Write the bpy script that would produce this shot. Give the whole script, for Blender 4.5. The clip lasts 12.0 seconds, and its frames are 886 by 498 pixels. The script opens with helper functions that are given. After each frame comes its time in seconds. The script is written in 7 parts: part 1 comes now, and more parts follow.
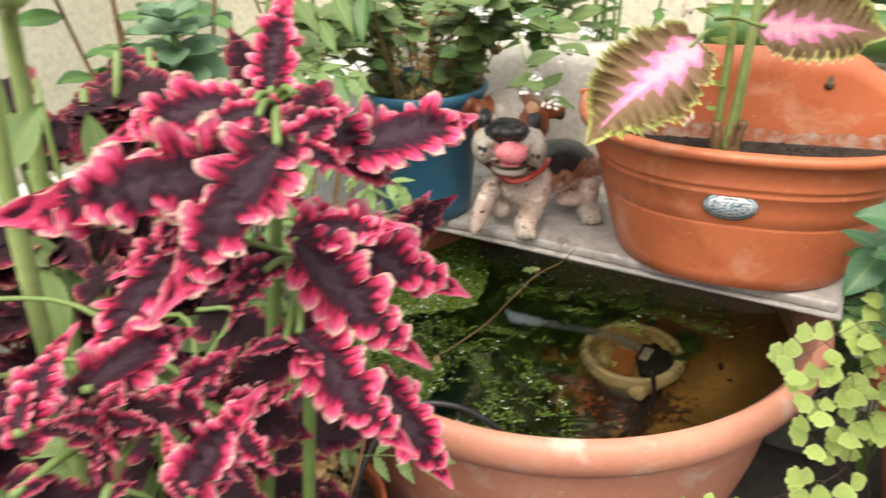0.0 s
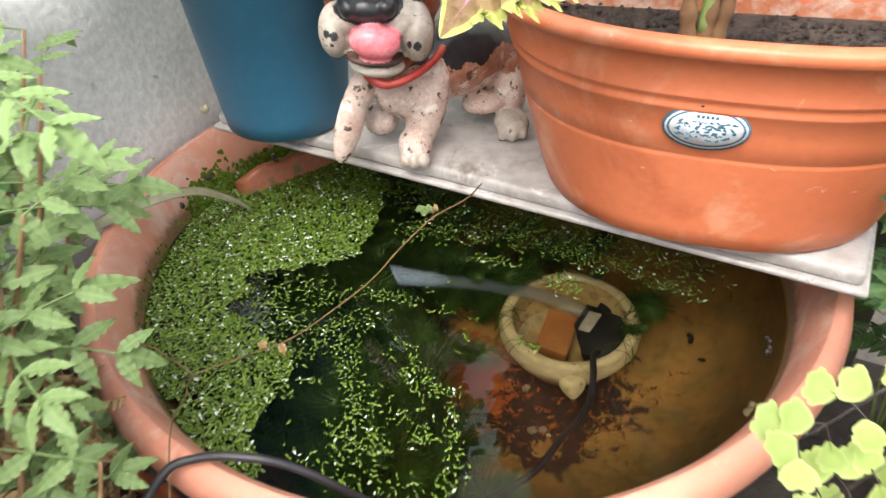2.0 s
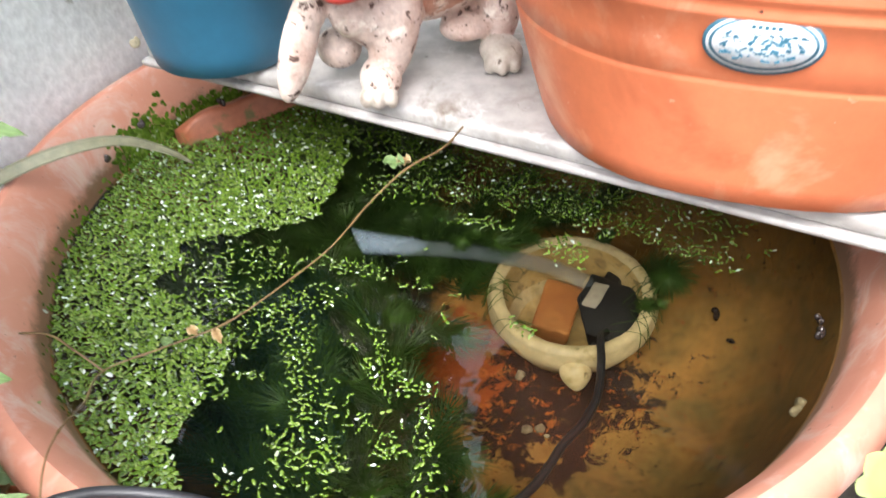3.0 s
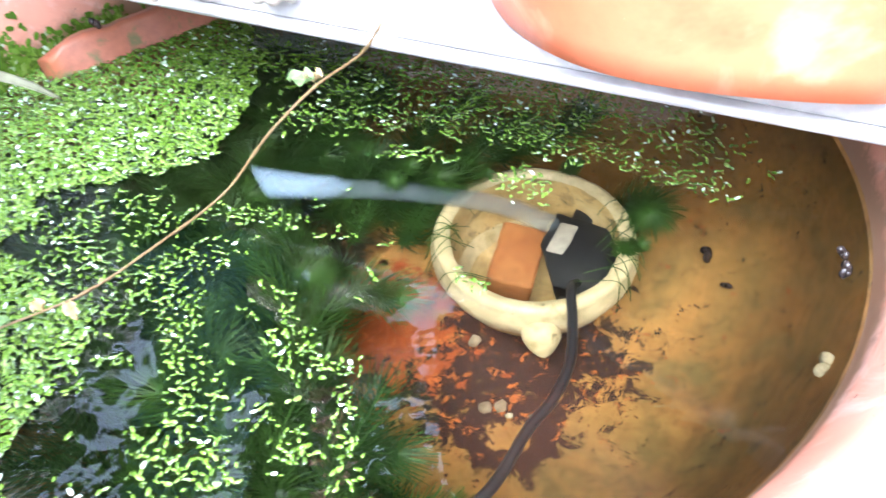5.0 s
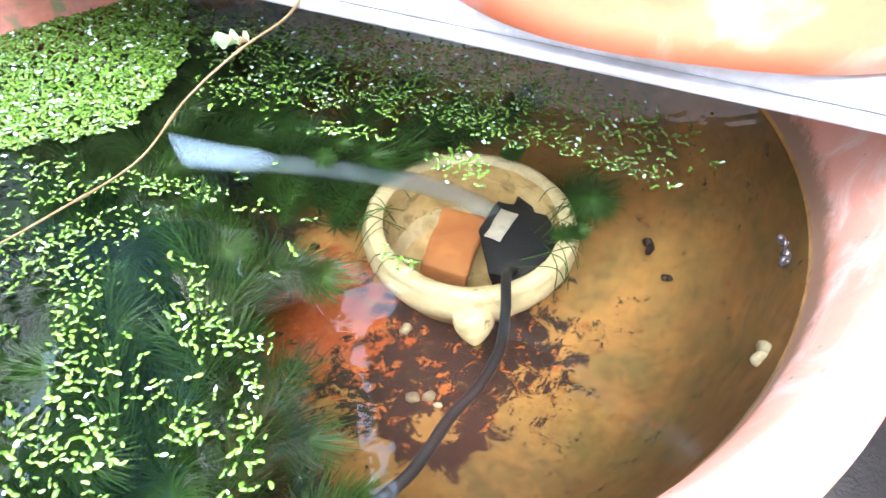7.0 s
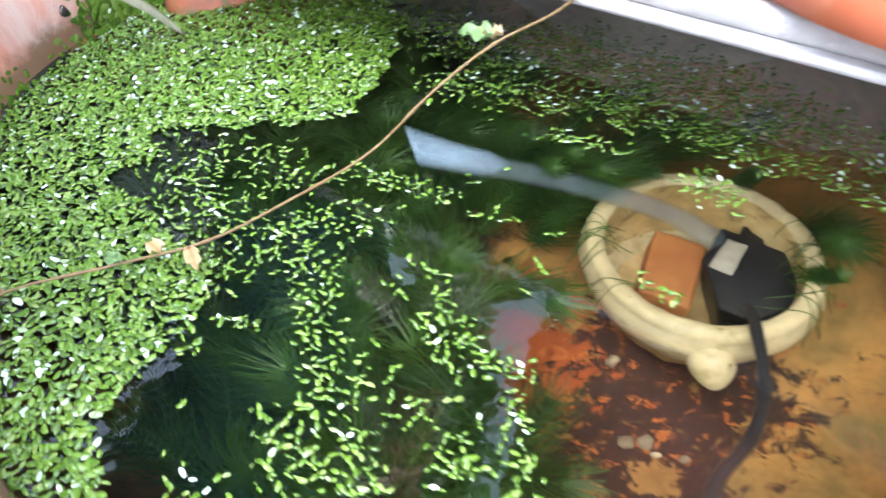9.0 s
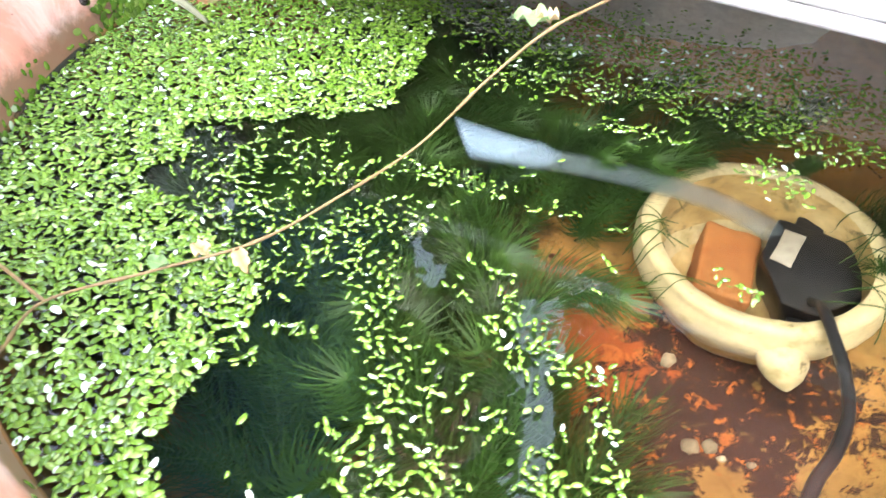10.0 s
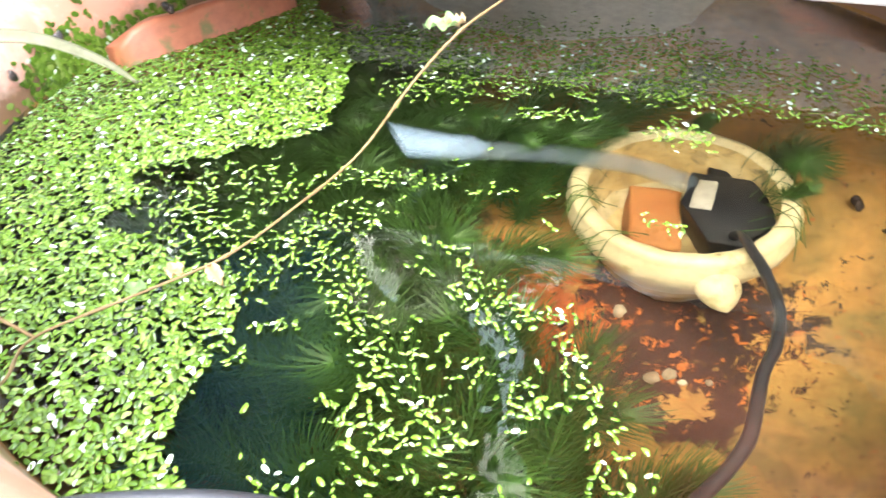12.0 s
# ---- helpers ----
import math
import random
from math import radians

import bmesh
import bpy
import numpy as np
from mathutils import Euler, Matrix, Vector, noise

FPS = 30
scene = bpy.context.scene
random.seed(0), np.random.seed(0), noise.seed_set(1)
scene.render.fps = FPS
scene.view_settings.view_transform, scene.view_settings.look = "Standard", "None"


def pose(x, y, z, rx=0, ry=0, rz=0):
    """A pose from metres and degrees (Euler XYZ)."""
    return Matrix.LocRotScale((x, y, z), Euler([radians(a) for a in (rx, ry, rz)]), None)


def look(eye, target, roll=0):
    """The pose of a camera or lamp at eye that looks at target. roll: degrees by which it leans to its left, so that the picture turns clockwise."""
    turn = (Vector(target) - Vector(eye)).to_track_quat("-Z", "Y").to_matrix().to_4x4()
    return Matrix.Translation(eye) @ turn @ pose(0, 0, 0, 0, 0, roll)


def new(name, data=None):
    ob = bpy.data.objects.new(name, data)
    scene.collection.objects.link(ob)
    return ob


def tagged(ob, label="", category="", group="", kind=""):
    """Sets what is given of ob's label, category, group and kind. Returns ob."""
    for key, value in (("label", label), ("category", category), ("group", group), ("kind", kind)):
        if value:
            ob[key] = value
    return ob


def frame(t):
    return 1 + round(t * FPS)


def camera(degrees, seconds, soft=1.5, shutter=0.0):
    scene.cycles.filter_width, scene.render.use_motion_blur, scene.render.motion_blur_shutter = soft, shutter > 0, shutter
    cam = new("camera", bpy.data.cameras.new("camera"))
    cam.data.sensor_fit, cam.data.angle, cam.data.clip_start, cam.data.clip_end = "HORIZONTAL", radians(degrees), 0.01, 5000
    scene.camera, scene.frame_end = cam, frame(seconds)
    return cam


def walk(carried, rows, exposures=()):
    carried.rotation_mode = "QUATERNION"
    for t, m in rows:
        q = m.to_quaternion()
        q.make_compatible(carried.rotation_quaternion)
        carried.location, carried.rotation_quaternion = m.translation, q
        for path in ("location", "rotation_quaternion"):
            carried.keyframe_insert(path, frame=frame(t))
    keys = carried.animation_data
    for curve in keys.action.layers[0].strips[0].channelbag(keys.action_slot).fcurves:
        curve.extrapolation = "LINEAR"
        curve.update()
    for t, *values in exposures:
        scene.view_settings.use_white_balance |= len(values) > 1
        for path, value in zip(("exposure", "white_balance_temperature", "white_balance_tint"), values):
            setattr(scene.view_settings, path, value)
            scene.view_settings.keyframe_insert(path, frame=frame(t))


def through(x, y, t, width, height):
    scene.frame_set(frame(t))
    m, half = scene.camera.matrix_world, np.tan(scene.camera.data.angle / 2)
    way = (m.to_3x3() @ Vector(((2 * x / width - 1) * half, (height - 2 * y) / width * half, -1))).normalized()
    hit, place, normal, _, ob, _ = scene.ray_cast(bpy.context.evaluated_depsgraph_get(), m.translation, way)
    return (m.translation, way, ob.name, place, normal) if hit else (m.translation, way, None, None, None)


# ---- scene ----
cam = camera(62.6, 12.0, shutter=0.6)
PATH = [
    (0, (-0.002, -0.021, 0.559), (-0.01, 1.749, -0.373), -1.8),
    (0.5, (0.025, 0.009, 0.553), (0.147, 1.773, -0.381), -0.8),
    (1, (0.063, 0.072, 0.533), (0.186, 1.799, -0.469), 0.4),
    (1.3, (0.098, 0.137, 0.512), (0.172, 1.797, -0.598), -0.7),
    (1.5, (0.115, 0.183, 0.496), (0.136, 1.796, -0.687), -2.6),
    (2, (0.13, 0.269, 0.467), (0.123, 1.845, -0.764), -3.1),
    (2.5, (0.135, 0.326, 0.435), (0.138, 1.872, -0.834), -2.7),
    (3, (0.148, 0.372, 0.391), (0.14, 1.868, -0.937), -3.6),
    (3.2, (0.149, 0.381, 0.377), (0.148, 1.865, -0.964), -2.9),
    (4.8, (0.164, 0.442, 0.306), (0.21, 1.87, -1.093), -4.0),
    (5, (0.169, 0.447, 0.299), (0.249, 1.87, -1.103), -3.7),
    (5.5, (0.181, 0.449, 0.287), (0.298, 1.862, -1.124), -3.0),
    (6, (0.192, 0.453, 0.279), (0.344, 1.859, -1.135), -1.7),
    (6.5, (0.189, 0.452, 0.267), (0.396, 1.872, -1.126), 0.7),
    (6.7, (0.188, 0.45, 0.266), (0.395, 1.879, -1.118), 1.1),
    (8.3, (0.157, 0.44, 0.264), (0.25, 1.966, -1.024), 1.0),
    (8.5, (0.151, 0.44, 0.264), (0.166, 1.949, -1.049), -0.3),
    (9, (0.095, 0.482, 0.242), (0.108, 1.956, -1.11), 2.3),
    (9.5, (0.077, 0.501, 0.23), (0.102, 1.952, -1.145), 3.1),
    (10, (0.064, 0.499, 0.229), (0.096, 1.959, -1.138), 2.1),
    (10.5, (0.047, 0.488, 0.222), (0.072, 1.913, -1.181), 0.5),
    (11, (0.044, 0.48, 0.225), (0.069, 1.924, -1.158), -0.5),
    (11.5, (0.049, 0.462, 0.223), (0.152, 1.999, -1.054), -2.3),
    (12, (0.051, 0.457, 0.224), (0.266, 1.994, -1.038), -3.3),
]
walk(cam, [(t, look(eye, target, roll)) for t, eye, target, roll in PATH],
     exposures=[(0, -1.86, 7250, 10), (1, -1.76, 7150, 10), (1.5, -1.46, 6950, 10), (2.0, -1.21, 6700, 10), (2.5, -0.96, 6500, 10), (3.2, -0.46, 6150, 10), (4.8, 0.62, 5300, 10), (6.5, 0.82, 5100, 10),
                (8.5, 0.72, 5400, 10), (9, 0.12, 5350, 10), (9.5, 0.47, 5550, 10), (10, 0.77, 5700, 10), (10.5, 0.92, 5900, 10), (12, 0.97, 6000, 8)])

# ---- world and light ----
SUN_AZ, SUN_EL = 200.0, 62.0       # degrees: behind the camera and high, through thin bright cloud
world = bpy.data.worlds.new("world")
scene.world = world
world.use_nodes = True
wn, wl = world.node_tree.nodes, world.node_tree.links
sky = wn.new("ShaderNodeTexSky")
sky.sky_type, sky.sun_disc = "NISHITA", False
sky.sun_elevation, sky.sun_rotation = radians(SUN_EL), radians(SUN_AZ)
sky.air_density, sky.dust_density, sky.ozone_density = 1.0, 4.0, 1.0
haze = wn.new("ShaderNodeHueSaturation")      # white haze takes most of the blue out
haze.inputs["Saturation"].default_value = 0.35
wl.new(sky.outputs["Color"], haze.inputs["Color"])
# thin cloud: brighter overhead than near the horizon, (1 + 2 sin h) / 3
up = wn.new("ShaderNodeTexCoord")
split = wn.new("ShaderNodeSeparateXYZ")
wl.new(up.outputs["Generated"], split.inputs[0])
rise = wn.new("ShaderNodeMath")
rise.operation = "MULTIPLY_ADD"
rise.inputs[1].default_value, rise.inputs[2].default_value = 0.667, 0.333
wl.new(split.outputs["Z"], rise.inputs[0])
cloud = wn.new("ShaderNodeVectorMath")
cloud.operation = "SCALE"
wl.new(haze.outputs["Color"], cloud.inputs[0])
wl.new(rise.outputs[0], cloud.inputs["Scale"])
wl.new(cloud.outputs[0], wn["Background"].inputs["Color"])
wn["Background"].inputs["Strength"].default_value = 1.98
sun = new("sun", bpy.data.lights.new("sun", "SUN"))
sun.data.energy, sun.data.angle, sun.data.color = 0.8, radians(60), (1.0, 0.96, 0.91)
sun.matrix_world = look((10 * math.sin(radians(SUN_AZ)), 10 * math.cos(radians(SUN_AZ)), 10 * math.tan(radians(SUN_EL))), (0, 0, 0))


# ---- materials ----
def node_material(name):
    m = bpy.data.materials.new(name)
    m.use_nodes = True
    nt = m.node_tree
    return m, nt.nodes, nt.links, nt.nodes["Principled BSDF"]


def ramp(nodes, stops):
    r = nodes.new("ShaderNodeValToRGB")
    e = r.color_ramp.elements
    e[0].position, e[0].color = stops[0][0], (*stops[0][1], 1)
    e[1].position, e[1].color = stops[-1][0], (*stops[-1][1], 1)
    for pos, col in stops[1:-1]:
        k = e.new(pos)
        k.color = (*col, 1)
    return r


def noise_node(nodes, links, scale, detail=5.0, rough=0.6, coords="Object", distort=0.0):
    tc = nodes.new("ShaderNodeTexCoord")
    n = nodes.new("ShaderNodeTexNoise")
    n.inputs["Scale"].default_value, n.inputs["Detail"].default_value = scale, detail
    n.inputs["Roughness"].default_value, n.inputs["Distortion"].default_value = rough, distort
    links.new(tc.outputs[coords], n.inputs["Vector"])
    return n


def mix_colour(nodes, links, fac, a, b, blend="MIX"):
    m = nodes.new("ShaderNodeMix")
    m.data_type, m.blend_type = "RGBA", blend
    for sock, val in ((m.inputs[0], fac), (m.inputs[6], a), (m.inputs[7], b)):
        if isinstance(val, (int, float)):
            sock.default_value = val
        elif isinstance(val, tuple):
            sock.default_value = (*val, 1)
        else:
            links.new(val, sock)
    return m.outputs[2]


def bump(nodes, links, bsdf, height, strength=0.3, distance=0.002):
    b = nodes.new("ShaderNodeBump")
    b.inputs["Strength"].default_value, b.inputs["Distance"].default_value = strength, distance
    links.new(height, b.inputs["Height"])
    links.new(b.outputs["Normal"], bsdf.inputs["Normal"])


def surface(name, stops, big=6.0, fine=60.0, rough=0.6, relief=0.2, depth=0.002, spots=None, metal=0.0, spec=0.5, mottle=0.7):
    """Two-scale procedural surface: broad tone, fine grain, optional spots of another colour."""
    m, n, l, b = node_material(name)
    broad = noise_node(n, l, big, 6)
    grain = noise_node(n, l, fine, 4)
    r = ramp(n, stops)
    l.new(broad.outputs["Fac"], r.inputs["Fac"])
    g = ramp(n, [(0.3, (0.72, 0.72, 0.72)), (0.7, (1.12, 1.12, 1.12))])
    l.new(grain.outputs["Fac"], g.inputs["Fac"])
    col = mix_colour(n, l, mottle, r.outputs["Color"], g.outputs["Color"], "MULTIPLY")
    if spots:
        for colour, scale, lo, hi in spots:
            s = noise_node(n, l, scale, 5, 0.65, distort=0.4)
            sr = ramp(n, [(lo, (0, 0, 0)), (hi, (1, 1, 1))])
            l.new(s.outputs["Fac"], sr.inputs["Fac"])
            col = mix_colour(n, l, sr.outputs["Color"], col, colour)
    l.new(col, b.inputs["Base Color"])
    b.inputs["Roughness"].default_value, b.inputs["Metallic"].default_value = rough, metal
    b.inputs["Specular IOR Level"].default_value = spec
    bump(n, l, b, grain.outputs["Fac"], relief, depth)
    return m


M = {}
M["basin"] = surface("basin_plastic", [(0.3, (0.50, 0.20, 0.13)), (0.7, (0.62, 0.29, 0.20))], 5, 90, 0.5, 0.12, 0.001,
                     [((0.62, 0.47, 0.39), 14, 0.56, 0.74), ((0.22, 0.12, 0.08), 38, 0.66, 0.80), ((0.70, 0.62, 0.58), 55, 0.66, 0.74), ((0.08, 0.05, 0.035), 190, 0.72, 0.76)], mottle=0.3)
M["planter"] = surface("planter_plastic", [(0.3, (0.50, 0.130, 0.054)), (0.7, (0.61, 0.185, 0.083))], 5, 120, 0.44, 0.07, 0.0006,
                       [((0.62, 0.27, 0.155), 13, 0.55, 0.66), ((0.40, 0.10, 0.042), 8, 0.56, 0.70), ((0.66, 0.40, 0.28), 48, 0.66, 0.72), ((0.72, 0.62, 0.55), 170, 0.73, 0.76)], mottle=0.3)
M["blue"] = surface("blue_plastic", [(0.3, (0.020, 0.105, 0.18)), (0.7, (0.032, 0.142, 0.235))], 5, 90, 0.45, 0.08, 0.0008,
                    [((0.08, 0.15, 0.21), 22, 0.66, 0.80)], mottle=0.25)
M["shelf"] = surface("weathered_shelf", [(0.3, (0.26, 0.24, 0.22)), (0.7, (0.56, 0.54, 0.52))], 11, 70, 0.45, 0.4, 0.0018,
                     [((0.62, 0.61, 0.60), 26, 0.58, 0.70), ((0.17, 0.14, 0.11), 15, 0.57, 0.72), ((0.09, 0.08, 0.07), 60, 0.64, 0.72)])
M["plaster"] = surface("white_plaster", [(0.3, (0.74, 0.75, 0.75)), (0.7, (0.85, 0.86, 0.85))], 7, 130, 0.85, 0.6, 0.003,
                       [((0.42, 0.41, 0.38), 40, 0.66, 0.74), ((0.50, 0.50, 0.47), 5, 0.62, 0.85)])
M["block"] = surface("concrete_block", [(0.3, (0.46, 0.45, 0.40)), (0.7, (0.60, 0.58, 0.52))], 9, 110, 0.9, 0.6, 0.003,
                     [((0.25, 0.24, 0.21), 30, 0.66, 0.78)])
# dark copy of the concrete: the shade under the shelf is in its colour
M["shaded_block"] = surface("shaded_concrete", [(0.3, (0.050, 0.048, 0.042)), (0.7, (0.12, 0.115, 0.10))], 14, 110, 0.9, 0.6, 0.003,
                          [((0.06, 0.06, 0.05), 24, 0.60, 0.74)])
M["cream"] = surface("cream_wall", [(0.3, (0.66, 0.64, 0.50)), (0.7, (0.76, 0.74, 0.60))], 2, 60, 0.9, 0.3, 0.003)
M["ground"] = surface("dark_ground", [(0.3, (0.030, 0.026, 0.022)), (0.7, (0.075, 0.065, 0.055))], 8, 60, 0.95, 0.8, 0.006)
M["soil"] = surface("dark_soil", [(0.3, (0.018, 0.013, 0.010)), (0.7, (0.06, 0.045, 0.034))], 40, 160, 0.95, 1.0, 0.006,
                    [((0.12, 0.09, 0.07), 120, 0.68, 0.76)])
M["crumb"] = surface("soil_crumb", [(0.35, (0.006, 0.005, 0.004)), (0.65, (0.030, 0.021, 0.015))], 150, 400, 0.95, 0.5, 0.001, [((0.16, 0.12, 0.09), 220, 0.74, 0.80)])
M["crust"] = surface("lime_crust", [(0.42, (0.46, 0.16, 0.075)), (0.62, (0.56, 0.40, 0.32))], 60, 260, 0.9, 0.5, 0.001)
M["bamboo"] = surface("green_pole", [(0.3, (0.06, 0.14, 0.035)), (0.7, (0.10, 0.21, 0.06))], 6, 60, 0.4, 0.1, 0.001)
M["bowl"] = surface("cream_ceramic", [(0.3, (0.46, 0.38, 0.21)), (0.7, (0.62, 0.53, 0.32))], 18, 110, 0.35, 0.05, 0.0006,
                    [((0.30, 0.25, 0.10), 45, 0.56, 0.72), ((0.12, 0.10, 0.04), 90, 0.64, 0.72)])
M["pump"] = surface("black_pump_plastic", [(0.3, (0.004, 0.004, 0.005)), (0.7, (0.009, 0.009, 0.010))], 20, 200, 0.4, 0.05, 0.0005)
M["pump_plate"] = surface("pump_plate_grey", [(0.3, (0.26, 0.24, 0.20)), (0.7, (0.36, 0.33, 0.27))], 40, 200, 0.5, 0.1, 0.0005)
M["cable"] = surface("black_rubber", [(0.3, (0.012, 0.012, 0.014)), (0.7, (0.025, 0.025, 0.028))], 30, 200, 0.42, 0.05, 0.0004)
M["bowl_silt"] = surface("silted_glaze", [(0.3, (0.26, 0.17, 0.055)), (0.5, (0.46, 0.33, 0.13)), (0.7, (0.58, 0.45, 0.22))], 26, 130, 0.6, 0.3, 0.001, [((0.09, 0.075, 0.02), 40, 0.55, 0.70)])
M["shard"] = surface("wet_terracotta", [(0.3, (0.23, 0.070, 0.032)), (0.7, (0.36, 0.120, 0.060))], 18, 110, 0.5, 0.4, 0.001, [((0.12, 0.10, 0.03), 50, 0.55, 0.66)])
M["brick"] = surface("orange_clay", [(0.3, (0.27, 0.090, 0.020)), (0.7, (0.42, 0.185, 0.050))], 25, 150, 0.8, 0.4, 0.001)
M["hose"] = surface("milky_hose", [(0.3, (0.20, 0.26, 0.30)), (0.7, (0.27, 0.33, 0.37))], 20, 120, 0.25, 0.05, 0.0005)
hb = M["hose"].node_tree.nodes["Principled BSDF"]
hb.inputs["Alpha"].default_value = 0.11
M["snail"] = surface("dark_snail_shell", [(0.3, (0.015, 0.012, 0.012)), (0.7, (0.05, 0.035, 0.03))], 80, 300, 0.25, 0.2, 0.0005)
M["pale_shell"] = surface("pale_shell", [(0.3, (0.42, 0.36, 0.22)), (0.7, (0.60, 0.54, 0.38))], 120, 400, 0.5, 0.4, 0.0008)
M["pebble"] = surface("pebble", [(0.3, (0.16, 0.12, 0.07)), (0.7, (0.34, 0.28, 0.18))], 60, 300, 0.7, 0.3, 0.0008)

# statue colours
# plate colour for the shade inside the planter's hanging holes
M["keyhole"] = surface("keyhole_shade", [(0.35, (0.050, 0.040, 0.020)), (0.65, (0.11, 0.085, 0.045))], 60, 240, 0.8, 0.2, 0.0008)
M["d_dark"] = surface("statue_dark_brown", [(0.35, (0.035, 0.016, 0.012)), (0.65, (0.10, 0.05, 0.035))], 60, 240, 0.5, 0.3, 0.0008, [((0.40, 0.30, 0.24), 90, 0.62, 0.70)])
M["d_brown"] = surface("statue_brown", [(0.35, (0.15, 0.035, 0.013)), (0.65, (0.26, 0.070, 0.026))], 40, 220, 0.38, 0.25, 0.0008, [((0.48, 0.30, 0.19), 60, 0.62, 0.70), ((0.06, 0.02, 0.012), 50, 0.62, 0.74)])
M["d_white"] = surface("statue_white", [(0.35, (0.34, 0.29, 0.235)), (0.65, (0.52, 0.47, 0.41))], 40, 220, 0.5, 0.3, 0.001, [((0.10, 0.07, 0.05), 110, 0.62, 0.68)])
M["d_worn"] = surface("statue_worn", [(0.35, (0.46, 0.33, 0.27)), (0.65, (0.64, 0.53, 0.46))], 50, 240, 0.6, 0.4, 0.0012,
                      [((0.07, 0.035, 0.025), 110, 0.58, 0.63), ((0.70, 0.64, 0.56), 45, 0.58, 0.66)])
M["d_flank"] = surface("statue_flank", [(0.35, (0.24, 0.07, 0.035)), (0.65, (0.44, 0.24, 0.16))], 40, 240, 0.55, 0.4, 0.0012,
                       [((0.08, 0.04, 0.03), 80, 0.60, 0.66), ((0.64, 0.52, 0.42), 55, 0.60, 0.68)])
M["d_black"] = surface("statue_black", [(0.35, (0.012, 0.013, 0.015)), (0.65, (0.03, 0.032, 0.036))], 50, 240, 0.3, 0.2, 0.0006)
M["d_pink"] = surface("statue_pink", [(0.35, (0.70, 0.17, 0.21)), (0.65, (0.80, 0.27, 0.30))], 60, 240, 0.25, 0.1, 0.0005)
M["d_red"] = surface("statue_red", [(0.35, (0.33, 0.03, 0.025)), (0.65, (0.45, 0.06, 0.04))], 80, 240, 0.35, 0.2, 0.0006)
M["d_tan"] = surface("statue_tan", [(0.35, (0.50, 0.25, 0.13)), (0.65, (0.66, 0.40, 0.24))], 60, 240, 0.5, 0.3, 0.0008, [((0.08, 0.04, 0.03), 120, 0.66, 0.70)])


def sediment_material():
    """Inside of the basin below the water: tan silt, brown sludge patches, rust, green film, and painted gloom under
    the weed.
    """
    m, n, l, b = node_material("silted_basin")
    base = noise_node(n, l, 9, 6)
    r = ramp(n, [(0.3, (0.165, 0.072, 0.016)), (0.5, (0.33, 0.165, 0.038)), (0.7, (0.42, 0.230, 0.056))])
    l.new(base.outputs["Fac"], r.inputs["Fac"])
    film = noise_node(n, l, 11, 7, 0.65, distort=0.5)
    fr = ramp(n, [(0.42, (0, 0, 0)), (0.66, (0.85, 0.85, 0.85))])
    l.new(film.outputs["Fac"], fr.inputs["Fac"])
    col = mix_colour(n, l, fr.outputs["Color"], r.outputs["Color"], (0.13, 0.105, 0.030))
    speck = noise_node(n, l, 260, 3)
    spr = ramp(n, [(0.66, (0, 0, 0)), (0.70, (1, 1, 1))])
    l.new(speck.outputs["Fac"], spr.inputs["Fac"])
    col = mix_colour(n, l, spr.outputs["Color"], col, (0.07, 0.03, 0.012))
    # sludge settles in a broad patch in front of the bowl
    tc = n.new("ShaderNodeTexCoord")
    mp = n.new("ShaderNodeMapping")
    mp.inputs["Location"].default_value = (-0.218 / 0.150, -0.750 / 0.095, 0.17)
    mp.inputs["Scale"].default_value = (1 / 0.150, 1 / 0.095, 1)
    l.new(tc.outputs["Object"], mp.inputs["Vector"])
    grad = n.new("ShaderNodeTexGradient")
    grad.gradient_type = "SPHERICAL"
    l.new(mp.outputs["Vector"], grad.inputs["Vector"])
    patch = noise_node(n, l, 46, 10, 0.80, distort=0.5)
    add = n.new("ShaderNodeMath")
    add.operation = "MULTIPLY_ADD"
    add.inputs[1].default_value = 0.30
    l.new(grad.outputs["Fac"], add.inputs[0])
    l.new(patch.outputs["Fac"], add.inputs[2])
    ar = ramp(n, [(0.595, (0, 0, 0)), (0.625, (1, 1, 1))])
    l.new(add.outputs[0], ar.inputs["Fac"])
    col = mix_colour(n, l, ar.outputs["Color"], col, (0.018, 0.007, 0.0035))
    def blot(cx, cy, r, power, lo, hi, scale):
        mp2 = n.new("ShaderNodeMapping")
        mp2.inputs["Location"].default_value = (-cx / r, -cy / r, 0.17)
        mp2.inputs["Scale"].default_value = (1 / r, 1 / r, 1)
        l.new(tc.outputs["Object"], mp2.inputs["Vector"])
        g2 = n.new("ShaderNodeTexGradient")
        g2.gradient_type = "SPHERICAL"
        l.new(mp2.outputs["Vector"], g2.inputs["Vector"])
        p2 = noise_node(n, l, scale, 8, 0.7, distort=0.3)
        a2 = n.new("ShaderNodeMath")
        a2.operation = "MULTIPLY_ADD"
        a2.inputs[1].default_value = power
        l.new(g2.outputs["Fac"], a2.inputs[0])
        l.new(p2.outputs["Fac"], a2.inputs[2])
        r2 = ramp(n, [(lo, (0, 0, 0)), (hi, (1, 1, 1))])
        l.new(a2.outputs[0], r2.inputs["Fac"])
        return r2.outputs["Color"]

    # floor below the weed mat, coloured near-black for the gloom there
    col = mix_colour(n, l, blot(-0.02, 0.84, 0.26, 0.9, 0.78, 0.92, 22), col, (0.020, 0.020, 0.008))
    col = mix_colour(n, l, blot(0.145, 0.790, 0.085, 0.34, 0.62, 0.68, 60), col, (0.30, 0.066, 0.011))
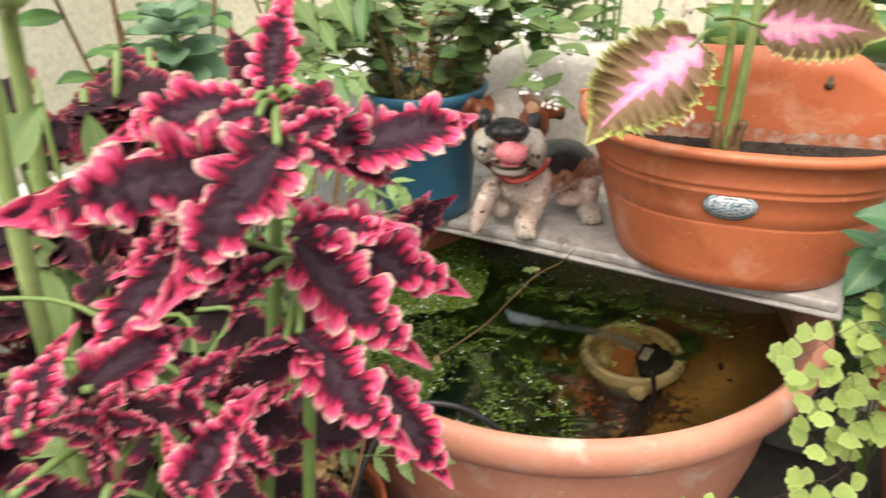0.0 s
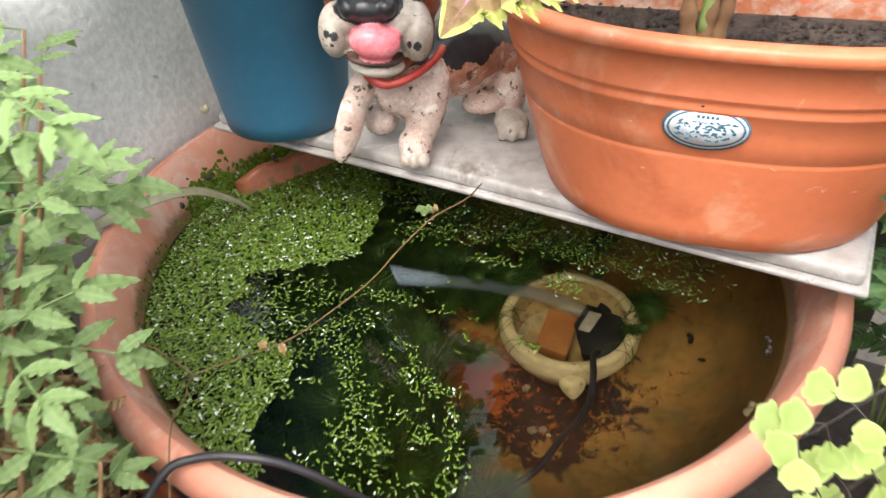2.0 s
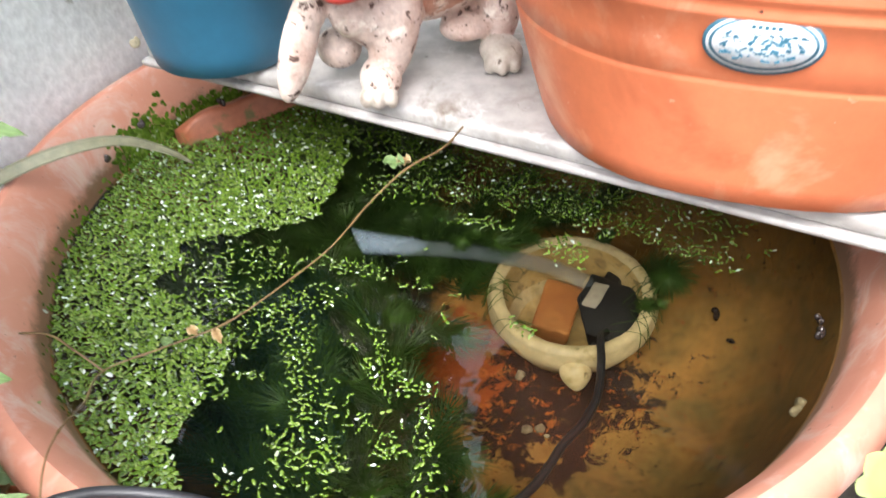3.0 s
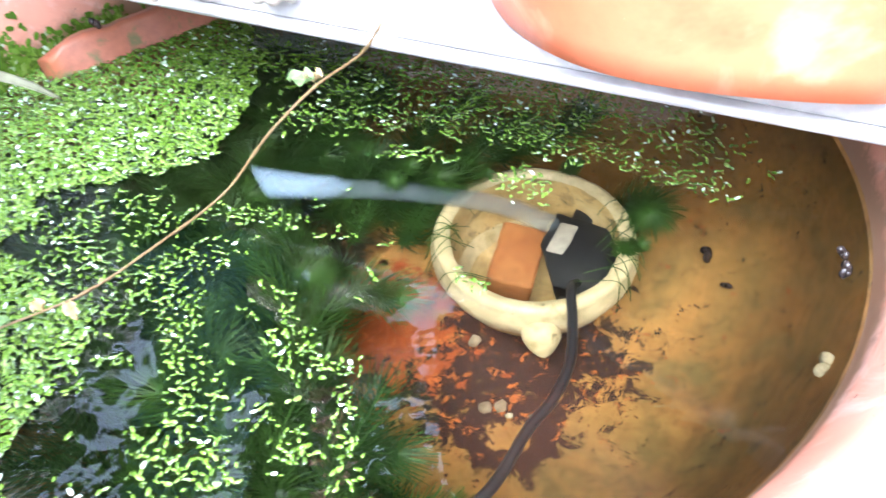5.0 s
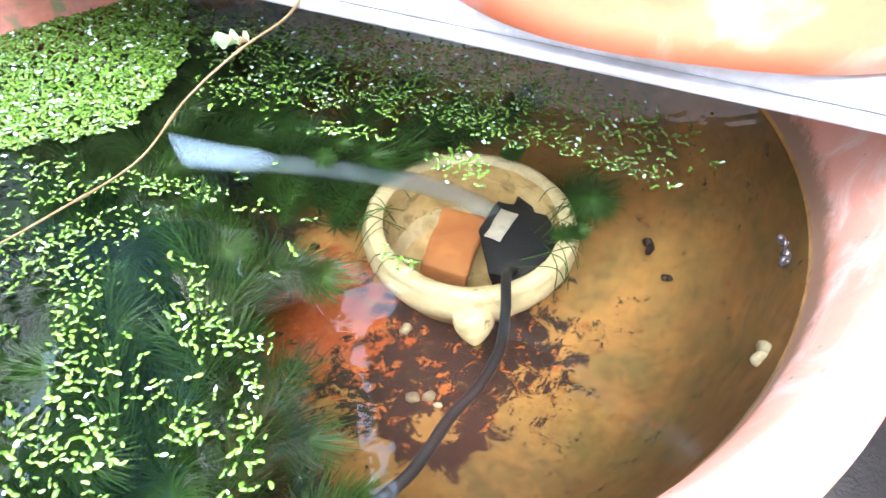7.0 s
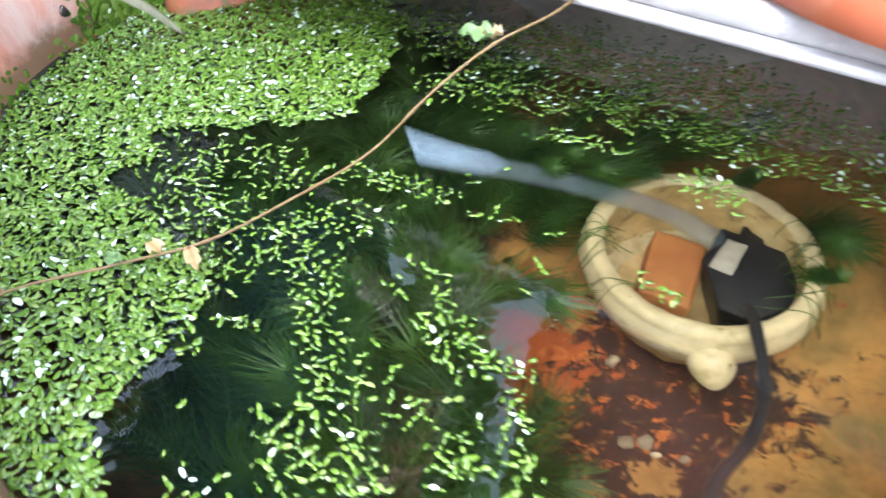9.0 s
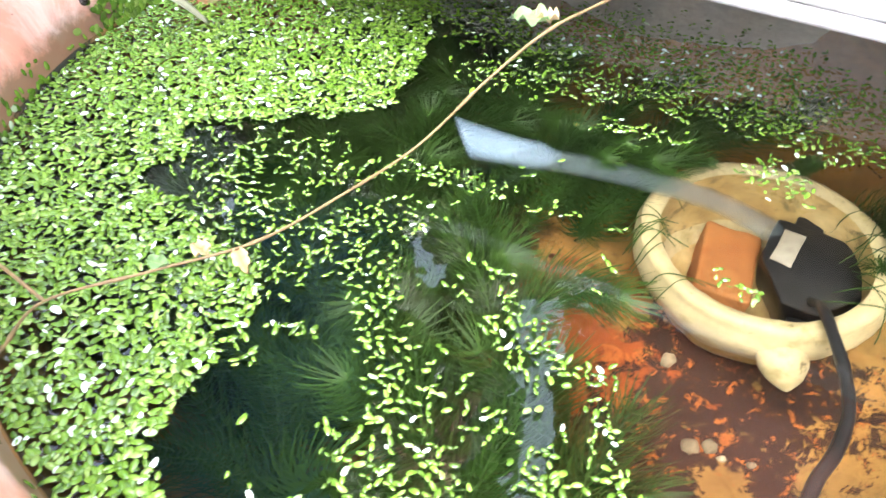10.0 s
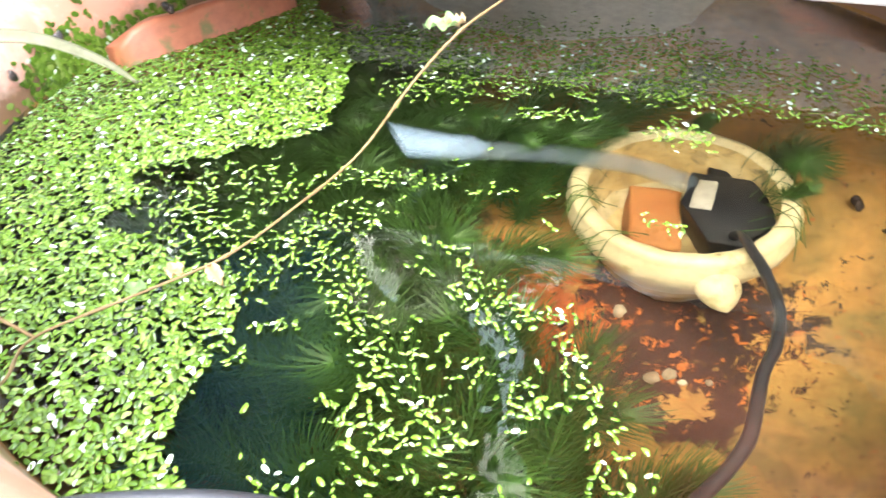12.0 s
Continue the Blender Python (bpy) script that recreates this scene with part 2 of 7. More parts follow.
    col = mix_colour(n, l, blot(0.219, 0.690, 0.046, 0.8, 0.68, 0.74, 55), col, (0.026, 0.010, 0.006))
    col = mix_colour(n, l, blot(0.217, 0.689, 0.026, 0.45, 0.72, 0.78, 120), col, (0.30, 0.155, 0.040))
    rust = noise_node(n, l, 95, 7, 0.75, distort=0.4)
    rr = ramp(n, [(0.56, (0, 0, 0)), (0.60, (1, 1, 1))])
    l.new(rust.outputs["Fac"], rr.inputs["Fac"])
    mul = n.new("ShaderNodeMath")
    mul.operation = "MULTIPLY"
    l.new(rr.outputs["Color"], mul.inputs[0])
    l.new(ar.outputs["Color"], mul.inputs[1])
    col = mix_colour(n, l, mul.outputs[0], col, (0.42, 0.12, 0.02))
    mott = noise_node(n, l, 85, 7, 0.75, distort=0.6)
    mo = ramp(n, [(0.34, (0.32, 0.30, 0.28)), (0.50, (0.95, 0.95, 0.95)), (0.66, (1.45, 1.42, 1.35))])
    l.new(mott.outputs["Fac"], mo.inputs["Fac"])
    col = mix_colour(n, l, 0.40, col, mo.outputs["Color"], "MULTIPLY")
    fleck = noise_node(n, l, 150, 5, 0.7, distort=0.3)
    fk = ramp(n, [(0.68, (0, 0, 0)), (0.71, (1, 1, 1))])
    l.new(fleck.outputs["Fac"], fk.inputs["Fac"])
    col = mix_colour(n, l, fk.outputs["Color"], col, (0.035, 0.018, 0.008))
    l.new(col, b.inputs["Base Color"])
    b.inputs["Roughness"].default_value = 0.85
    bump(n, l, b, patch.outputs["Fac"], 0.4, 0.004)
    return m


M["silt"] = sediment_material()


def grimy_lip_material():
    """Inside of the rim above the water: the basin's plastic with a ragged brown waterline and pale lime runs."""
    m, n, l, b = node_material("grimy_basin_lip")
    broad, fine = noise_node(n, l, 8, 6), noise_node(n, l, 70, 6, 0.7, distort=0.4)
    r = ramp(n, [(0.3, (0.46, 0.19, 0.125)), (0.7, (0.60, 0.30, 0.215))])
    l.new(broad.outputs["Fac"], r.inputs["Fac"])
    col = r.outputs["Color"]
    lime = noise_node(n, l, 16, 7, 0.7, distort=0.8)
    lr = ramp(n, [(0.50, (0, 0, 0)), (0.66, (0.75, 0.75, 0.75))])
    l.new(lime.outputs["Fac"], lr.inputs["Fac"])
    col = mix_colour(n, l, lr.outputs["Color"], col, (0.58, 0.46, 0.40))
    tc, sep = n.new("ShaderNodeTexCoord"), n.new("ShaderNodeSeparateXYZ")
    l.new(tc.outputs["Object"], sep.inputs[0])
    line = n.new("ShaderNodeMath")                # height above the water, broken up by the fine noise
    line.operation = "MULTIPLY_ADD"
    line.inputs[1].default_value = -0.030
    l.new(fine.outputs["Fac"], line.inputs[0])
    l.new(sep.outputs["Z"], line.inputs[2])
    wr = ramp(n, [(0.0, (0.9, 0.9, 0.9)), (0.010, (0, 0, 0))])
    l.new(line.outputs[0], wr.inputs["Fac"])
    col = mix_colour(n, l, wr.outputs["Color"], col, (0.15, 0.085, 0.045))
    dots = noise_node(n, l, 170, 3, 0.6)
    dr = ramp(n, [(0.70, (0, 0, 0)), (0.74, (1, 1, 1))])
    l.new(dots.outputs["Fac"], dr.inputs["Fac"])
    col = mix_colour(n, l, dr.outputs["Color"], col, (0.07, 0.045, 0.03))
    l.new(col, b.inputs["Base Color"])
    b.inputs["Roughness"].default_value = 0.45
    bump(n, l, b, fine.outputs["Fac"], 0.15, 0.001)
    return m


M["basin_lip"] = grimy_lip_material()


def water_material():
    m, n, l, b = node_material("pond_water")
    b.inputs["Base Color"].default_value = (0.175, 0.155, 0.105, 1)
    b.inputs["Roughness"].default_value = 0.0
    b.inputs["IOR"].default_value = 1.33
    b.inputs["Transmission Weight"].default_value = 1.0
    w = noise_node(n, l, 24, 2, 0.4)
    fine = noise_node(n, l, 70, 1, 0.4)
    total = n.new("ShaderNodeMath")
    total.operation = "MULTIPLY_ADD"
    total.inputs[1].default_value = 0.5
    l.new(fine.outputs["Fac"], total.inputs[0])
    l.new(w.outputs["Fac"], total.inputs[2])
    bump(n, l, b, total.outputs[0], 0.13, 0.004)
    # a thin film lies on the still water and shines like varnish
    b.inputs["Coat Weight"].default_value = 0.22
    b.inputs["Coat Roughness"].default_value = 0.0
    b.inputs["Coat IOR"].default_value = 1.32
    l.new(b.inputs["Normal"].links[0].from_socket, b.inputs["Coat Normal"])
    return m


M["water"] = water_material()


# ---- building helpers ----
def part(name, bm, material, parent=None, label="", smooth=True):
    """Links a bmesh as ONE mesh object, in world coordinates, under a thing or a part."""
    me = bpy.data.meshes.new(name)
    bm.to_mesh(me)
    bm.free()
    return part_mesh(name, me, material, parent, label, smooth)


def part_mesh(name, me, material, parent=None, label="", smooth=True):
    if material and not me.materials:
        me.materials.append(material)
    if smooth:
        me.shade_smooth()
    ob = new(name, me)
    hang(ob, parent)
    if label:
        ob["label"] = label
    return ob


def hang(ob, parent):
    if parent is not None:
        ob.parent = parent
        if parent.type == "EMPTY":
            ob.matrix_parent_inverse = Matrix.Translation(-Vector(parent.location))


def thing(name, at, label, category, group="", kind=""):
    e = new(name)
    e.empty_display_size = 0.02
    e.location = at
    return tagged(e, label, category, group, kind)


def lathe_into(bm, profile, centre=(0, 0), n=96, a0=0.0, a1=2 * math.pi, squash=1.0, wobble=None):
    full = abs(a1 - a0 - 2 * math.pi) < 1e-6
    steps = n if full else n + 1
    rings = []
    for r, z in profile:
        ring = []
        for i in range(steps):
            a = a0 + (a1 - a0) * i / n
            rr = r + (wobble(a, r, z) if wobble else 0)
            ring.append(bm.verts.new((centre[0] + rr * math.cos(a), centre[1] + rr * math.sin(a) * squash, z)))
        rings.append(ring)
    for p, q in zip(rings, rings[1:]):
        for i in range(n):
            j = (i + 1) % steps
            bm.faces.new((p[i], p[j], q[j], q[i]))
    return rings


def cap(bm, ring, up=True):
    f = bm.faces.new(ring if up else ring[::-1])
    return f


def lathe(profile, centre=(0, 0), n=96, close_bottom=False, close_top=False, **kw):
    bm = bmesh.new()
    rings = lathe_into(bm, profile, centre, n, **kw)
    if close_bottom:
        cap(bm, rings[0], False)
    if close_top:
        cap(bm, rings[-1], True)
    bmesh.ops.recalc_face_normals(bm, faces=bm.faces)
    return bm


def box(size, m, bevel=0.0, seg=2):
    bm = bmesh.new()
    bmesh.ops.create_cube(bm, size=1.0)
    bmesh.ops.scale(bm, vec=size, verts=bm.verts)
    if bevel:
        bmesh.ops.bevel(bm, geom=bm.edges[:], offset=bevel, segments=seg, affect="EDGES", profile=0.6)
    bmesh.ops.transform(bm, matrix=m, verts=bm.verts)
    return bm


def smooth_line(points, per=8):
    """Catmull-Rom through the given points."""
    p = [Vector(q) for q in points]
    p = [2 * p[0] - p[1], *p, 2 * p[-1] - p[-2]]
    out = []
    for i in range(1, len(p) - 2):
        for k in range(per):
            t = k / per
            a, b, c, d = p[i - 1], p[i], p[i + 1], p[i + 2]
            out.append(0.5 * (2 * b + (c - a) * t + (2 * a - 5 * b + 4 * c - d) * t * t + (3 * b - a - 3 * c + d) * t ** 3))
    out.append(p[-2])
    return out


def tube_into(bm, line, radius, sides=8, ends=True):
    """Sweeps a circle along a line; radius is a number or a function of 0..1."""
    rings, last = [], None
    for i, c in enumerate(line):
        d = (line[min(i + 1, len(line) - 1)] - line[max(i - 1, 0)])
        d = d.normalized() if d.length > 1e-9 else Vector((0, 0, 1))
        if last is None:
            x = d.orthogonal().normalized()
        else:
            x = last - d * last.dot(d)
            x = x.normalized() if x.length > 1e-6 else d.orthogonal().normalized()
        last = x
        y = d.cross(x)
        r = radius(i / (len(line) - 1)) if callable(radius) else radius
        rings.append([bm.verts.new(c + r * (math.cos(2 * math.pi * k / sides) * x + math.sin(2 * math.pi * k / sides) * y)) for k in range(sides)])
    for p, q in zip(rings, rings[1:]):
        for k in range(sides):
            j = (k + 1) % sides
            bm.faces.new((p[k], p[j], q[j], q[k]))
    if ends:
        bm.faces.new(rings[0][::-1])
        bm.faces.new(rings[-1])
    return rings


def tube(points, radius, sides=8, per=8, ends=True):
    bm = bmesh.new()
    tube_into(bm, smooth_line(points, per), radius, sides, ends)
    return bm


def blob(centre, radii, turn=(0, 0, 0), sub=3, rough=0.0, seed=0):
    bm = bmesh.new()
    bmesh.ops.create_icosphere(bm, subdivisions=sub, radius=1.0)
    for v in bm.verts:
        if rough:
            v.co *= 1 + rough * noise.noise(v.co * 1.7 + Vector((seed, 0, 0)))
        v.co = Vector((v.co.x * radii[0], v.co.y * radii[1], v.co.z * radii[2]))
    bmesh.ops.transform(bm, matrix=pose(*centre, *turn), verts=bm.verts)
    return bm


# ---- the setting ----
CX, CY = 0.1447, 0.8495           # middle of the basin
FLOOR = -0.24                     # ground under the pots
U = Vector((0.906, -0.423, 0))    # along the back wall and the shelf
V = Vector((0.423, 0.906, 0))     # towards the back wall
WALL_TURN = -25.0


def uv(u, v, z):
    return U * u + V * v + Vector((0, 0, z))


def ground():
    bm = bmesh.new()
    n, size = 60, 1.6
    grid = {}
    for i in range(n + 1):
        for j in range(n + 1):
            x, y = -size + 2 * size * i / n, -size + 2 * size * j / n
            grid[i, j] = bm.verts.new((x + 0.1, y + 0.7, FLOOR + 0.006 * noise.noise(Vector((x * 9, y * 9, 0))) - 0.006))
    for i in range(n):
        for j in range(n):
            bm.faces.new((grid[i, j], grid[i + 1, j], grid[i + 1, j + 1], grid[i, j + 1]))
    far = [bm.verts.new((sx * 300, sy * 300, FLOOR - 0.02)) for sx, sy in ((-1, -1), (1, -1), (1, 1), (-1, 1))]
    sides = [[grid[i, 0] for i in range(n + 1)], [grid[n, j] for j in range(n + 1)],
             [grid[n - i, n] for i in range(n + 1)], [grid[0, n - j] for j in range(n + 1)]]
    for k, side in enumerate(sides):
        a, b = far[k], far[(k + 1) % 4]
        for p, q in zip(side, side[1:]):
            bm.faces.new((p, a, q))
        bm.faces.new((side[-1], a, b))
    bmesh.ops.recalc_face_normals(bm, faces=bm.faces)
    return tagged(part("ground", bm, M["ground"]), "dark damp earth floor under the pots", "ground", kind="structure")


ground()


def low_wall(name, start, end, top, thick, material, label, ragged=0.012):
    """A low masonry wall with a worn, uneven top, from start to end; its face looks to the right of that way."""
    a, b = Vector((*start, 0)), Vector((*end, 0))
    d = (b - a)
    length = d.length
    d.normalize()
    side = Vector((d.y, -d.x, 0))
    n, rows = int(length / 0.012), 24
    bm = bmesh.new()
    front = [[None] * (n + 1) for _ in range(rows + 1)]
    back, ridge = [], []
    for i in range(n + 1):
        p = a + d * (length * i / n)
        tz = top + ragged * (noise.noise(Vector((i * 0.22, 1.7, 0))) + 0.5 * noise.noise(Vector((i * 0.9, 4.0, 0))))
        for k in range(rows + 1):
            z = FLOOR - 0.02 + (tz - FLOOR + 0.02) * k / rows
            out = 0.0035 * noise.noise(Vector((i * 0.16, k * 0.3, 2))) - (0.010 if k == rows else 0.003 if k == rows - 1 else 0)
            front[k][i] = bm.verts.new(p + side * out + Vector((0, 0, z)))
        ridge.append(bm.verts.new(p - side * thick * 0.5 + Vector((0, 0, tz + 0.006 * noise.noise(Vector((i * 0.5, 9, 0)))))))
        back.append(bm.verts.new(p - side * thick + Vector((0, 0, tz - 0.005))))
    foot = [bm.verts.new(Vector((v.co.x, v.co.y, FLOOR - 0.02))) for v in back]
    strips = [*front, ridge, back, foot]
    for p, q in zip(strips, strips[1:]):
        for i in range(n):
            bm.faces.new((p[i], p[i + 1], q[i + 1], q[i]))
    bm.faces.new([s[0] for s in strips])
    bm.faces.new([s[-1] for s in strips][::-1])
    bmesh.ops.recalc_face_normals(bm, faces=bm.faces)
    return tagged(part(name, bm, material), label, "wall", kind="structure")


low_wall("wall_left", tuple(uv(-0.592, 0.20, 0).xy), tuple(uv(-0.592, 1.09, 0).xy), 0.280, 0.10, M["plaster"],
         "low white plastered wall with a chipped top beside the basin")
low_wall("wall_back", tuple(uv(-0.59, 1.10, 0).xy), tuple(uv(0.75, 1.10, 0).xy), 0.300, 0.11, M["block"],
         "low grey-white concrete wall behind the shelf", 0.006)


def house_wall(name, centre, length, height, turn, material, label):
    bm = box((length, 0.12, height), pose(centre[0], centre[1], FLOOR + height / 2, 0, 0, turn), 0.004)
    return tagged(part(name, bm, material, smooth=False), label, "wall", kind="structure")


house_wall("wall_far", tuple(uv(0.2, 2.0, 0).xy), 5.0, 1.5, WALL_TURN, M["cream"], "cream painted garden wall behind the plants")
house_wall("wall_side", tuple(uv(-1.75, 0.3, 0).xy), 3.4, 1.9, WALL_TURN + 90, M["cream"], "cream painted side wall of the yard")


# ---- the basin, its water and what lies in it ----
def basin():
    t = thing("basin", (CX, CY, FLOOR), "large round terracotta-coloured plastic basin with a rolled rim, filled with water", "basin")
    out = [(0.255, FLOOR), (0.268, FLOOR + 0.004), (0.296, -0.12), (0.312, -0.02), (0.316, 0.010), (0.320, 0.014),
           (0.330, 0.014), (0.340, 0.018), (0.348, 0.030), (0.351, 0.044), (0.348, 0.057), (0.341, 0.064), (0.334, 0.064)]
    part("shell", lathe(out, (CX, CY), 160), M["basin"], t)
    lip = [(0.334, 0.064), (0.328, 0.058), (0.323, 0.045), (0.318, 0.036), (0.314, 0.020), (0.3105, 0.004)]
    part("inner_lip", lathe(lip, (CX, CY), 160), M["basin_lip"], t, "inside of the rim with a grimy waterline and lime streaks")
    inner = [(0.3105, 0.004), (0.309, -0.004), (0.303, -0.05), (0.294, -0.10), (0.283, -0.135), (0.268, -0.158), (0.245, -0.167),
             (0.215, -0.1690), (0.150, -0.1695), (0.08, -0.170), (0.004, -0.170)]
    bm = lathe(inner, (CX, CY), 160)
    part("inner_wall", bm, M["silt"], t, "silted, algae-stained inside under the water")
    bm = lathe([(0.255, FLOOR), (0.001, FLOOR)], (CX, CY), 48)
    part("base", bm, M["basin"], t)


basin()


def water():
    bm = bmesh.new()
    lathe_into(bm, [(0.3095, 0.0015), (0.307, 0.0), (0.20, 0.0), (0.10, 0.0), (0.002, 0.0)], (CX, CY), 96)
    bmesh.ops.recalc_face_normals(bm, faces=bm.faces)
    if bm.faces[:][len(bm.faces) // 2].normal.z < 0:
        bmesh.ops.reverse_faces(bm, faces=bm.faces)
    ob = part("water", bm, M["water"])
    ob.visible_shadow = False
    return tagged(ob, "clear brownish pond water filling the basin", "water", kind="structure")


water()


def bowl():
    bx, by = 0.252, 0.803
    t = thing("ceramic_bowl", (bx, by, -0.17), "cream glazed ceramic bowl sunk on the basin floor", "bowl")
    prof = [(0.034, -0.169), (0.039, -0.165), (0.047, -0.146), (0.058, -0.126), (0.0665, -0.110), (0.0708, -0.098), (0.0715, -0.090),
            (0.0698, -0.0835), (0.0690, -0.0815), (0.0694, -0.0785), (0.0680, -0.0752), (0.0650, -0.0738), (0.0610, -0.0746), (0.0580, -0.0775)]
    inside = [(0.0580, -0.0775), (0.0568, -0.083), (0.0575, -0.100), (0.057, -0.118), (0.052, -0.142), (0.036, -0.157), (0.002, -0.160)]
    part("body", lathe(prof, (bx, by), 96, close_bottom=True), M["bowl"], t)
    part("inside", lathe(inside, (bx, by), 96), M["bowl_silt"], t, "golden-brown silted inside of the bowl")
    lug = bmesh.new()
    bmesh.ops.create_icosphere(lug, subdivisions=4, radius=1.0)
    for v in lug.verts:
        taper = 1.0 - 0.34 * max(0.0, -v.co.y) ** 1.5      # narrows to a blunt nose
        v.co.x *= taper
        v.co.z *= taper
    bmesh.ops.transform(lug, matrix=pose(bx - 0.0085, by - 0.0720, -0.0985, 30, 0, 0) @ Matrix.Diagonal((0.0128, 0.0162, 0.0125, 1)), verts=lug.verts)
    part("lug", lug, M["bowl"], t)
    return t


bowl()


def pump():
    t = thing("water_pump", (0.285, 0.815, -0.156), "small black plastic fountain pump standing in the ceramic bowl", "pump")
    m = pose(0.290, 0.804, -0.128, 8, -6, -36)
    bm = bmesh.new()
    plan = [(-0.029, 0.025), (0.029, 0.025), (0.032, -0.010), (0.014, -0.036), (-0.006, -0.037), (-0.029, -0.006)]
    f = bm.faces.new([bm.verts.new((x, y, -0.023)) for x, y in plan])
    up = bmesh.ops.extrude_face_region(bm, geom=[f])
    bmesh.ops.translate(bm, vec=(0, 0, 0.046), verts=[g for g in up["geom"] if isinstance(g, bmesh.types.BMVert)])
    bmesh.ops.recalc_face_normals(bm, faces=bm.faces)
    bmesh.ops.bevel(bm, geom=bm.edges[:], offset=0.0016, segments=2, affect="EDGES", profile=0.6)
    bmesh.ops.transform(bm, matrix=m, verts=bm.verts)
    part("body", bm, M["pump"], t)
    part("collar", box((0.016, 0.018, 0.018), m @ pose(-0.012, 0.030, 0.008), 0.003), M["pump"], t)
    part("cable_gland", box((0.012, 0.014, 0.012), m @ pose(0.004, -0.040, 0.004), 0.003, 2), M["pump"], t)
    part("plate", box((0.013, 0.028, 0.0015), m @ pose(-0.016, 0.004, 0.0236), 0.0006, 1), M["pump_plate"], t, "worn grey rating plate")
    return t


pump()


def cable():
    t = thing("pump_cable", (-0.15, 0.47, FLOOR), "black rubber pump cable running over the basin rim", "cable")
    line = [(0.277, 0.776, -0.110), (0.268, 0.757, -0.081), (0.263, 0.740, -0.068), (0.258, 0.715, -0.062), (0.250, 0.687, -0.058), (0.236, 0.664, -0.055),
            (0.219, 0.646, -0.052), (0.193, 0.612, -0.045), (0.160, 0.590, -0.040), (0.125, 0.576, -0.028), (0.090, 0.568, -0.008), (0.060, 0.564, 0.022), (0.030, 0.5645, 0.052),
            (0.000, 0.565, 0.069), (-0.040, 0.566, 0.0715), (-0.066, 0.556, 0.062), (-0.098, 0.520, 0.010), (-0.125, 0.48, -0.10), (-0.16, 0.44, FLOOR + 0.006)]
    part("lead", tube(line, 0.0032, 10, 10), M["cable"], t)
    return t


cable()


def clay_block():
    bm = box((0.034, 0.058, 0.030), pose(0.243, 0.818, -0.140, 0, 6, -22), 0.003)
    for v in bm.verts:
        v.co += 0.0012 * noise.noise_vector(v.co * 60)
    return tagged(part("clay_brick", bm, M["brick"]), "small orange clay brick piece lying in the bowl", "brick")


clay_block()


def hose():
    t = thing("pump_hose", (0.262, 0.826, -0.12), "milky translucent hose from the pump with a slanted cut end", "hose")
    bm = bmesh.new()
    line = smooth_line([(0.272, 0.832, -0.110), (0.240, 0.838, -0.085), (0.195, 0.834, -0.052), (0.150, 0.826, -0.022), (0.110, 0.814, 0.006), (0.092, 0.809, 0.017)], 8)
    outer = tube_into(bm, line, lambda s: 0.0085 + 0.003 * max(0, s - 0.7) / 0.3, 20, False)
    inner = tube_into(bm, line, lambda s: 0.0068 + 0.003 * max(0, s - 0.7) / 0.3, 20, False)
    for a, b in ((outer[0], inner[0]), (outer[-1], inner[-1])):
        for k in range(20):
            bm.faces.new((a[k], a[(k + 1) % 20], b[(k + 1) % 20], b[k]))
    bmesh.ops.recalc_face_normals(bm, faces=bm.faces)
    tip = line[-1]
    for v in bm.verts:
        d = (v.co - tip)
        if d.length < 0.03:
            v.co.x -= max(0.0, v.co.z - 0.002) * 0.9
    part("pipe", bm, M["hose"], t)
    return t


hose()


# ---- the shelf and what stands on it ----
SHELF_TOP = 0.111


def shelf():
    t = thing("shelf_board", (0.12, 0.95, 0.06), "weathered grey shelf board with a rounded worn edge across the basin", "shelf")
    turn = -30.0
    mid = Vector((0.163, 0.823, 0))
    d = Vector((math.cos(radians(turn)), math.sin(radians(turn)), 0))
    b = Vector((-d.y, d.x, 0))
    length, depth = 0.63, 0.25
    c = mid + b * depth / 2
    m = Matrix.Translation((c.x, c.y, 0)) @ pose(0, 0, 0, 0, 0, turn)
    part("board", box((length, depth, 0.014), m @ pose(0, 0.003, SHELF_TOP - 0.007), 0.006, 4), M["shelf"], t)
    part("lip", box((length + 0.010, depth + 0.006, 0.0055), m @ pose(0, 0.001, SHELF_TOP - 0.0165), 0.0025, 2), M["shelf"], t)
    return t


shelf()


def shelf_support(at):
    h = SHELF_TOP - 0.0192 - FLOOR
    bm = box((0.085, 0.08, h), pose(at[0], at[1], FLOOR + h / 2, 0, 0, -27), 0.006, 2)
    # coloured near-black for the shade the block stands in
    return tagged(part("concrete_block", bm, M["shaded_block"]), "rough grey concrete block holding up the shelf", "block")


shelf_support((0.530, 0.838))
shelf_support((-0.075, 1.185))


def blue_pot():
    x, y, z = -0.028, 0.968, SHELF_TOP
    t = thing("flower_pot", (x, y, z), "round dark blue plastic flower pot on the shelf, filled with soil", "plant pot")
    prof = [(0.055, z), (0.063, z + 0.003), (0.0655, z + 0.020), (0.078, z + 0.138), (0.0805, z + 0.141), (0.0835, z + 0.168), (0.0865, z + 0.171),
            (0.090, z + 0.178), (0.0905, z + 0.185), (0.088, z + 0.187), (0.084, z + 0.185), (0.081, z + 0.165), (0.078, z + 0.15)]
    part("body", lathe(prof, (x, y), 96, close_bottom=True), M["blue"], t)
    bm = bmesh.new()
    rings = lathe_into(bm, [(0.0795, z + 0.158), (0.055, z + 0.160), (0.028, z + 0.163), (0.004, z + 0.164)], (x, y), 40)
    for v in bm.verts:
        v.co.z += 0.004 * noise.noise(v.co * 60)
    cap(bm, rings[-1])
    part("soil", bm, M["soil"], t)
    return t


blue_pot()

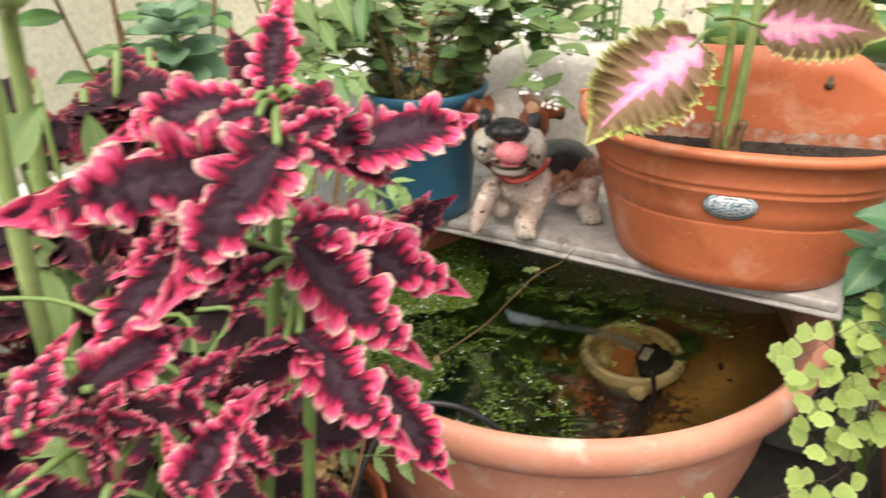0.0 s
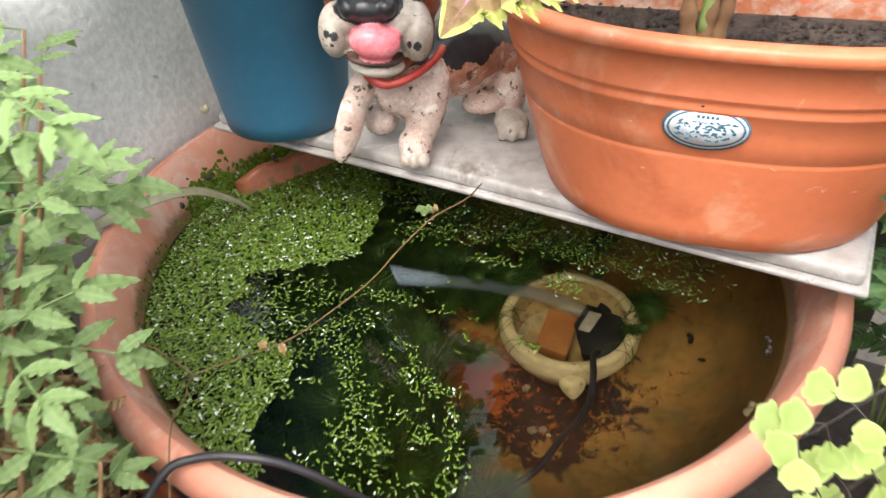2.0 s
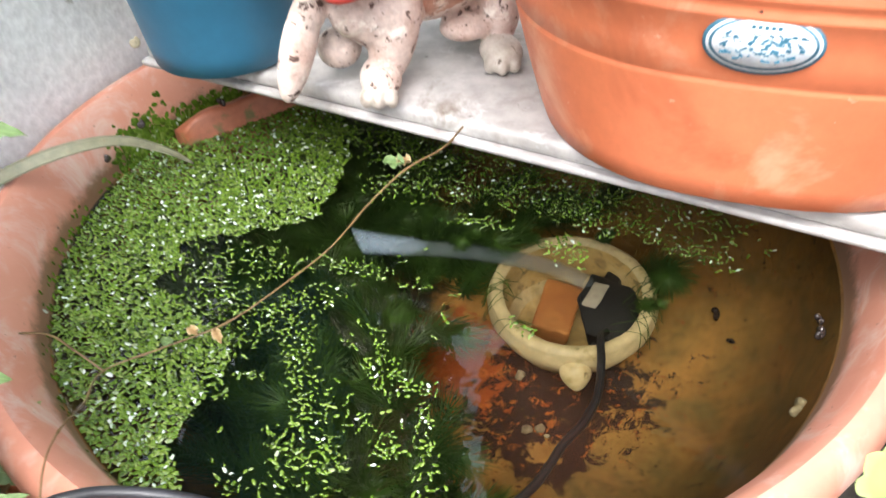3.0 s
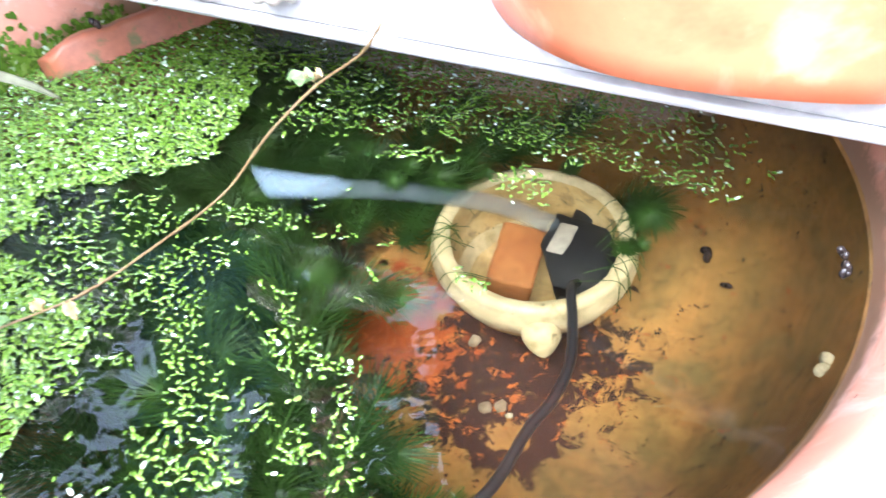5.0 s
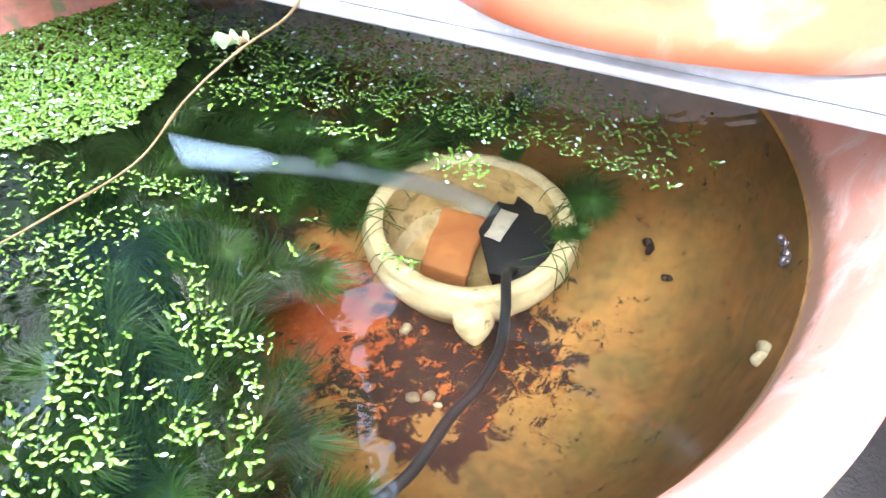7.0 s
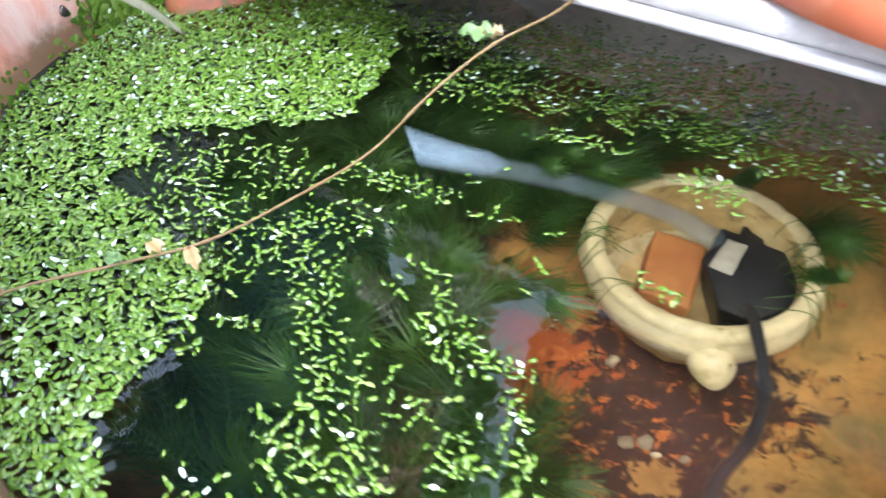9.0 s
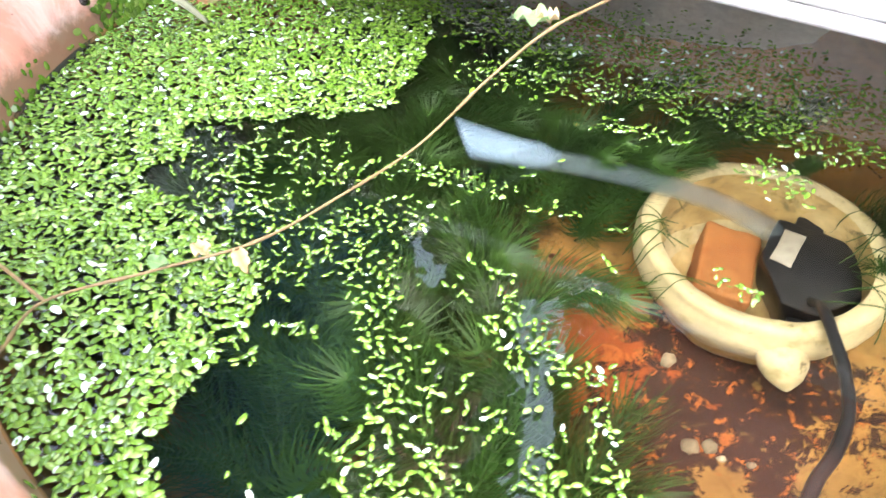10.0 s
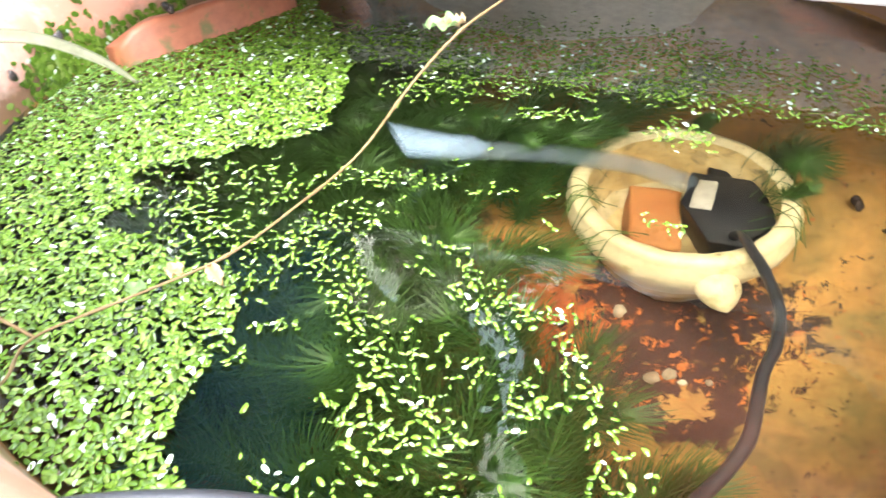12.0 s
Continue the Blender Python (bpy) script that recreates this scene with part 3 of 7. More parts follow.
PT = -20.0
PU = Vector((math.cos(radians(PT)), math.sin(radians(PT)), 0))
PV = Vector((-PU.y, PU.x, 0))
P0 = PU * 0.064 + PV * 0.945     # middle of the planter's flat back, at the shelf


def wall_planter():
    z0 = SHELF_TOP + 0.001
    t = thing("wall_planter", tuple(P0 + Vector((0, 0, z0))), "orange half-round plastic wall planter with raised back and badge", "planter")

    def outline(a, b, off=0.0, n=64):
        pts = []
        for i in range(n + 1):
            th = math.pi * i / n
            c, s = -math.cos(th), math.sin(th)
            e = 0.78
            pts.append(((a - off) * math.copysign(abs(c) ** e, c), -(b - off) * abs(s) ** e))
        return pts

    def size(f):
        return 0.146 + 0.045 * f ** 0.8, 0.168 + 0.018 * f

    bm = bmesh.new()
    height = 0.175
    levels = [(0.0, -0.006), (0.015, 0.0), (0.10, 0.0), (0.22, 0.0003), (0.34, 0.0006), (0.46, 0.001), (0.477, 0.001), (0.484, 0.0001), (0.491, 0.001), (0.58, 0.0013),
              (0.685, 0.0016), (0.695, 0.0030), (0.707, 0.0032), (0.716, 0.0020), (0.742, 0.0022), (0.751, 0.0037), (0.763, 0.0039), (0.773, 0.0028), (0.86, 0.0040), (0.925, 0.0055),
              (0.935, 0.013), (0.95, 0.0165), (0.985, 0.0165), (1.0, 0.014), (1.004, 0.008), (1.0, 0.003)]
    rings = []
    for f, off in levels:
        a, b = size(min(f, 1.0))
        rings.append([bm.verts.new(P0 + PU * x + PV * y + Vector((0, 0, z0 + height * f))) for x, y in outline(a, b, -off)])
    for f in (0.93, 0.80):
        a, b = size(f)
        rings.append([bm.verts.new(P0 + PU * x + PV * y + Vector((0, 0, z0 + height * f))) for x, y in outline(a, b, 0.004)])
    for p, q in zip(rings, rings[1:]):
        for i in range(64):
            bm.faces.new((p[i], p[i + 1], q[i + 1], q[i]))
    bm.faces.new(rings[0][::-1])
    bmesh.ops.recalc_face_normals(bm, faces=bm.faces)
    part("body", bm, M["planter"], t)

    # flat back with its raised hump
    def crest(x):
        k = min(1.0, max(0.0, (0.212 + x) / 0.085 if x < 0 else (0.208 - x) / 0.112))
        k = k * k * (3 - 2 * k)
        return z0 + height + 0.001 + 0.007 * min(1.0, max(0.0, x / 0.1)) + 0.067 * k * (1 - (0.45 if x > 0 else 0.10) * (x / 0.2) ** 2)

    bm = bmesh.new()
    n = 60
    face, rear = [], []
    for i in range(n + 1):
        x = -0.212 + 0.515 * i / n
        lo = max(z0, z0 + height * min(0.98, max(0.0, (abs(x) - 0.142) / 0.052)))
        for store, y in ((face, -0.003), (rear, 0.006)):
            col = []
            for k in range(9):
                zz = lo + (crest(x) - lo) * k / 8
                col.append(bm.verts.new(P0 + PU * x + PV * y + Vector((0, 0, zz))))
            store.append(col)
    for i in range(n):
        for k in range(8):
            bm.faces.new((face[i][k], face[i + 1][k], face[i + 1][k + 1], face[i][k + 1]))
            bm.faces.new((rear[i][k], rear[i][k + 1], rear[i + 1][k + 1], rear[i + 1][k]))
        bm.faces.new((face[i][8], face[i + 1][8], rear[i + 1][8], rear[i][8]))
        bm.faces.new((face[i][0], rear[i][0], rear[i + 1][0], face[i + 1][0]))
    bmesh.ops.recalc_face_normals(bm, faces=bm.faces)
    part("back_panel", bm, M["planter"], t)
    # hanging holes: no opening, a dark plate paints the shade inside
    for x in (0.084, -0.084):
        c = P0 + PU * x + PV * -0.0036 + Vector((0, 0, z0 + height + 0.030))
        bm = bmesh.new()
        pts = []
        for k in range(20):
            a = 2 * math.pi * k / 20
            w = 0.0066 if math.sin(a) < 0 else 0.0036
            pts.append(bm.verts.new(c + PU * (w * math.cos(a)) + Vector((0, 0, 0.0085 * math.sin(a)))))
        f = bm.faces.new(pts)
        ex = bmesh.ops.extrude_face_region(bm, geom=[f])
        bmesh.ops.translate(bm, vec=PV * -0.0012, verts=[g for g in ex["geom"] if isinstance(g, bmesh.types.BMVert)])
        part("keyhole", bm, M["keyhole"], t, "hanging hole in the back, its inner shade a dark brown plate")
    # soil
    bm = bmesh.new()
    a, b = size(0.85)
    out = outline(a, b, 0.005)
    mid = bm.verts.new(P0 + PV * -0.08 + Vector((0, 0, z0 + 0.127)))
    rows = []
    for s in (1.0, 0.8, 0.6, 0.4, 0.2):
        rows.append([bm.verts.new(P0 + PV * -0.08 + (PU * x + PV * (y + 0.08)) * s + Vector((0, 0, z0 + 0.125 + 0.008 * noise.noise(Vector((x * 40 * s, y * 40 * s, 1))) + 0.004 * noise.noise(Vector((x * 130 * s, y * 130 * s, 1))))))
                     for x, y in out])
    for p, q in zip(rows, rows[1:]):
        for i in range(len(out)):
            j = (i + 1) % len(out)
            bm.faces.new((p[i], p[j], q[j], q[i]))
    for i in range(len(out)):
        bm.faces.new((rows[-1][i], rows[-1][(i + 1) % len(out)], mid))
    bmesh.ops.recalc_face_normals(bm, faces=bm.faces)
    part("soil", bm, M["soil"], t)
    rnd = random.Random(14)
    verts, faces = [], []
    for k in range(1500):
        th, q = rnd.uniform(0, math.pi), math.sqrt(rnd.random()) * 0.97
        x, y = -a * math.cos(th) * q, -b * math.sin(th) * q
        c = P0 + PU * x + PV * (y - 0.004) + Vector((0, 0, z0 + 0.126 + rnd.uniform(-0.003, 0.003)))
        if y > -0.010:
            continue
        r = rnd.uniform(0.0012, 0.0038)
        o = len(verts)
        for d in ((1, 0, 0), (0, 1, 0), (-1, 0, 0), (0, -1, 0), (0, 0, 1)):
            verts.append(tuple(c + Vector(d) * r * rnd.uniform(0.6, 1.3)))
        faces.extend([(o, o + 1, o + 4), (o + 1, o + 2, o + 4), (o + 2, o + 3, o + 4), (o + 3, o, o + 4)])
    me = bpy.data.meshes.new("soil_litter")
    me.from_pydata(verts, [], faces)
    part_mesh("soil_litter", me, M["crumb"], t, "loose dark soil crumbs")["kind"] = "stuff"
    # pale lime crust where the soil meets the back
    bm = bmesh.new()
    low, high = [], []
    for k in range(91):
        x = -0.17 + 0.34 * k / 90
        h = 0.006 + 0.010 * noise.noise(Vector((x * 30, 3, 0))) + 0.004 * noise.noise(Vector((x * 110, 7, 0)))
        low.append(bm.verts.new(P0 + PU * x + PV * -0.0036 + Vector((0, 0, z0 + 0.122))))
        high.append(bm.verts.new(P0 + PU * x + PV * -0.0042 + Vector((0, 0, z0 + 0.136 + max(-0.004, h)))))
    for k in range(90):
        bm.faces.new((low[k], low[k + 1], high[k + 1], high[k]))
    part("lime_crust", bm, M["crust"], t, "pale lime crust on the back panel")
    badge(t, z0, size(0.62)[1] + 0.001)
    return t


M["badge_blue"] = surface("badge_blue", [(0.3, (0.035, 0.12, 0.18)), (0.7, (0.06, 0.18, 0.25))], 60, 300, 0.35, 0.05, 0.0004)
M["badge_white"] = surface("badge_white", [(0.3, (0.66, 0.72, 0.76)), (0.7, (0.80, 0.84, 0.86))], 60, 300, 0.3, 0.05, 0.0004)


BADGE_X = -0.013                  # from the planter's middle


def badge(parent, z0, depth):
    """Oval sticker: blue border, white field, blue marks in place of its writing."""
    def disc(rx, rz, y, thick, cx=0.0, cz=0.0):
        bm = bmesh.new()
        c = P0 + PU * (BADGE_X + cx) + PV * (-depth + y) + Vector((0, 0, z0 + 0.110 + cz))
        pts = [bm.verts.new(c + PU * (rx * math.cos(2 * math.pi * k / 40)) + Vector((0, 0, rz * math.sin(2 * math.pi * k / 40)))) for k in range(40)]
        f = bm.faces.new(pts)
        ex = bmesh.ops.extrude_face_region(bm, geom=[f])
        bmesh.ops.translate(bm, vec=PV * -thick, verts=[g for g in ex["geom"] if isinstance(g, bmesh.types.BMVert)])
        bmesh.ops.recalc_face_normals(bm, faces=bm.faces)
        return bm

    base = part("badge", disc(0.0285, 0.0165, 0.003, 0.0052), M["badge_blue"], parent, "oval blue and white plastic badge")
    part("border", disc(0.0270, 0.0150, -0.0020, 0.0004), M["badge_white"], base)
    part("ring", disc(0.0255, 0.0138, -0.0022, 0.0004), M["badge_blue"], base)
    part("field", disc(0.0240, 0.0124, -0.0024, 0.0004), M["badge_white"], base)
    rnd = random.Random(5)
    bm = bmesh.new()
    for k in range(70):
        x, zz = rnd.uniform(-0.019, 0.019), rnd.uniform(-0.009, 0.005)
        if (x / 0.021) ** 2 + (zz / 0.0105) ** 2 > 1:
            continue
        c = P0 + PU * (BADGE_X + x) + PV * (-depth - 0.0028) + Vector((0, 0, z0 + 0.110 + zz))
        g = bmesh.ops.create_cube(bm, size=1.0)
        bmesh.ops.transform(bm, matrix=Matrix.Translation(c) @ pose(0, 0, 0, 0, rnd.uniform(-40, 40), PT) @ Matrix.Diagonal((rnd.uniform(0.0012, 0.0042), 0.0005, rnd.uniform(0.0006, 0.0018), 1)), verts=g["verts"])
    for k in range(5):
        c = P0 + PU * (BADGE_X - 0.006 + 0.003 * k) + PV * (-depth - 0.0028) + Vector((0, 0, z0 + 0.110 + 0.0085))
        g = bmesh.ops.create_cube(bm, size=1.0)
        bmesh.ops.transform(bm, matrix=Matrix.Translation(c) @ pose(0, 0, 0, 0, 0, PT) @ Matrix.Diagonal((0.0020, 0.0005, 0.0022, 1)), verts=g["verts"])
    part("marks", bm, M["badge_blue"], base, "small blue marks", smooth=False)["kind"] = "stuff"


wall_planter()


def dog_statue():
    """One painted plaster figure: rounded forms fused into a single skin."""
    E = [  # centre, radii, turn, paint
        ((0.0870, 0.9020, 0.2570), (0.0520, 0.0480, 0.0445), (0, 0, 0), "d_brown"),
        ((0.0860, 0.8930, 0.2290), (0.0453, 0.0400, 0.0381), (0, 0, 0), "d_brown"),
        ((0.0480, 0.8590, 0.2420), (0.0137, 0.0260, 0.0221), (0, 0, 0), "d_white"),
        ((0.1150, 0.8570, 0.2380), (0.0146, 0.0260, 0.0246), (0, 0, 0), "d_white"),
        ((0.0570, 0.8590, 0.2530), (0.0159, 0.0240, 0.0136), (0, 0, 0), "d_white"),
        ((0.1050, 0.8570, 0.2500), (0.0170, 0.0240, 0.0159), (0, 0, 0), "d_white"),
        ((0.0780, 0.8490, 0.2650), (0.0250, 0.0200, 0.0134), (0, 4, 0), "d_black"),
        ((0.0640, 0.8380, 0.2670), (0.0084, 0.0100, 0.0088), (0, 0, 0), "d_black"),
        ((0.0930, 0.8380, 0.2660), (0.0088, 0.0100, 0.0088), (0, 0, 0), "d_black"),
        ((0.0520, 0.8740, 0.2720), (0.0101, 0.0120, 0.0119), (0, 0, 0), "d_black"),
        ((0.1130, 0.8700, 0.2680), (0.0114, 0.0120, 0.0124), (0, 0, 0), "d_black"),
        ((0.0820, 0.8310, 0.2410), (0.0210, 0.0130, 0.0141), (0, 9, 0), "d_pink"),
        ((0.0810, 0.8620, 0.2410), (0.0400, 0.0260, 0.0200), (0, 3, 0), "d_white"),
        ((0.0800, 0.8430, 0.2240), (0.0250, 0.0190, 0.0050), (0, 6, 0), "d_dark"),
        ((0.0810, 0.8480, 0.2150), (0.0235, 0.0200, 0.0085), (0, 6, 0), "d_white"),
        ((0.0840, 0.8720, 0.2080), (0.0260, 0.0260, 0.0140), (0, 0, 0), "d_brown"),
        ((0.0760, 0.8810, 0.2770), (0.0143, 0.0240, 0.0219), (0, 0, 0), "d_white"),
        ((0.1090, 0.8810, 0.2810), (0.0127, 0.0160, 0.0104), (0, 0, 0), "d_tan"),
        ((0.0460, 0.8890, 0.2810), (0.0105, 0.0160, 0.0128), (0, 0, 0), "d_brown"),
        ((0.1430, 0.9000, 0.2760), (0.0165, 0.0110, 0.0135), (0, 24, 0), "d_brown"),
        ((0.1520, 0.8990, 0.2700), (0.0066, 0.0100, 0.0100), (0, 0, 0), "d_dark"),
        ((0.0350, 0.9080, 0.2790), (0.0130, 0.0110, 0.0150), (0, -20, 0), "d_brown"),
        ((0.1100, 0.8980, 0.1700), (0.0345, 0.0360, 0.0320), (0, 0, 0), "d_worn"),
        ((0.0900, 0.8820, 0.1730), (0.0169, 0.0200, 0.0193), (0, 0, 0), "d_worn"),
        ((0.1200, 0.8820, 0.1600), (0.0190, 0.0190, 0.0460), (-8, 14, 0), "d_worn"),
        ((0.1070, 0.8660, 0.1270), (0.0160, 0.0210, 0.0145), (0, 0, 8), "d_worn"),
        ((0.0505, 0.8670, 0.1560), (0.0135, 0.0100, 0.0450), (-5, 23, 20), "d_worn"),
        ((0.0620, 0.8740, 0.1800), (0.0120, 0.0140, 0.0180), (0, 12, 0), "d_worn"),
        ((0.0750, 0.9010, 0.1370), (0.0176, 0.0200, 0.0156), (0, 0, 0), "d_worn"),
        ((0.1500, 0.9310, 0.1830), (0.0720, 0.0370, 0.0380), (0, 3, 39), "d_flank"),
        ((0.1920, 0.9640, 0.1590), (0.0347, 0.0420, 0.0373), (0, 0, 35), "d_flank"),
        ((0.1750, 0.9220, 0.1390), (0.0232, 0.0200, 0.0103), (0, 0, 35), "d_worn"),
        ((0.2020, 0.9310, 0.1430), (0.0161, 0.0200, 0.0234), (0, 0, 0), "d_worn"),
        ((0.2010, 0.9060, 0.1230), (0.0169, 0.0210, 0.0118), (0, 0, 20), "d_white"),
    ]
    bm = bmesh.new()
    mats = []
    for c, r, turn, paint in E:
        g = bmesh.ops.create_icosphere(bm, subdivisions=3, radius=1.0)
        m = pose(*c, *turn) @ Matrix.Diagonal((*r, 1))
        bmesh.ops.transform(bm, matrix=m, verts=g["verts"])
        mats.append((m.inverted(), paint))
    # toes
    for c in ((0.096, 0.851), (0.105, 0.847), (0.115, 0.849), (0.191, 0.892), (0.200, 0.888), (0.210, 0.891)):
        g = bmesh.ops.create_icosphere(bm, subdivisions=2, radius=1.0)
        m = pose(c[0], c[1], 0.119) @ Matrix.Diagonal((0.0055, 0.008, 0.008, 1))
        bmesh.ops.transform(bm, matrix=m, verts=g["verts"])
        mats.append((m.inverted(), "d_white"))
    # collar
    ring = smooth_line([(0.068, 0.852, 0.208), (0.076, 0.843, 0.203), (0.089, 0.839, 0.2), (0.108, 0.845, 0.203), (0.127, 0.861, 0.209), (0.137, 0.884, 0.212)], 8)
    tube_into(bm, ring, 0.0040, 8)
    me = bpy.data.meshes.new("dog_statue")
    bm.to_mesh(me)
    bm.free()
    tmp = new("dog_statue", me)
    rm = tmp.modifiers.new("fuse", "REMESH")
    rm.mode, rm.voxel_size = "VOXEL", 0.0016
    sm = tmp.modifiers.new("soft", "SMOOTH")
    sm.factor, sm.iterations = 0.5, 5
    skin = bpy.data.meshes.new_from_object(tmp.evaluated_get(bpy.context.evaluated_depsgraph_get()))
    bpy.data.objects.remove(tmp)
    order = ["d_brown", "d_white", "d_black", "d_pink", "d_flank", "d_tan", "d_worn", "d_red", "d_dark"]
    skin.materials.clear()
    for k in order:
        skin.materials.append(M[k])
    ringv = [v for v in ring]
    spots = [Vector(p) for p in [(0.043, 0.835, 0.248), (0.05, 0.834, 0.246), (0.041, 0.832, 0.236), (0.047, 0.831, 0.238), (0.108, 0.832, 0.236), (0.116, 0.831, 0.235), (0.105, 0.829, 0.228), (0.114, 0.828, 0.227)]]
    for p in skin.polygons:
        c = p.center
        best, paint = 9e9, "d_worn"
        for inv, name in mats:
            q = (inv @ c).length - (0.16 if name in ("d_pink", "d_black") else 0)
            if q < best:
                best, paint = q, name
        if paint == "d_brown" and c.y < 0.912 and c.z > 0.252 and abs(c.x - 0.081 + 0.003 * math.sin(c.z * 300)) < 0.0135 + 0.14 * (c.z - 0.262):
            paint = "d_white"
        wave = 0.010 * noise.noise(c * 45) + 0.004 * noise.noise(c * 160)
        if paint == "d_flank":
            paint = "d_black" if c.z + wave > 0.190 else "d_worn" if c.z + wave < 0.166 else "d_flank"
        if min((c - v).length for v in ringv) < 0.0062:
            paint = "d_red"
        if paint == "d_white" and min((c - s).length for s in spots) < 0.0036:
            paint = "d_black"
        p.material_index = order.index(paint)
    skin.shade_smooth()
    ob = new("dog_statue", skin)
    return tagged(ob, "worn painted plaster dog figure sitting on the grey shelf", "statue")


dog_statue()


def clay_pot(name, x, y, r, top, height, label, soil_drop=0.03):
    t = thing(name, (x, y, top - height), label, "plant pot")
    b = top - height
    prof = [(r * 0.62, b), (r * 0.66, b + 0.004), (r * 0.90, top - 0.050), (r * 0.905, top - 0.036), (r * 0.97, top - 0.034), (r * 0.985, top - 0.028),
            (r * 0.995, top - 0.008), (r, top - 0.003), (r * 0.985, top), (r * 0.945, top - 0.001), (r * 0.93, top - 0.006), (r * 0.88, top - soil_drop - 0.03)]
    part("body", lathe(prof, (x, y), 96, close_bottom=True), M["planter"], t)
    bm = bmesh.new()
    rr = r * 0.90
    rings = lathe_into(bm, [(rr, top - soil_drop), (rr * 0.7, top - soil_drop + 0.004), (rr * 0.4, top - soil_drop + 0.006), (0.006, top - soil_drop + 0.006)], (x, y), 40)
    for v in bm.verts:
        v.co.z += 0.006 * noise.noise(v.co * 45)
    cap(bm, rings[-1])
    part("soil", bm, M["soil"], t)
    return t


clay_pot("flower_pot", 0.665, 0.560, 0.205, 0.05, 0.28, "large round terracotta-coloured flower pot beside the basin", 0.05)
clay_pot("flower_pot", -0.185, 0.555, 0.110, -0.06, 0.17, "terracotta-coloured flower pot full of dark soil and dry leaves", 0.02)
clay_pot("flower_pot", -0.16, 0.26, 0.120, -0.03, 0.20, "terracotta-coloured flower pot holding the red coleus", 0.03)


def green_pole(z, v, u0, u1, r):
    t = thing("bamboo_pole", tuple(uv((u0 + u1) / 2, v, z - r)), "thick green bamboo pole lying along the top of the back wall", "pole", "bamboo poles on the wall")
    n = 90
    pts = [uv(u0 + (u1 - u0) * i / n, v, z) for i in range(n + 1)]
    bm = bmesh.new()
    tube_into(bm, pts, lambda s: r * (1 + 0.05 * math.exp(-((s * 5 % 1 - 0.5) / 0.02) ** 2)), 24)
    part("culm", bm, M["bamboo"], t)
    return t


green_pole(0.338, 1.135, -0.10, 0.16, 0.034)
green_pole(0.408, 1.175, -0.10, 0.15, 0.034)


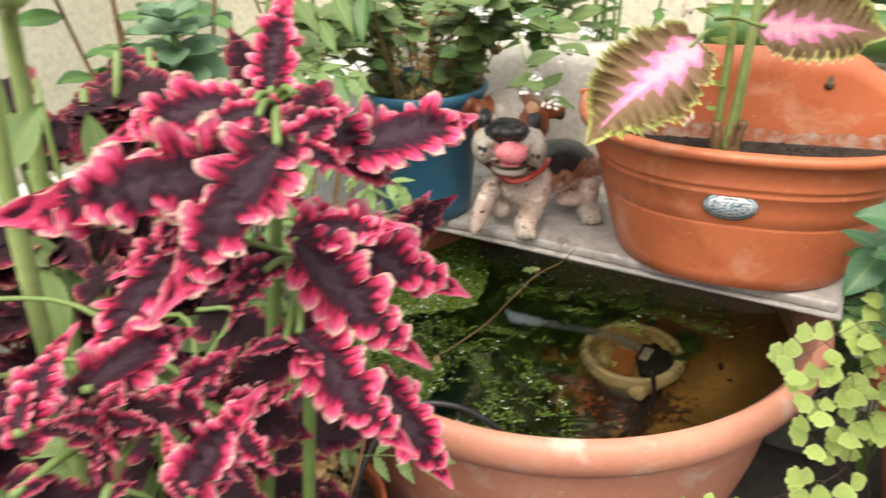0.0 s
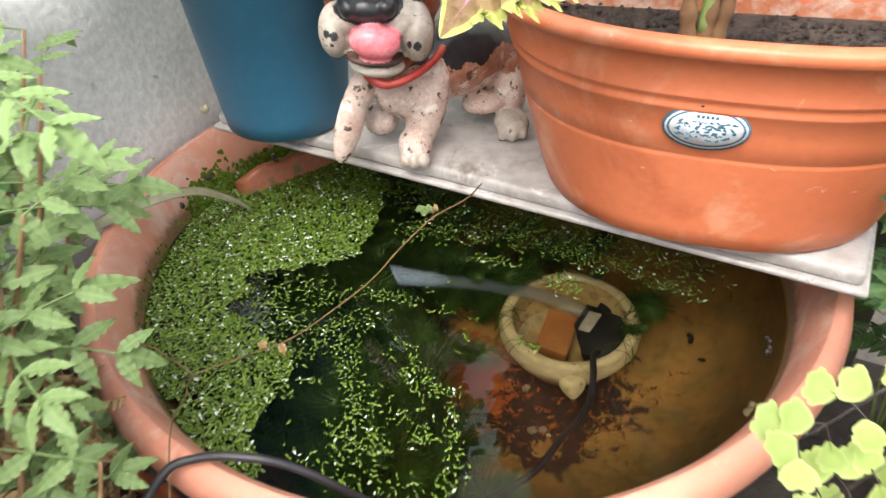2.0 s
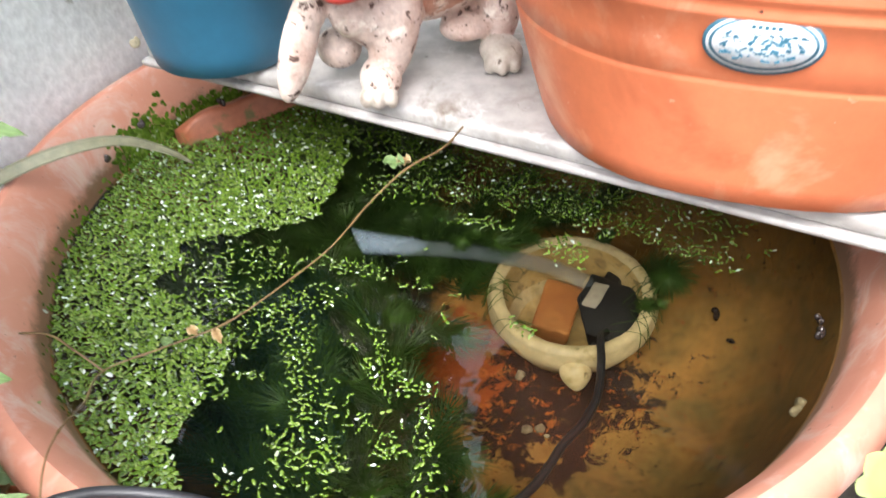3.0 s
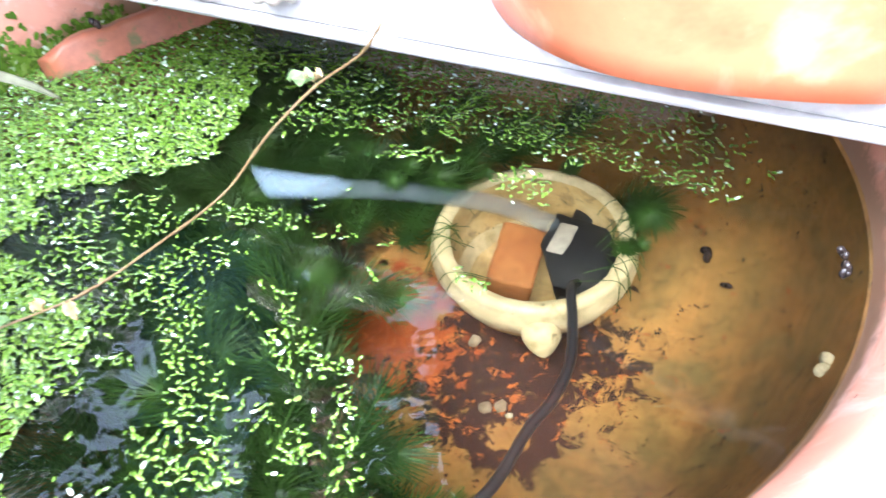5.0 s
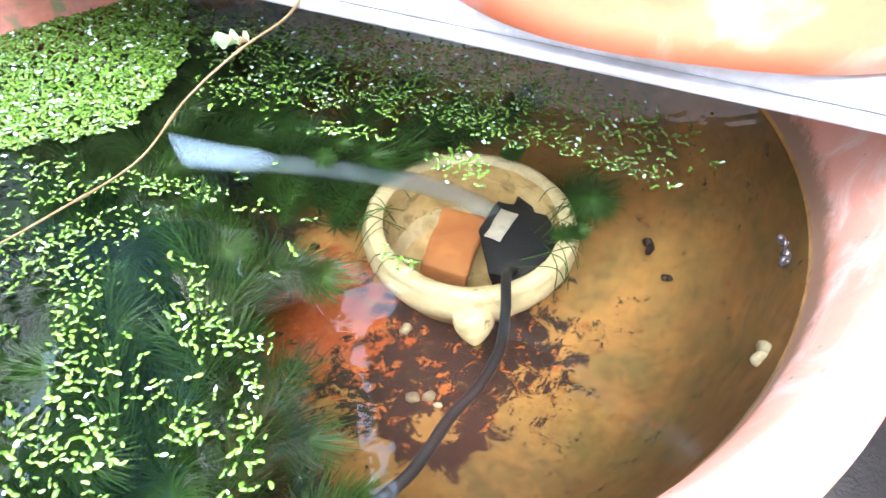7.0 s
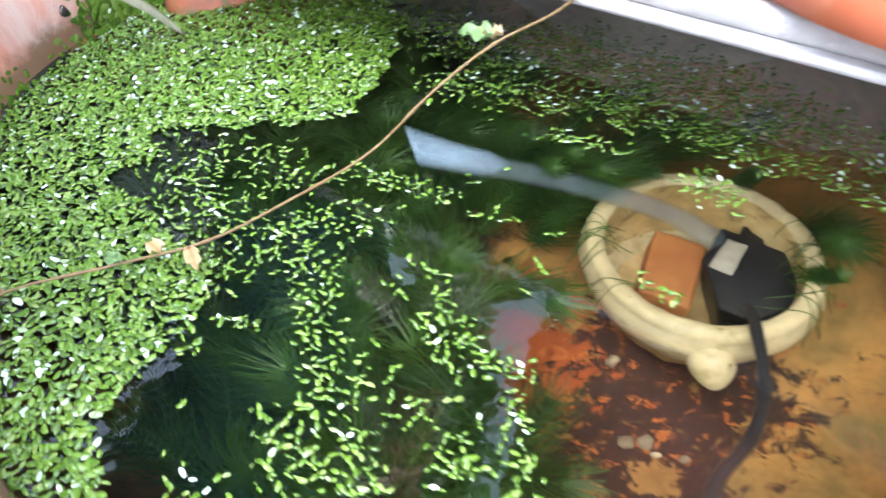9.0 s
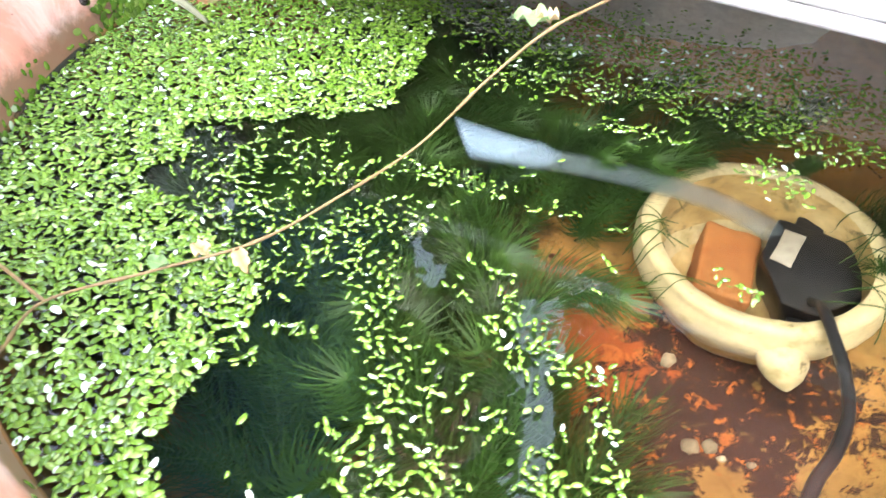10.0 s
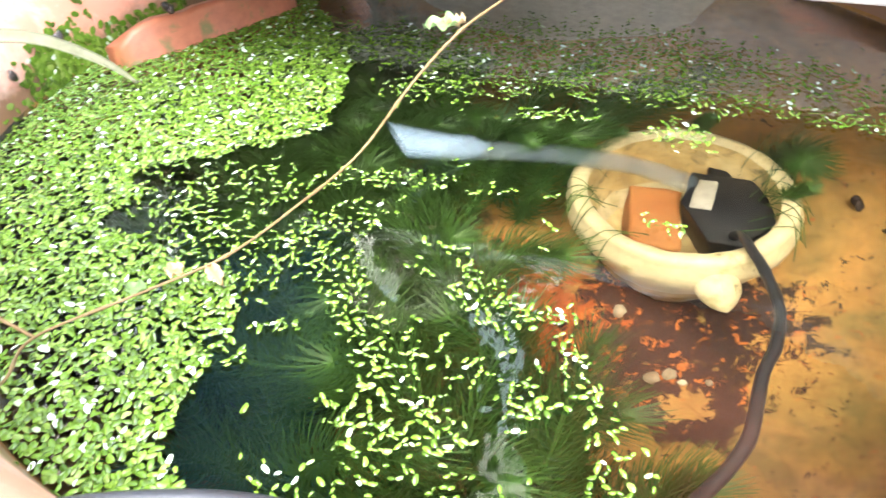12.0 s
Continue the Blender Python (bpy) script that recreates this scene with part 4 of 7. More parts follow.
# ---- plants: leaves ----
def leaf_material(name, stops, rough=0.45, vary=0.25, vein=None, grain=60, sheen=0.4, through=0.25, tip_shift=0.0, ribs=0):
    """Colour runs from the midrib (0) to the margin (1) of a leaf; the noise breaks the line up."""
    m, n, l, b = node_material(name)
    uvn = n.new("ShaderNodeUVMap")
    uvn.uv_map = "UVMap"
    sep = n.new("ShaderNodeSeparateXYZ")
    l.new(uvn.outputs["UV"], sep.inputs[0])
    nz = noise_node(n, l, grain, 4, 0.6)
    a = n.new("ShaderNodeMath")
    a.operation = "MULTIPLY_ADD"
    a.inputs[1].default_value = vary
    l.new(nz.outputs["Fac"], a.inputs[0])
    l.new(sep.outputs["Y"], a.inputs[2])
    c = n.new("ShaderNodeMath")
    c.operation = "MULTIPLY_ADD"
    c.inputs[1].default_value = tip_shift
    l.new(sep.outputs["X"], c.inputs[0])
    l.new(a.outputs[0], c.inputs[2])
    s = n.new("ShaderNodeMath")
    s.operation = "SUBTRACT"
    s.inputs[1].default_value = vary * 0.5 + tip_shift * 0.5
    l.new(c.outputs[0], s.inputs[0])
    r = ramp(n, stops)
    l.new(s.outputs[0], r.inputs["Fac"])
    oi = n.new("ShaderNodeObjectInfo")
    hv = n.new("ShaderNodeHueSaturation")
    mr = n.new("ShaderNodeMapRange")
    mr.inputs["To Min"].default_value, mr.inputs["To Max"].default_value = 0.78, 1.22
    l.new(oi.outputs["Random"], mr.inputs["Value"])
    l.new(mr.outputs[0], hv.inputs["Value"])
    l.new(r.outputs["Color"], hv.inputs["Color"])
    col = hv.outputs["Color"]
    w = n.new("ShaderNodeTexWave")
    w.inputs["Scale"].default_value, w.inputs["Distortion"].default_value, w.inputs["Detail Scale"].default_value = 4.5, 3.0, 2.0
    l.new(uvn.outputs["UV"], w.inputs["Vector"])
    if vein:
        vr = ramp(n, [(0.0, (1, 1, 1)), (0.06, (0, 0, 0))])
        l.new(sep.outputs["Y"], vr.inputs["Fac"])
        col = mix_colour(n, l, vr.outputs["Color"], col, vein)
    l.new(col, b.inputs["Base Color"])
    b.inputs["Roughness"].default_value = rough
    b.inputs["Specular IOR Level"].default_value = sheen
    if ribs:
        # side veins leave the midrib forwards
        ang = n.new("ShaderNodeMath")
        ang.operation = "MULTIPLY_ADD"
        ang.inputs[1].default_value = -0.30
        l.new(sep.outputs["Y"], ang.inputs[0])
        l.new(sep.outputs["X"], ang.inputs[2])
        times = n.new("ShaderNodeMath")
        times.operation = "MULTIPLY"
        times.inputs[1].default_value = ribs
        l.new(ang.outputs[0], times.inputs[0])
        pp = n.new("ShaderNodeMath")
        pp.operation = "PINGPONG"
        pp.inputs[1].default_value = 0.5
        l.new(times.outputs[0], pp.inputs[0])
        rr = ramp(n, [(0.0, (0.0, 0.0, 0.0)), (0.10, (0.7, 0.7, 0.7)), (0.5, (1, 1, 1))])
        l.new(pp.outputs[0], rr.inputs["Fac"])
        hgt = n.new("ShaderNodeMath")
        hgt.operation = "MULTIPLY_ADD"
        hgt.inputs[1].default_value = 0.6
        l.new(nz.outputs["Fac"], hgt.inputs[0])
        l.new(rr.outputs["Color"], hgt.inputs[2])
        bump(n, l, b, hgt.outputs[0], 0.13, 0.002)
        col = mix_colour(n, l, 0.22, col, rr.outputs["Color"], "MULTIPLY")
        l.new(col, b.inputs["Base Color"])
    else:
        bump(n, l, b, nz.outputs["Fac"], 0.25, 0.002)
    out = n["Material Output"]
    tr = n.new("ShaderNodeBsdfTranslucent")
    l.new(col, tr.inputs["Color"])
    mx = n.new("ShaderNodeMixShader")
    mx.inputs[0].default_value = through
    l.new(b.outputs[0], mx.inputs[1])
    l.new(tr.outputs[0], mx.inputs[2])
    l.new(mx.outputs[0], out.inputs["Surface"])
    return m


def coleus_material(name, stops, rim, vary=0.3, grain=9.0, through=0.24, rough=0.42):
    """Ruffled leaf: UV carries base-to-tip and centre-to-lobe; Rim carries the way to the very edge."""
    m, n, l, b = node_material(name)
    uvn, rmn = n.new("ShaderNodeUVMap"), n.new("ShaderNodeUVMap")
    uvn.uv_map, rmn.uv_map = "UVMap", "Rim"
    sep, sep2 = n.new("ShaderNodeSeparateXYZ"), n.new("ShaderNodeSeparateXYZ")
    l.new(uvn.outputs["UV"], sep.inputs[0])
    l.new(rmn.outputs["UV"], sep2.inputs[0])
    tc, oi = n.new("ShaderNodeTexCoord"), n.new("ShaderNodeObjectInfo")
    off = n.new("ShaderNodeVectorMath")
    off.operation = "MULTIPLY_ADD"
    off.inputs[1].default_value = (7.0, 3.0, 5.0)
    l.new(oi.outputs["Random"], off.inputs[0])
    l.new(tc.outputs["Object"], off.inputs[2])

    def nz(scale, detail=5, rough_n=0.65):
        k = n.new("ShaderNodeTexNoise")
        k.inputs["Scale"].default_value, k.inputs["Detail"].default_value, k.inputs["Roughness"].default_value = scale, detail, rough_n
        l.new(off.outputs[0], k.inputs["Vector"])
        return k

    def madd(x, f, y):
        k = n.new("ShaderNodeMath")
        k.operation = "MULTIPLY_ADD"
        k.inputs[1].default_value = f
        l.new(x, k.inputs[0])
        if isinstance(y, float):
            k.inputs[2].default_value = y
        else:
            l.new(y, k.inputs[2])
        return k.outputs[0]

    big, small = nz(grain), nz(grain * 5)
    c = madd(big.outputs["Fac"], vary, madd(small.outputs["Fac"], vary * 0.5, madd(sep.outputs["Y"], 1.0, -0.75 * vary)))
    r = ramp(n, stops)
    l.new(c, r.inputs["Fac"])
    hv, mr = n.new("ShaderNodeHueSaturation"), n.new("ShaderNodeMapRange")
    mr.inputs["To Min"].default_value, mr.inputs["To Max"].default_value = 0.72, 1.18
    l.new(oi.outputs["Random"], mr.inputs["Value"])
    l.new(mr.outputs[0], hv.inputs["Value"])
    l.new(r.outputs["Color"], hv.inputs["Color"])
    er = ramp(n, [(0.90, (0, 0, 0)), (0.965, (0.9, 0.9, 0.9))])
    l.new(sep2.outputs["X"], er.inputs["Fac"])
    col = mix_colour(n, l, er.outputs["Color"], hv.outputs["Color"], rim)
    l.new(col, b.inputs["Base Color"])
    b.inputs["Roughness"].default_value, b.inputs["Specular IOR Level"].default_value = rough, 0.22
    vo = n.new("ShaderNodeTexVoronoi")
    vo.feature = "SMOOTH_F1"
    vo.inputs["Scale"].default_value = 24
    l.new(off.outputs[0], vo.inputs["Vector"])
    bump(n, l, b, madd(vo.outputs["Distance"], -1.0, small.outputs["Fac"]), 0.55, 0.003)
    tr, mx = n.new("ShaderNodeBsdfTranslucent"), n.new("ShaderNodeMixShader")
    l.new(col, tr.inputs["Color"])
    mx.inputs[0].default_value = through
    l.new(b.outputs[0], mx.inputs[1])
    l.new(tr.outputs[0], mx.inputs[2])
    l.new(mx.outputs[0], n["Material Output"].inputs["Surface"])
    return m


M["coleus_red"] = coleus_material("coleus_red", [(0.06, (0.075, 0.040, 0.056)), (0.16, (0.042, 0.018, 0.030)), (0.37, (0.062, 0.012, 0.028)), (0.47, (0.27, 0.012, 0.048)), (0.58, (0.66, 0.030, 0.110)), (0.80, (0.86, 0.110, 0.270)), (1.06, (0.90, 0.30, 0.42))],
                                  (0.88, 0.62, 0.50), 0.40)
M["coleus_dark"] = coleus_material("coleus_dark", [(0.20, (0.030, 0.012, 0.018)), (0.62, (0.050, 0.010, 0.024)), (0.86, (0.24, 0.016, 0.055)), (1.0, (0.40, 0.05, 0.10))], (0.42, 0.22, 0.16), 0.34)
M["coleus_pink"] = coleus_material("coleus_pink", [(0.02, (0.70, 0.40, 0.48)), (0.12, (0.66, 0.25, 0.42)), (0.23, (0.62, 0.22, 0.38)), (0.26, (0.25, 0.15, 0.10)), (0.50, (0.19, 0.125, 0.065)), (0.92, (0.24, 0.17, 0.080)), (1.03, (0.42, 0.46, 0.14))],
                                   (0.58, 0.62, 0.24), 0.24, 7)
M["leaf_green"] = leaf_material("leaf_green", [(0.0, (0.12, 0.23, 0.06)), (0.5, (0.075, 0.18, 0.055)), (1.0, (0.10, 0.21, 0.07))], 0.4, 0.5, (0.13, 0.25, 0.09), 50, 0.5, 0.22)
M["leaf_toothed"] = leaf_material("leaf_toothed", [(0.0, (0.070, 0.175, 0.070)), (0.5, (0.050, 0.145, 0.064)), (1.0, (0.068, 0.18, 0.080))], 0.42, 0.5, (0.13, 0.27, 0.10), 30, 0.5, 0.25, 0.0, 7)
M["leaf_soft"] = leaf_material("leaf_soft_green", [(0.0, (0.20, 0.29, 0.10)), (0.5, (0.17, 0.265, 0.10)), (1.0, (0.23, 0.33, 0.13))], 0.5, 0.5, (0.22, 0.36, 0.14), 50, 0.4, 0.3)
M["leaf_blue"] = leaf_material("leaf_blue_green", [(0.0, (0.16, 0.27, 0.15)), (0.5, (0.13, 0.24, 0.14)), (1.0, (0.20, 0.31, 0.18))], 0.5, 0.4, None, 40, 0.4, 0.25)
M["leaf_lime"] = leaf_material("leaf_lime", [(0.0, (0.33, 0.43, 0.12)), (0.6, (0.30, 0.41, 0.11)), (1.0, (0.40, 0.49, 0.17))], 0.5, 0.4, None, 60, 0.35, 0.35)
M["leaf_dry"] = leaf_material("leaf_dry", [(0.0, (0.24, 0.14, 0.06)), (0.5, (0.38, 0.26, 0.12)), (1.0, (0.50, 0.38, 0.21))], 0.8, 0.6, None, 60, 0.2, 0.2)
M["stem_green"] = surface("stem_green", [(0.3, (0.12, 0.20, 0.05)), (0.7, (0.22, 0.32, 0.10))], 20, 120, 0.5, 0.1, 0.0006)
M["cane"] = surface("cane_skin", [(0.3, (0.025, 0.050, 0.022)), (0.7, (0.060, 0.095, 0.045))], 20, 120, 0.4, 0.1, 0.0006, [((0.22, 0.24, 0.16), 60, 0.66, 0.74)])
M["stem_pale"] = surface("stem_pale", [(0.3, (0.22, 0.33, 0.10)), (0.7, (0.36, 0.45, 0.18))], 14, 120, 0.4, 0.1, 0.0006, [((0.34, 0.22, 0.14), 30, 0.60, 0.75)])
M["stem_brown"] = surface("stem_brown", [(0.3, (0.15, 0.080, 0.038)), (0.7, (0.28, 0.165, 0.080))], 30, 160, 0.75, 0.3, 0.0008)
M["stem_black"] = surface("fern_stalk", [(0.3, (0.02, 0.012, 0.010)), (0.7, (0.04, 0.022, 0.018))], 40, 160, 0.4, 0.1, 0.0004)
M["petal_white"] = surface("petal_white", [(0.3, (0.74, 0.76, 0.74)), (0.7, (0.84, 0.85, 0.84))], 60, 300, 0.6, 0.1, 0.0004)
M["petal_blue"] = surface("petal_blue", [(0.3, (0.10, 0.14, 0.62)), (0.7, (0.22, 0.30, 0.78))], 60, 300, 0.5, 0.1, 0.0004)
M["bud_pink"] = surface("bud_pink", [(0.3, (0.50, 0.42, 0.30)), (0.7, (0.74, 0.58, 0.56))], 120, 300, 0.5, 0.1, 0.0004)
M["bud"] = surface("flower_bud", [(0.3, (0.40, 0.52, 0.12)), (0.7, (0.58, 0.68, 0.26))], 60, 300, 0.5, 0.1, 0.0004)
M["strap"] = surface("faded_leaf", [(0.3, (0.17, 0.165, 0.10)), (0.7, (0.27, 0.26, 0.17))], 20, 160, 0.5, 0.2, 0.0005, [((0.22, 0.13, 0.07), 60, 0.62, 0.72)])
M["twig"] = surface("dry_twig", [(0.3, (0.11, 0.064, 0.021)), (0.7, (0.19, 0.120, 0.045))], 60, 300, 0.7, 0.3, 0.0005)


def leaf_mesh(name, material, width, lobes=0, lobe=0.0, ruffle=0.0, cup=0.0, droop=0.0, ns=28, nk=5, fall=0.9, point=1.0, seed=0, fine=0.0, peak=0.42):
    """A unit leaf along +y, normal +z. lobes: waves of the margin on each side."""
    rnd = random.Random(seed)
    ph = [rnd.uniform(0, 6.28) for _ in range(4)]
    me = bpy.data.meshes.new(name)
    verts, faces, uvs = [], [], []
    cols = 2 * nk + 1
    for i in range(ns + 1):
        s = i / ns
        t = s ** (math.log(0.5) / math.log(peak))
        w = width * max(0.0, math.sin(math.pi * t)) ** fall * (1 - 0.25 * (s ** 3) * point) + 0.003
        for k in range(cols):
            e = (k - nk) / nk
            side = 1 if e >= 0 else -1
            a = 2 * math.pi * lobes * s + (ph[0] if side > 0 else ph[1])
            edge = abs(e)
            f = (a / (2 * math.pi)) % 1.0
            arc = math.sqrt(max(0.0, 1 - (2 * f - 1) ** 2))
            m = 1 + lobe * edge ** 1.5 * (arc - 0.72) * 1.6 if lobes else 1
            m += fine * edge ** 4 * math.sin(a * 4.0)
            x = e * w * m
            y = s + (lobe * 0.30 / max(lobes, 1) * edge ** 2 * math.cos(a) if lobes else 0) + 0.20 * lobe * width * edge ** 2 * math.sin(math.pi * s) + 0.12 * width * edge * (1 - s)
            z = ruffle * edge ** 2 * math.cos(a) * (0.4 + math.sin(math.pi * s)) + cup * edge ** 1.5 * width - droop * s * s
            verts.append((x, y, z))
            uvs.append((s, edge))
    for i in range(ns):
        for k in range(cols - 1):
            p = i * cols + k
            faces.append((p, p + 1, p + cols + 1, p + cols))
    me.from_pydata(verts, [], faces)
    layer = me.uv_layers.new(name="UVMap")
    for lp in me.loops:
        layer.data[lp.index].uv = uvs[lp.vertex_index]
    me.materials.append(material)
    me.shade_smooth()
    me.update()
    return me


def ruffled_leaf(name, material, half, lobes, depth, ruffle, streak, droop, seed, sub=0.0, curl=0.0, peak=0.36, ns=110, nk=9, cup=0.25, tip=0.55, round_off=0.50, fan=0.12, puff=0.03, blaze=0.0, quilt=0.012):
    """A unit coleus leaf along +y: rounded finger lobes, alternately lifted and folded, and a drawn-out tip."""
    rnd = random.Random(seed)
    verts, faces, uvs, rims = [], [], [], []
    cols = 2 * nk + 1
    sweep = rnd.uniform(-0.10, 0.10)
    off = (rnd.random() * 0.5, rnd.random() * 0.5)
    amp = [[rnd.uniform(0.55, 1.25) for _ in range(lobes + 3)] for _ in range(2)]
    lift = [[rnd.uniform(-1, 1) for _ in range(lobes + 3)] for _ in range(2)]
    power = math.log(0.5) / math.log(peak)
    for i in range(ns + 1):
        s = i / ns
        w = half * max(0.0, math.sin(math.pi * s ** power)) ** 0.72 * (1 - 0.35 * s ** 3) + 0.004
        fade = min(1.0, max(0.0, (0.93 - s) / 0.12))
        for k in range(cols):
            e = (k - nk) / nk
            d = 1 if e >= 0 else 0
            edge = abs(e)
            u = s * lobes / 0.92 + off[d] + 0.12 * math.sin(9 * s + seed + 2 * d)
            q, f = int(u), u % 1.0
            arc = max(0.0, math.sin(math.pi * f)) ** round_off
            big = 1 + (amp[d][q] - 0.9) * 0.30
            m = 1 - depth * fade * (1 - arc * big) * edge ** 1.6
            m += sub * fade * edge ** 5 * abs(math.sin(3 * math.pi * f)) - 0.5 * sub * fade * edge ** 5
            x = e * w * m
            y = s + 0.42 * half * edge * math.sin(math.pi * min(1, s * 1.1)) + (f - 0.5) * fade * fan / lobes * edge ** 3
            z = ruffle * fade * edge ** 1.8 * (lift[d][q] * arc + 0.45 * math.cos(2 * math.pi * f)) + cup * w * edge ** 1.3 - curl * fade * arc * edge ** 7 - droop * s * s + 0.028 * math.sin(8 * s + seed)
            z += puff * fade * arc * math.sin(math.pi * min(1.0, max(0.0, (edge - 0.35) / 0.65)))
            z += quilt * fade * math.sin(math.pi * edge) * math.cos(2 * math.pi * f)
            verts.append((x + sweep * s * s, y, z))
            vein = math.exp(-((f - 0.5) / 0.13) ** 2) * fade
            c = edge * (1 - 0.42 * fade * (1 - arc)) - streak * vein * (1 - edge) * edge * 4 + tip * max(0.0, (s - 0.64) / 0.30) * (0.35 + 0.65 * edge)
            c += blaze * (math.cos(2 * math.pi * 6.2 * (s - 0.40 * half * edge) + seed) * edge * 2.2 * max(0.0, 1 - 1.25 * edge) + 2.5 * (s - 0.40) + 0.35 * math.sin(3.1 * s + seed) * (1 if d else -1))
            uvs.append((s, min(1.2, max(0.0, c))))
            rims.append((edge, f))
    for i in range(ns):
        for k in range(cols - 1):
            p = i * cols + k
            faces.append((p, p + 1, p + cols + 1, p + cols))
    me = bpy.data.meshes.new(name)
    me.from_pydata(verts, [], faces)
    for layer_name, store in (("UVMap", uvs), ("Rim", rims)):
        layer = me.uv_layers.new(name=layer_name)
        for lp in me.loops:
            layer.data[lp.index].uv = store[lp.vertex_index]
    me.materials.append(material)
    me.shade_smooth()
    return me


def lobed_leaf(name, material, seed, half=0.27, n=7, droop=0.2, lift=0.30):
    """A unit coleus leaf along +y: a dark blade whose margin breaks into overlapping rounded lobes, and a long tip."""
    rnd = random.Random(seed)
    verts, faces, uvs, rims = [], [], [], []
    bend, wave = rnd.uniform(-0.12, 0.12), rnd.uniform(0, 6)

    def spine(s):
        return Vector((bend * s * s, s, -droop * s * s + 0.03 * math.sin(6 * s + wave)))

    def sheet(rows, cols, place):
        o = len(verts)
        for i in range(rows + 1):
            for k in range(cols + 1):
                p, c, rim = place(i / rows, 2 * k / cols - 1)
                verts.append(tuple(p))
                uvs.append((0.0, min(1.1, max(0.0, c))))
                rims.append((rim, 0.0))
        for i in range(rows):
            for k in range(cols):
                a = o + i * (cols + 1) + k
                faces.append((a, a + 1, a + cols + 2, a + cols + 1))

    for side in (-1, 1):
        for i in range(n):
            s0 = 0.06 + 0.70 * (i + rnd.uniform(-0.15, 0.15) + 0.25 * (side > 0)) / (n - 0.75)
            prof = math.sin(math.pi * min(0.97, (s0 + 0.14)) ** 0.80) ** 0.62
            length = half * prof * rnd.uniform(0.72, 1.18)
            turn = radians(12 + 48 * s0 + rnd.uniform(-14, 14))
            way = Vector((side * math.cos(turn), math.sin(turn), 0))
            across = Vector((-way.y, way.x, 0)) * side
            rise = rnd.uniform(-lift, lift) + 0.10
            tilt = rnd.uniform(-0.9, 0.9)
            wide = 0.70 / n * rnd.uniform(0.62, 0.95)
            base = spine(s0)
            nick = rnd.uniform(0, 6)

            def place(u, v, base=base, way=way, across=across, rise=rise, tilt=tilt, wide=wide, length=length, nick=nick):
                end = math.sqrt(max(0.0, 1 - max(0.0, (u - 0.66) / 0.34) ** 2))
                w = wide * (0.72 + 0.38 * u) * (end if u > 0.66 else 1.0)
                w *= 1 + 0.09 * math.sin(9 * u + nick)
                u2 = u * (1 - 0.15 * max(0.0, math.cos(2.6 * math.pi * v + nick)) * u ** 3)
                z = rise * length * u ** 1.8 + tilt * w * v * u + 0.022 * math.cos(math.pi * v * 0.5) * math.sin(math.pi * u) - 0.05 * max(0.0, u - 0.7) * rise * 4
                p = base + way * (length * u2) + across * (w * v) + Vector((0, 0, z))
                vein = math.exp(-(v / 0.20) ** 2)
                c = u * (1.12 - 0.22 * v * v) - 0.34 * vein * (1 - u) * u * 4
                rim = max(u, abs(v) if u > 0.55 else 0.0) if u < 0.999 else 1.0
                return p, c, rim

            sheet(12, 8, place)

    def blade(u, v):
        s = 0.90 * u
        w = half * 0.46 * math.sin(math.pi * min(1.0, u * 0.92 + 0.06)) ** 0.6
        return spine(s) + Vector((w * v, 0.05 * abs(v), 0.010 + 0.02 * abs(v) + 0.006 * math.sin(26 * u + 3 * v))), 0.50 * abs(v) ** 1.5 + 0.06 * math.sin(40 * u - 5 * abs(v)) + 0.25 * max(0.0, u - 0.7) * 3, 0.0

    sheet(26, 6, blade)

    def point(u, v):
        s = 0.66 + 0.40 * u
        w = half * 0.36 * (1 - u) ** 0.75 * (1 + 0.16 * math.sin(17 * u + wave)) + 0.004
        return spine(s) + Vector((w * v, 0, 0.016 + 0.03 * abs(v))), 0.42 + 0.45 * u + 0.18 * abs(v), max(abs(v), u ** 3)

    sheet(16, 6, point)
    me = bpy.data.meshes.new(name)
    me.from_pydata(verts, [], faces)
    for layer_name, store in (("UVMap", uvs), ("Rim", rims)):
        layer = me.uv_layers.new(name=layer_name)
        for lp in me.loops:
            layer.data[lp.index].uv = store[lp.vertex_index]
    me.materials.append(material)
    me.shade_smooth()
    return me


def leaf_frame(base, tip, up):
    b, t = Vector(base), Vector(tip)
    y = (t - b)
    length = y.length
    y.normalize()
    z = Vector(up) - y * Vector(up).dot(y)
    z.normalize()
    x = y.cross(z)
    return Matrix.Translation(b) @ Matrix((x, y, z)).transposed().to_4x4() @ Matrix.Scale(length, 4)


def put_leaf(name, me, parent, base, tip, up=(0, -0.5, 0.85), label=""):
    ob = new(name, me)
    ob.parent = parent
    ob.matrix_parent_inverse = Matrix.Translation(-Vector(parent.location))
    ob.matrix_basis = leaf_frame(base, tip, up)
    if label:
        ob["label"] = label
    return ob


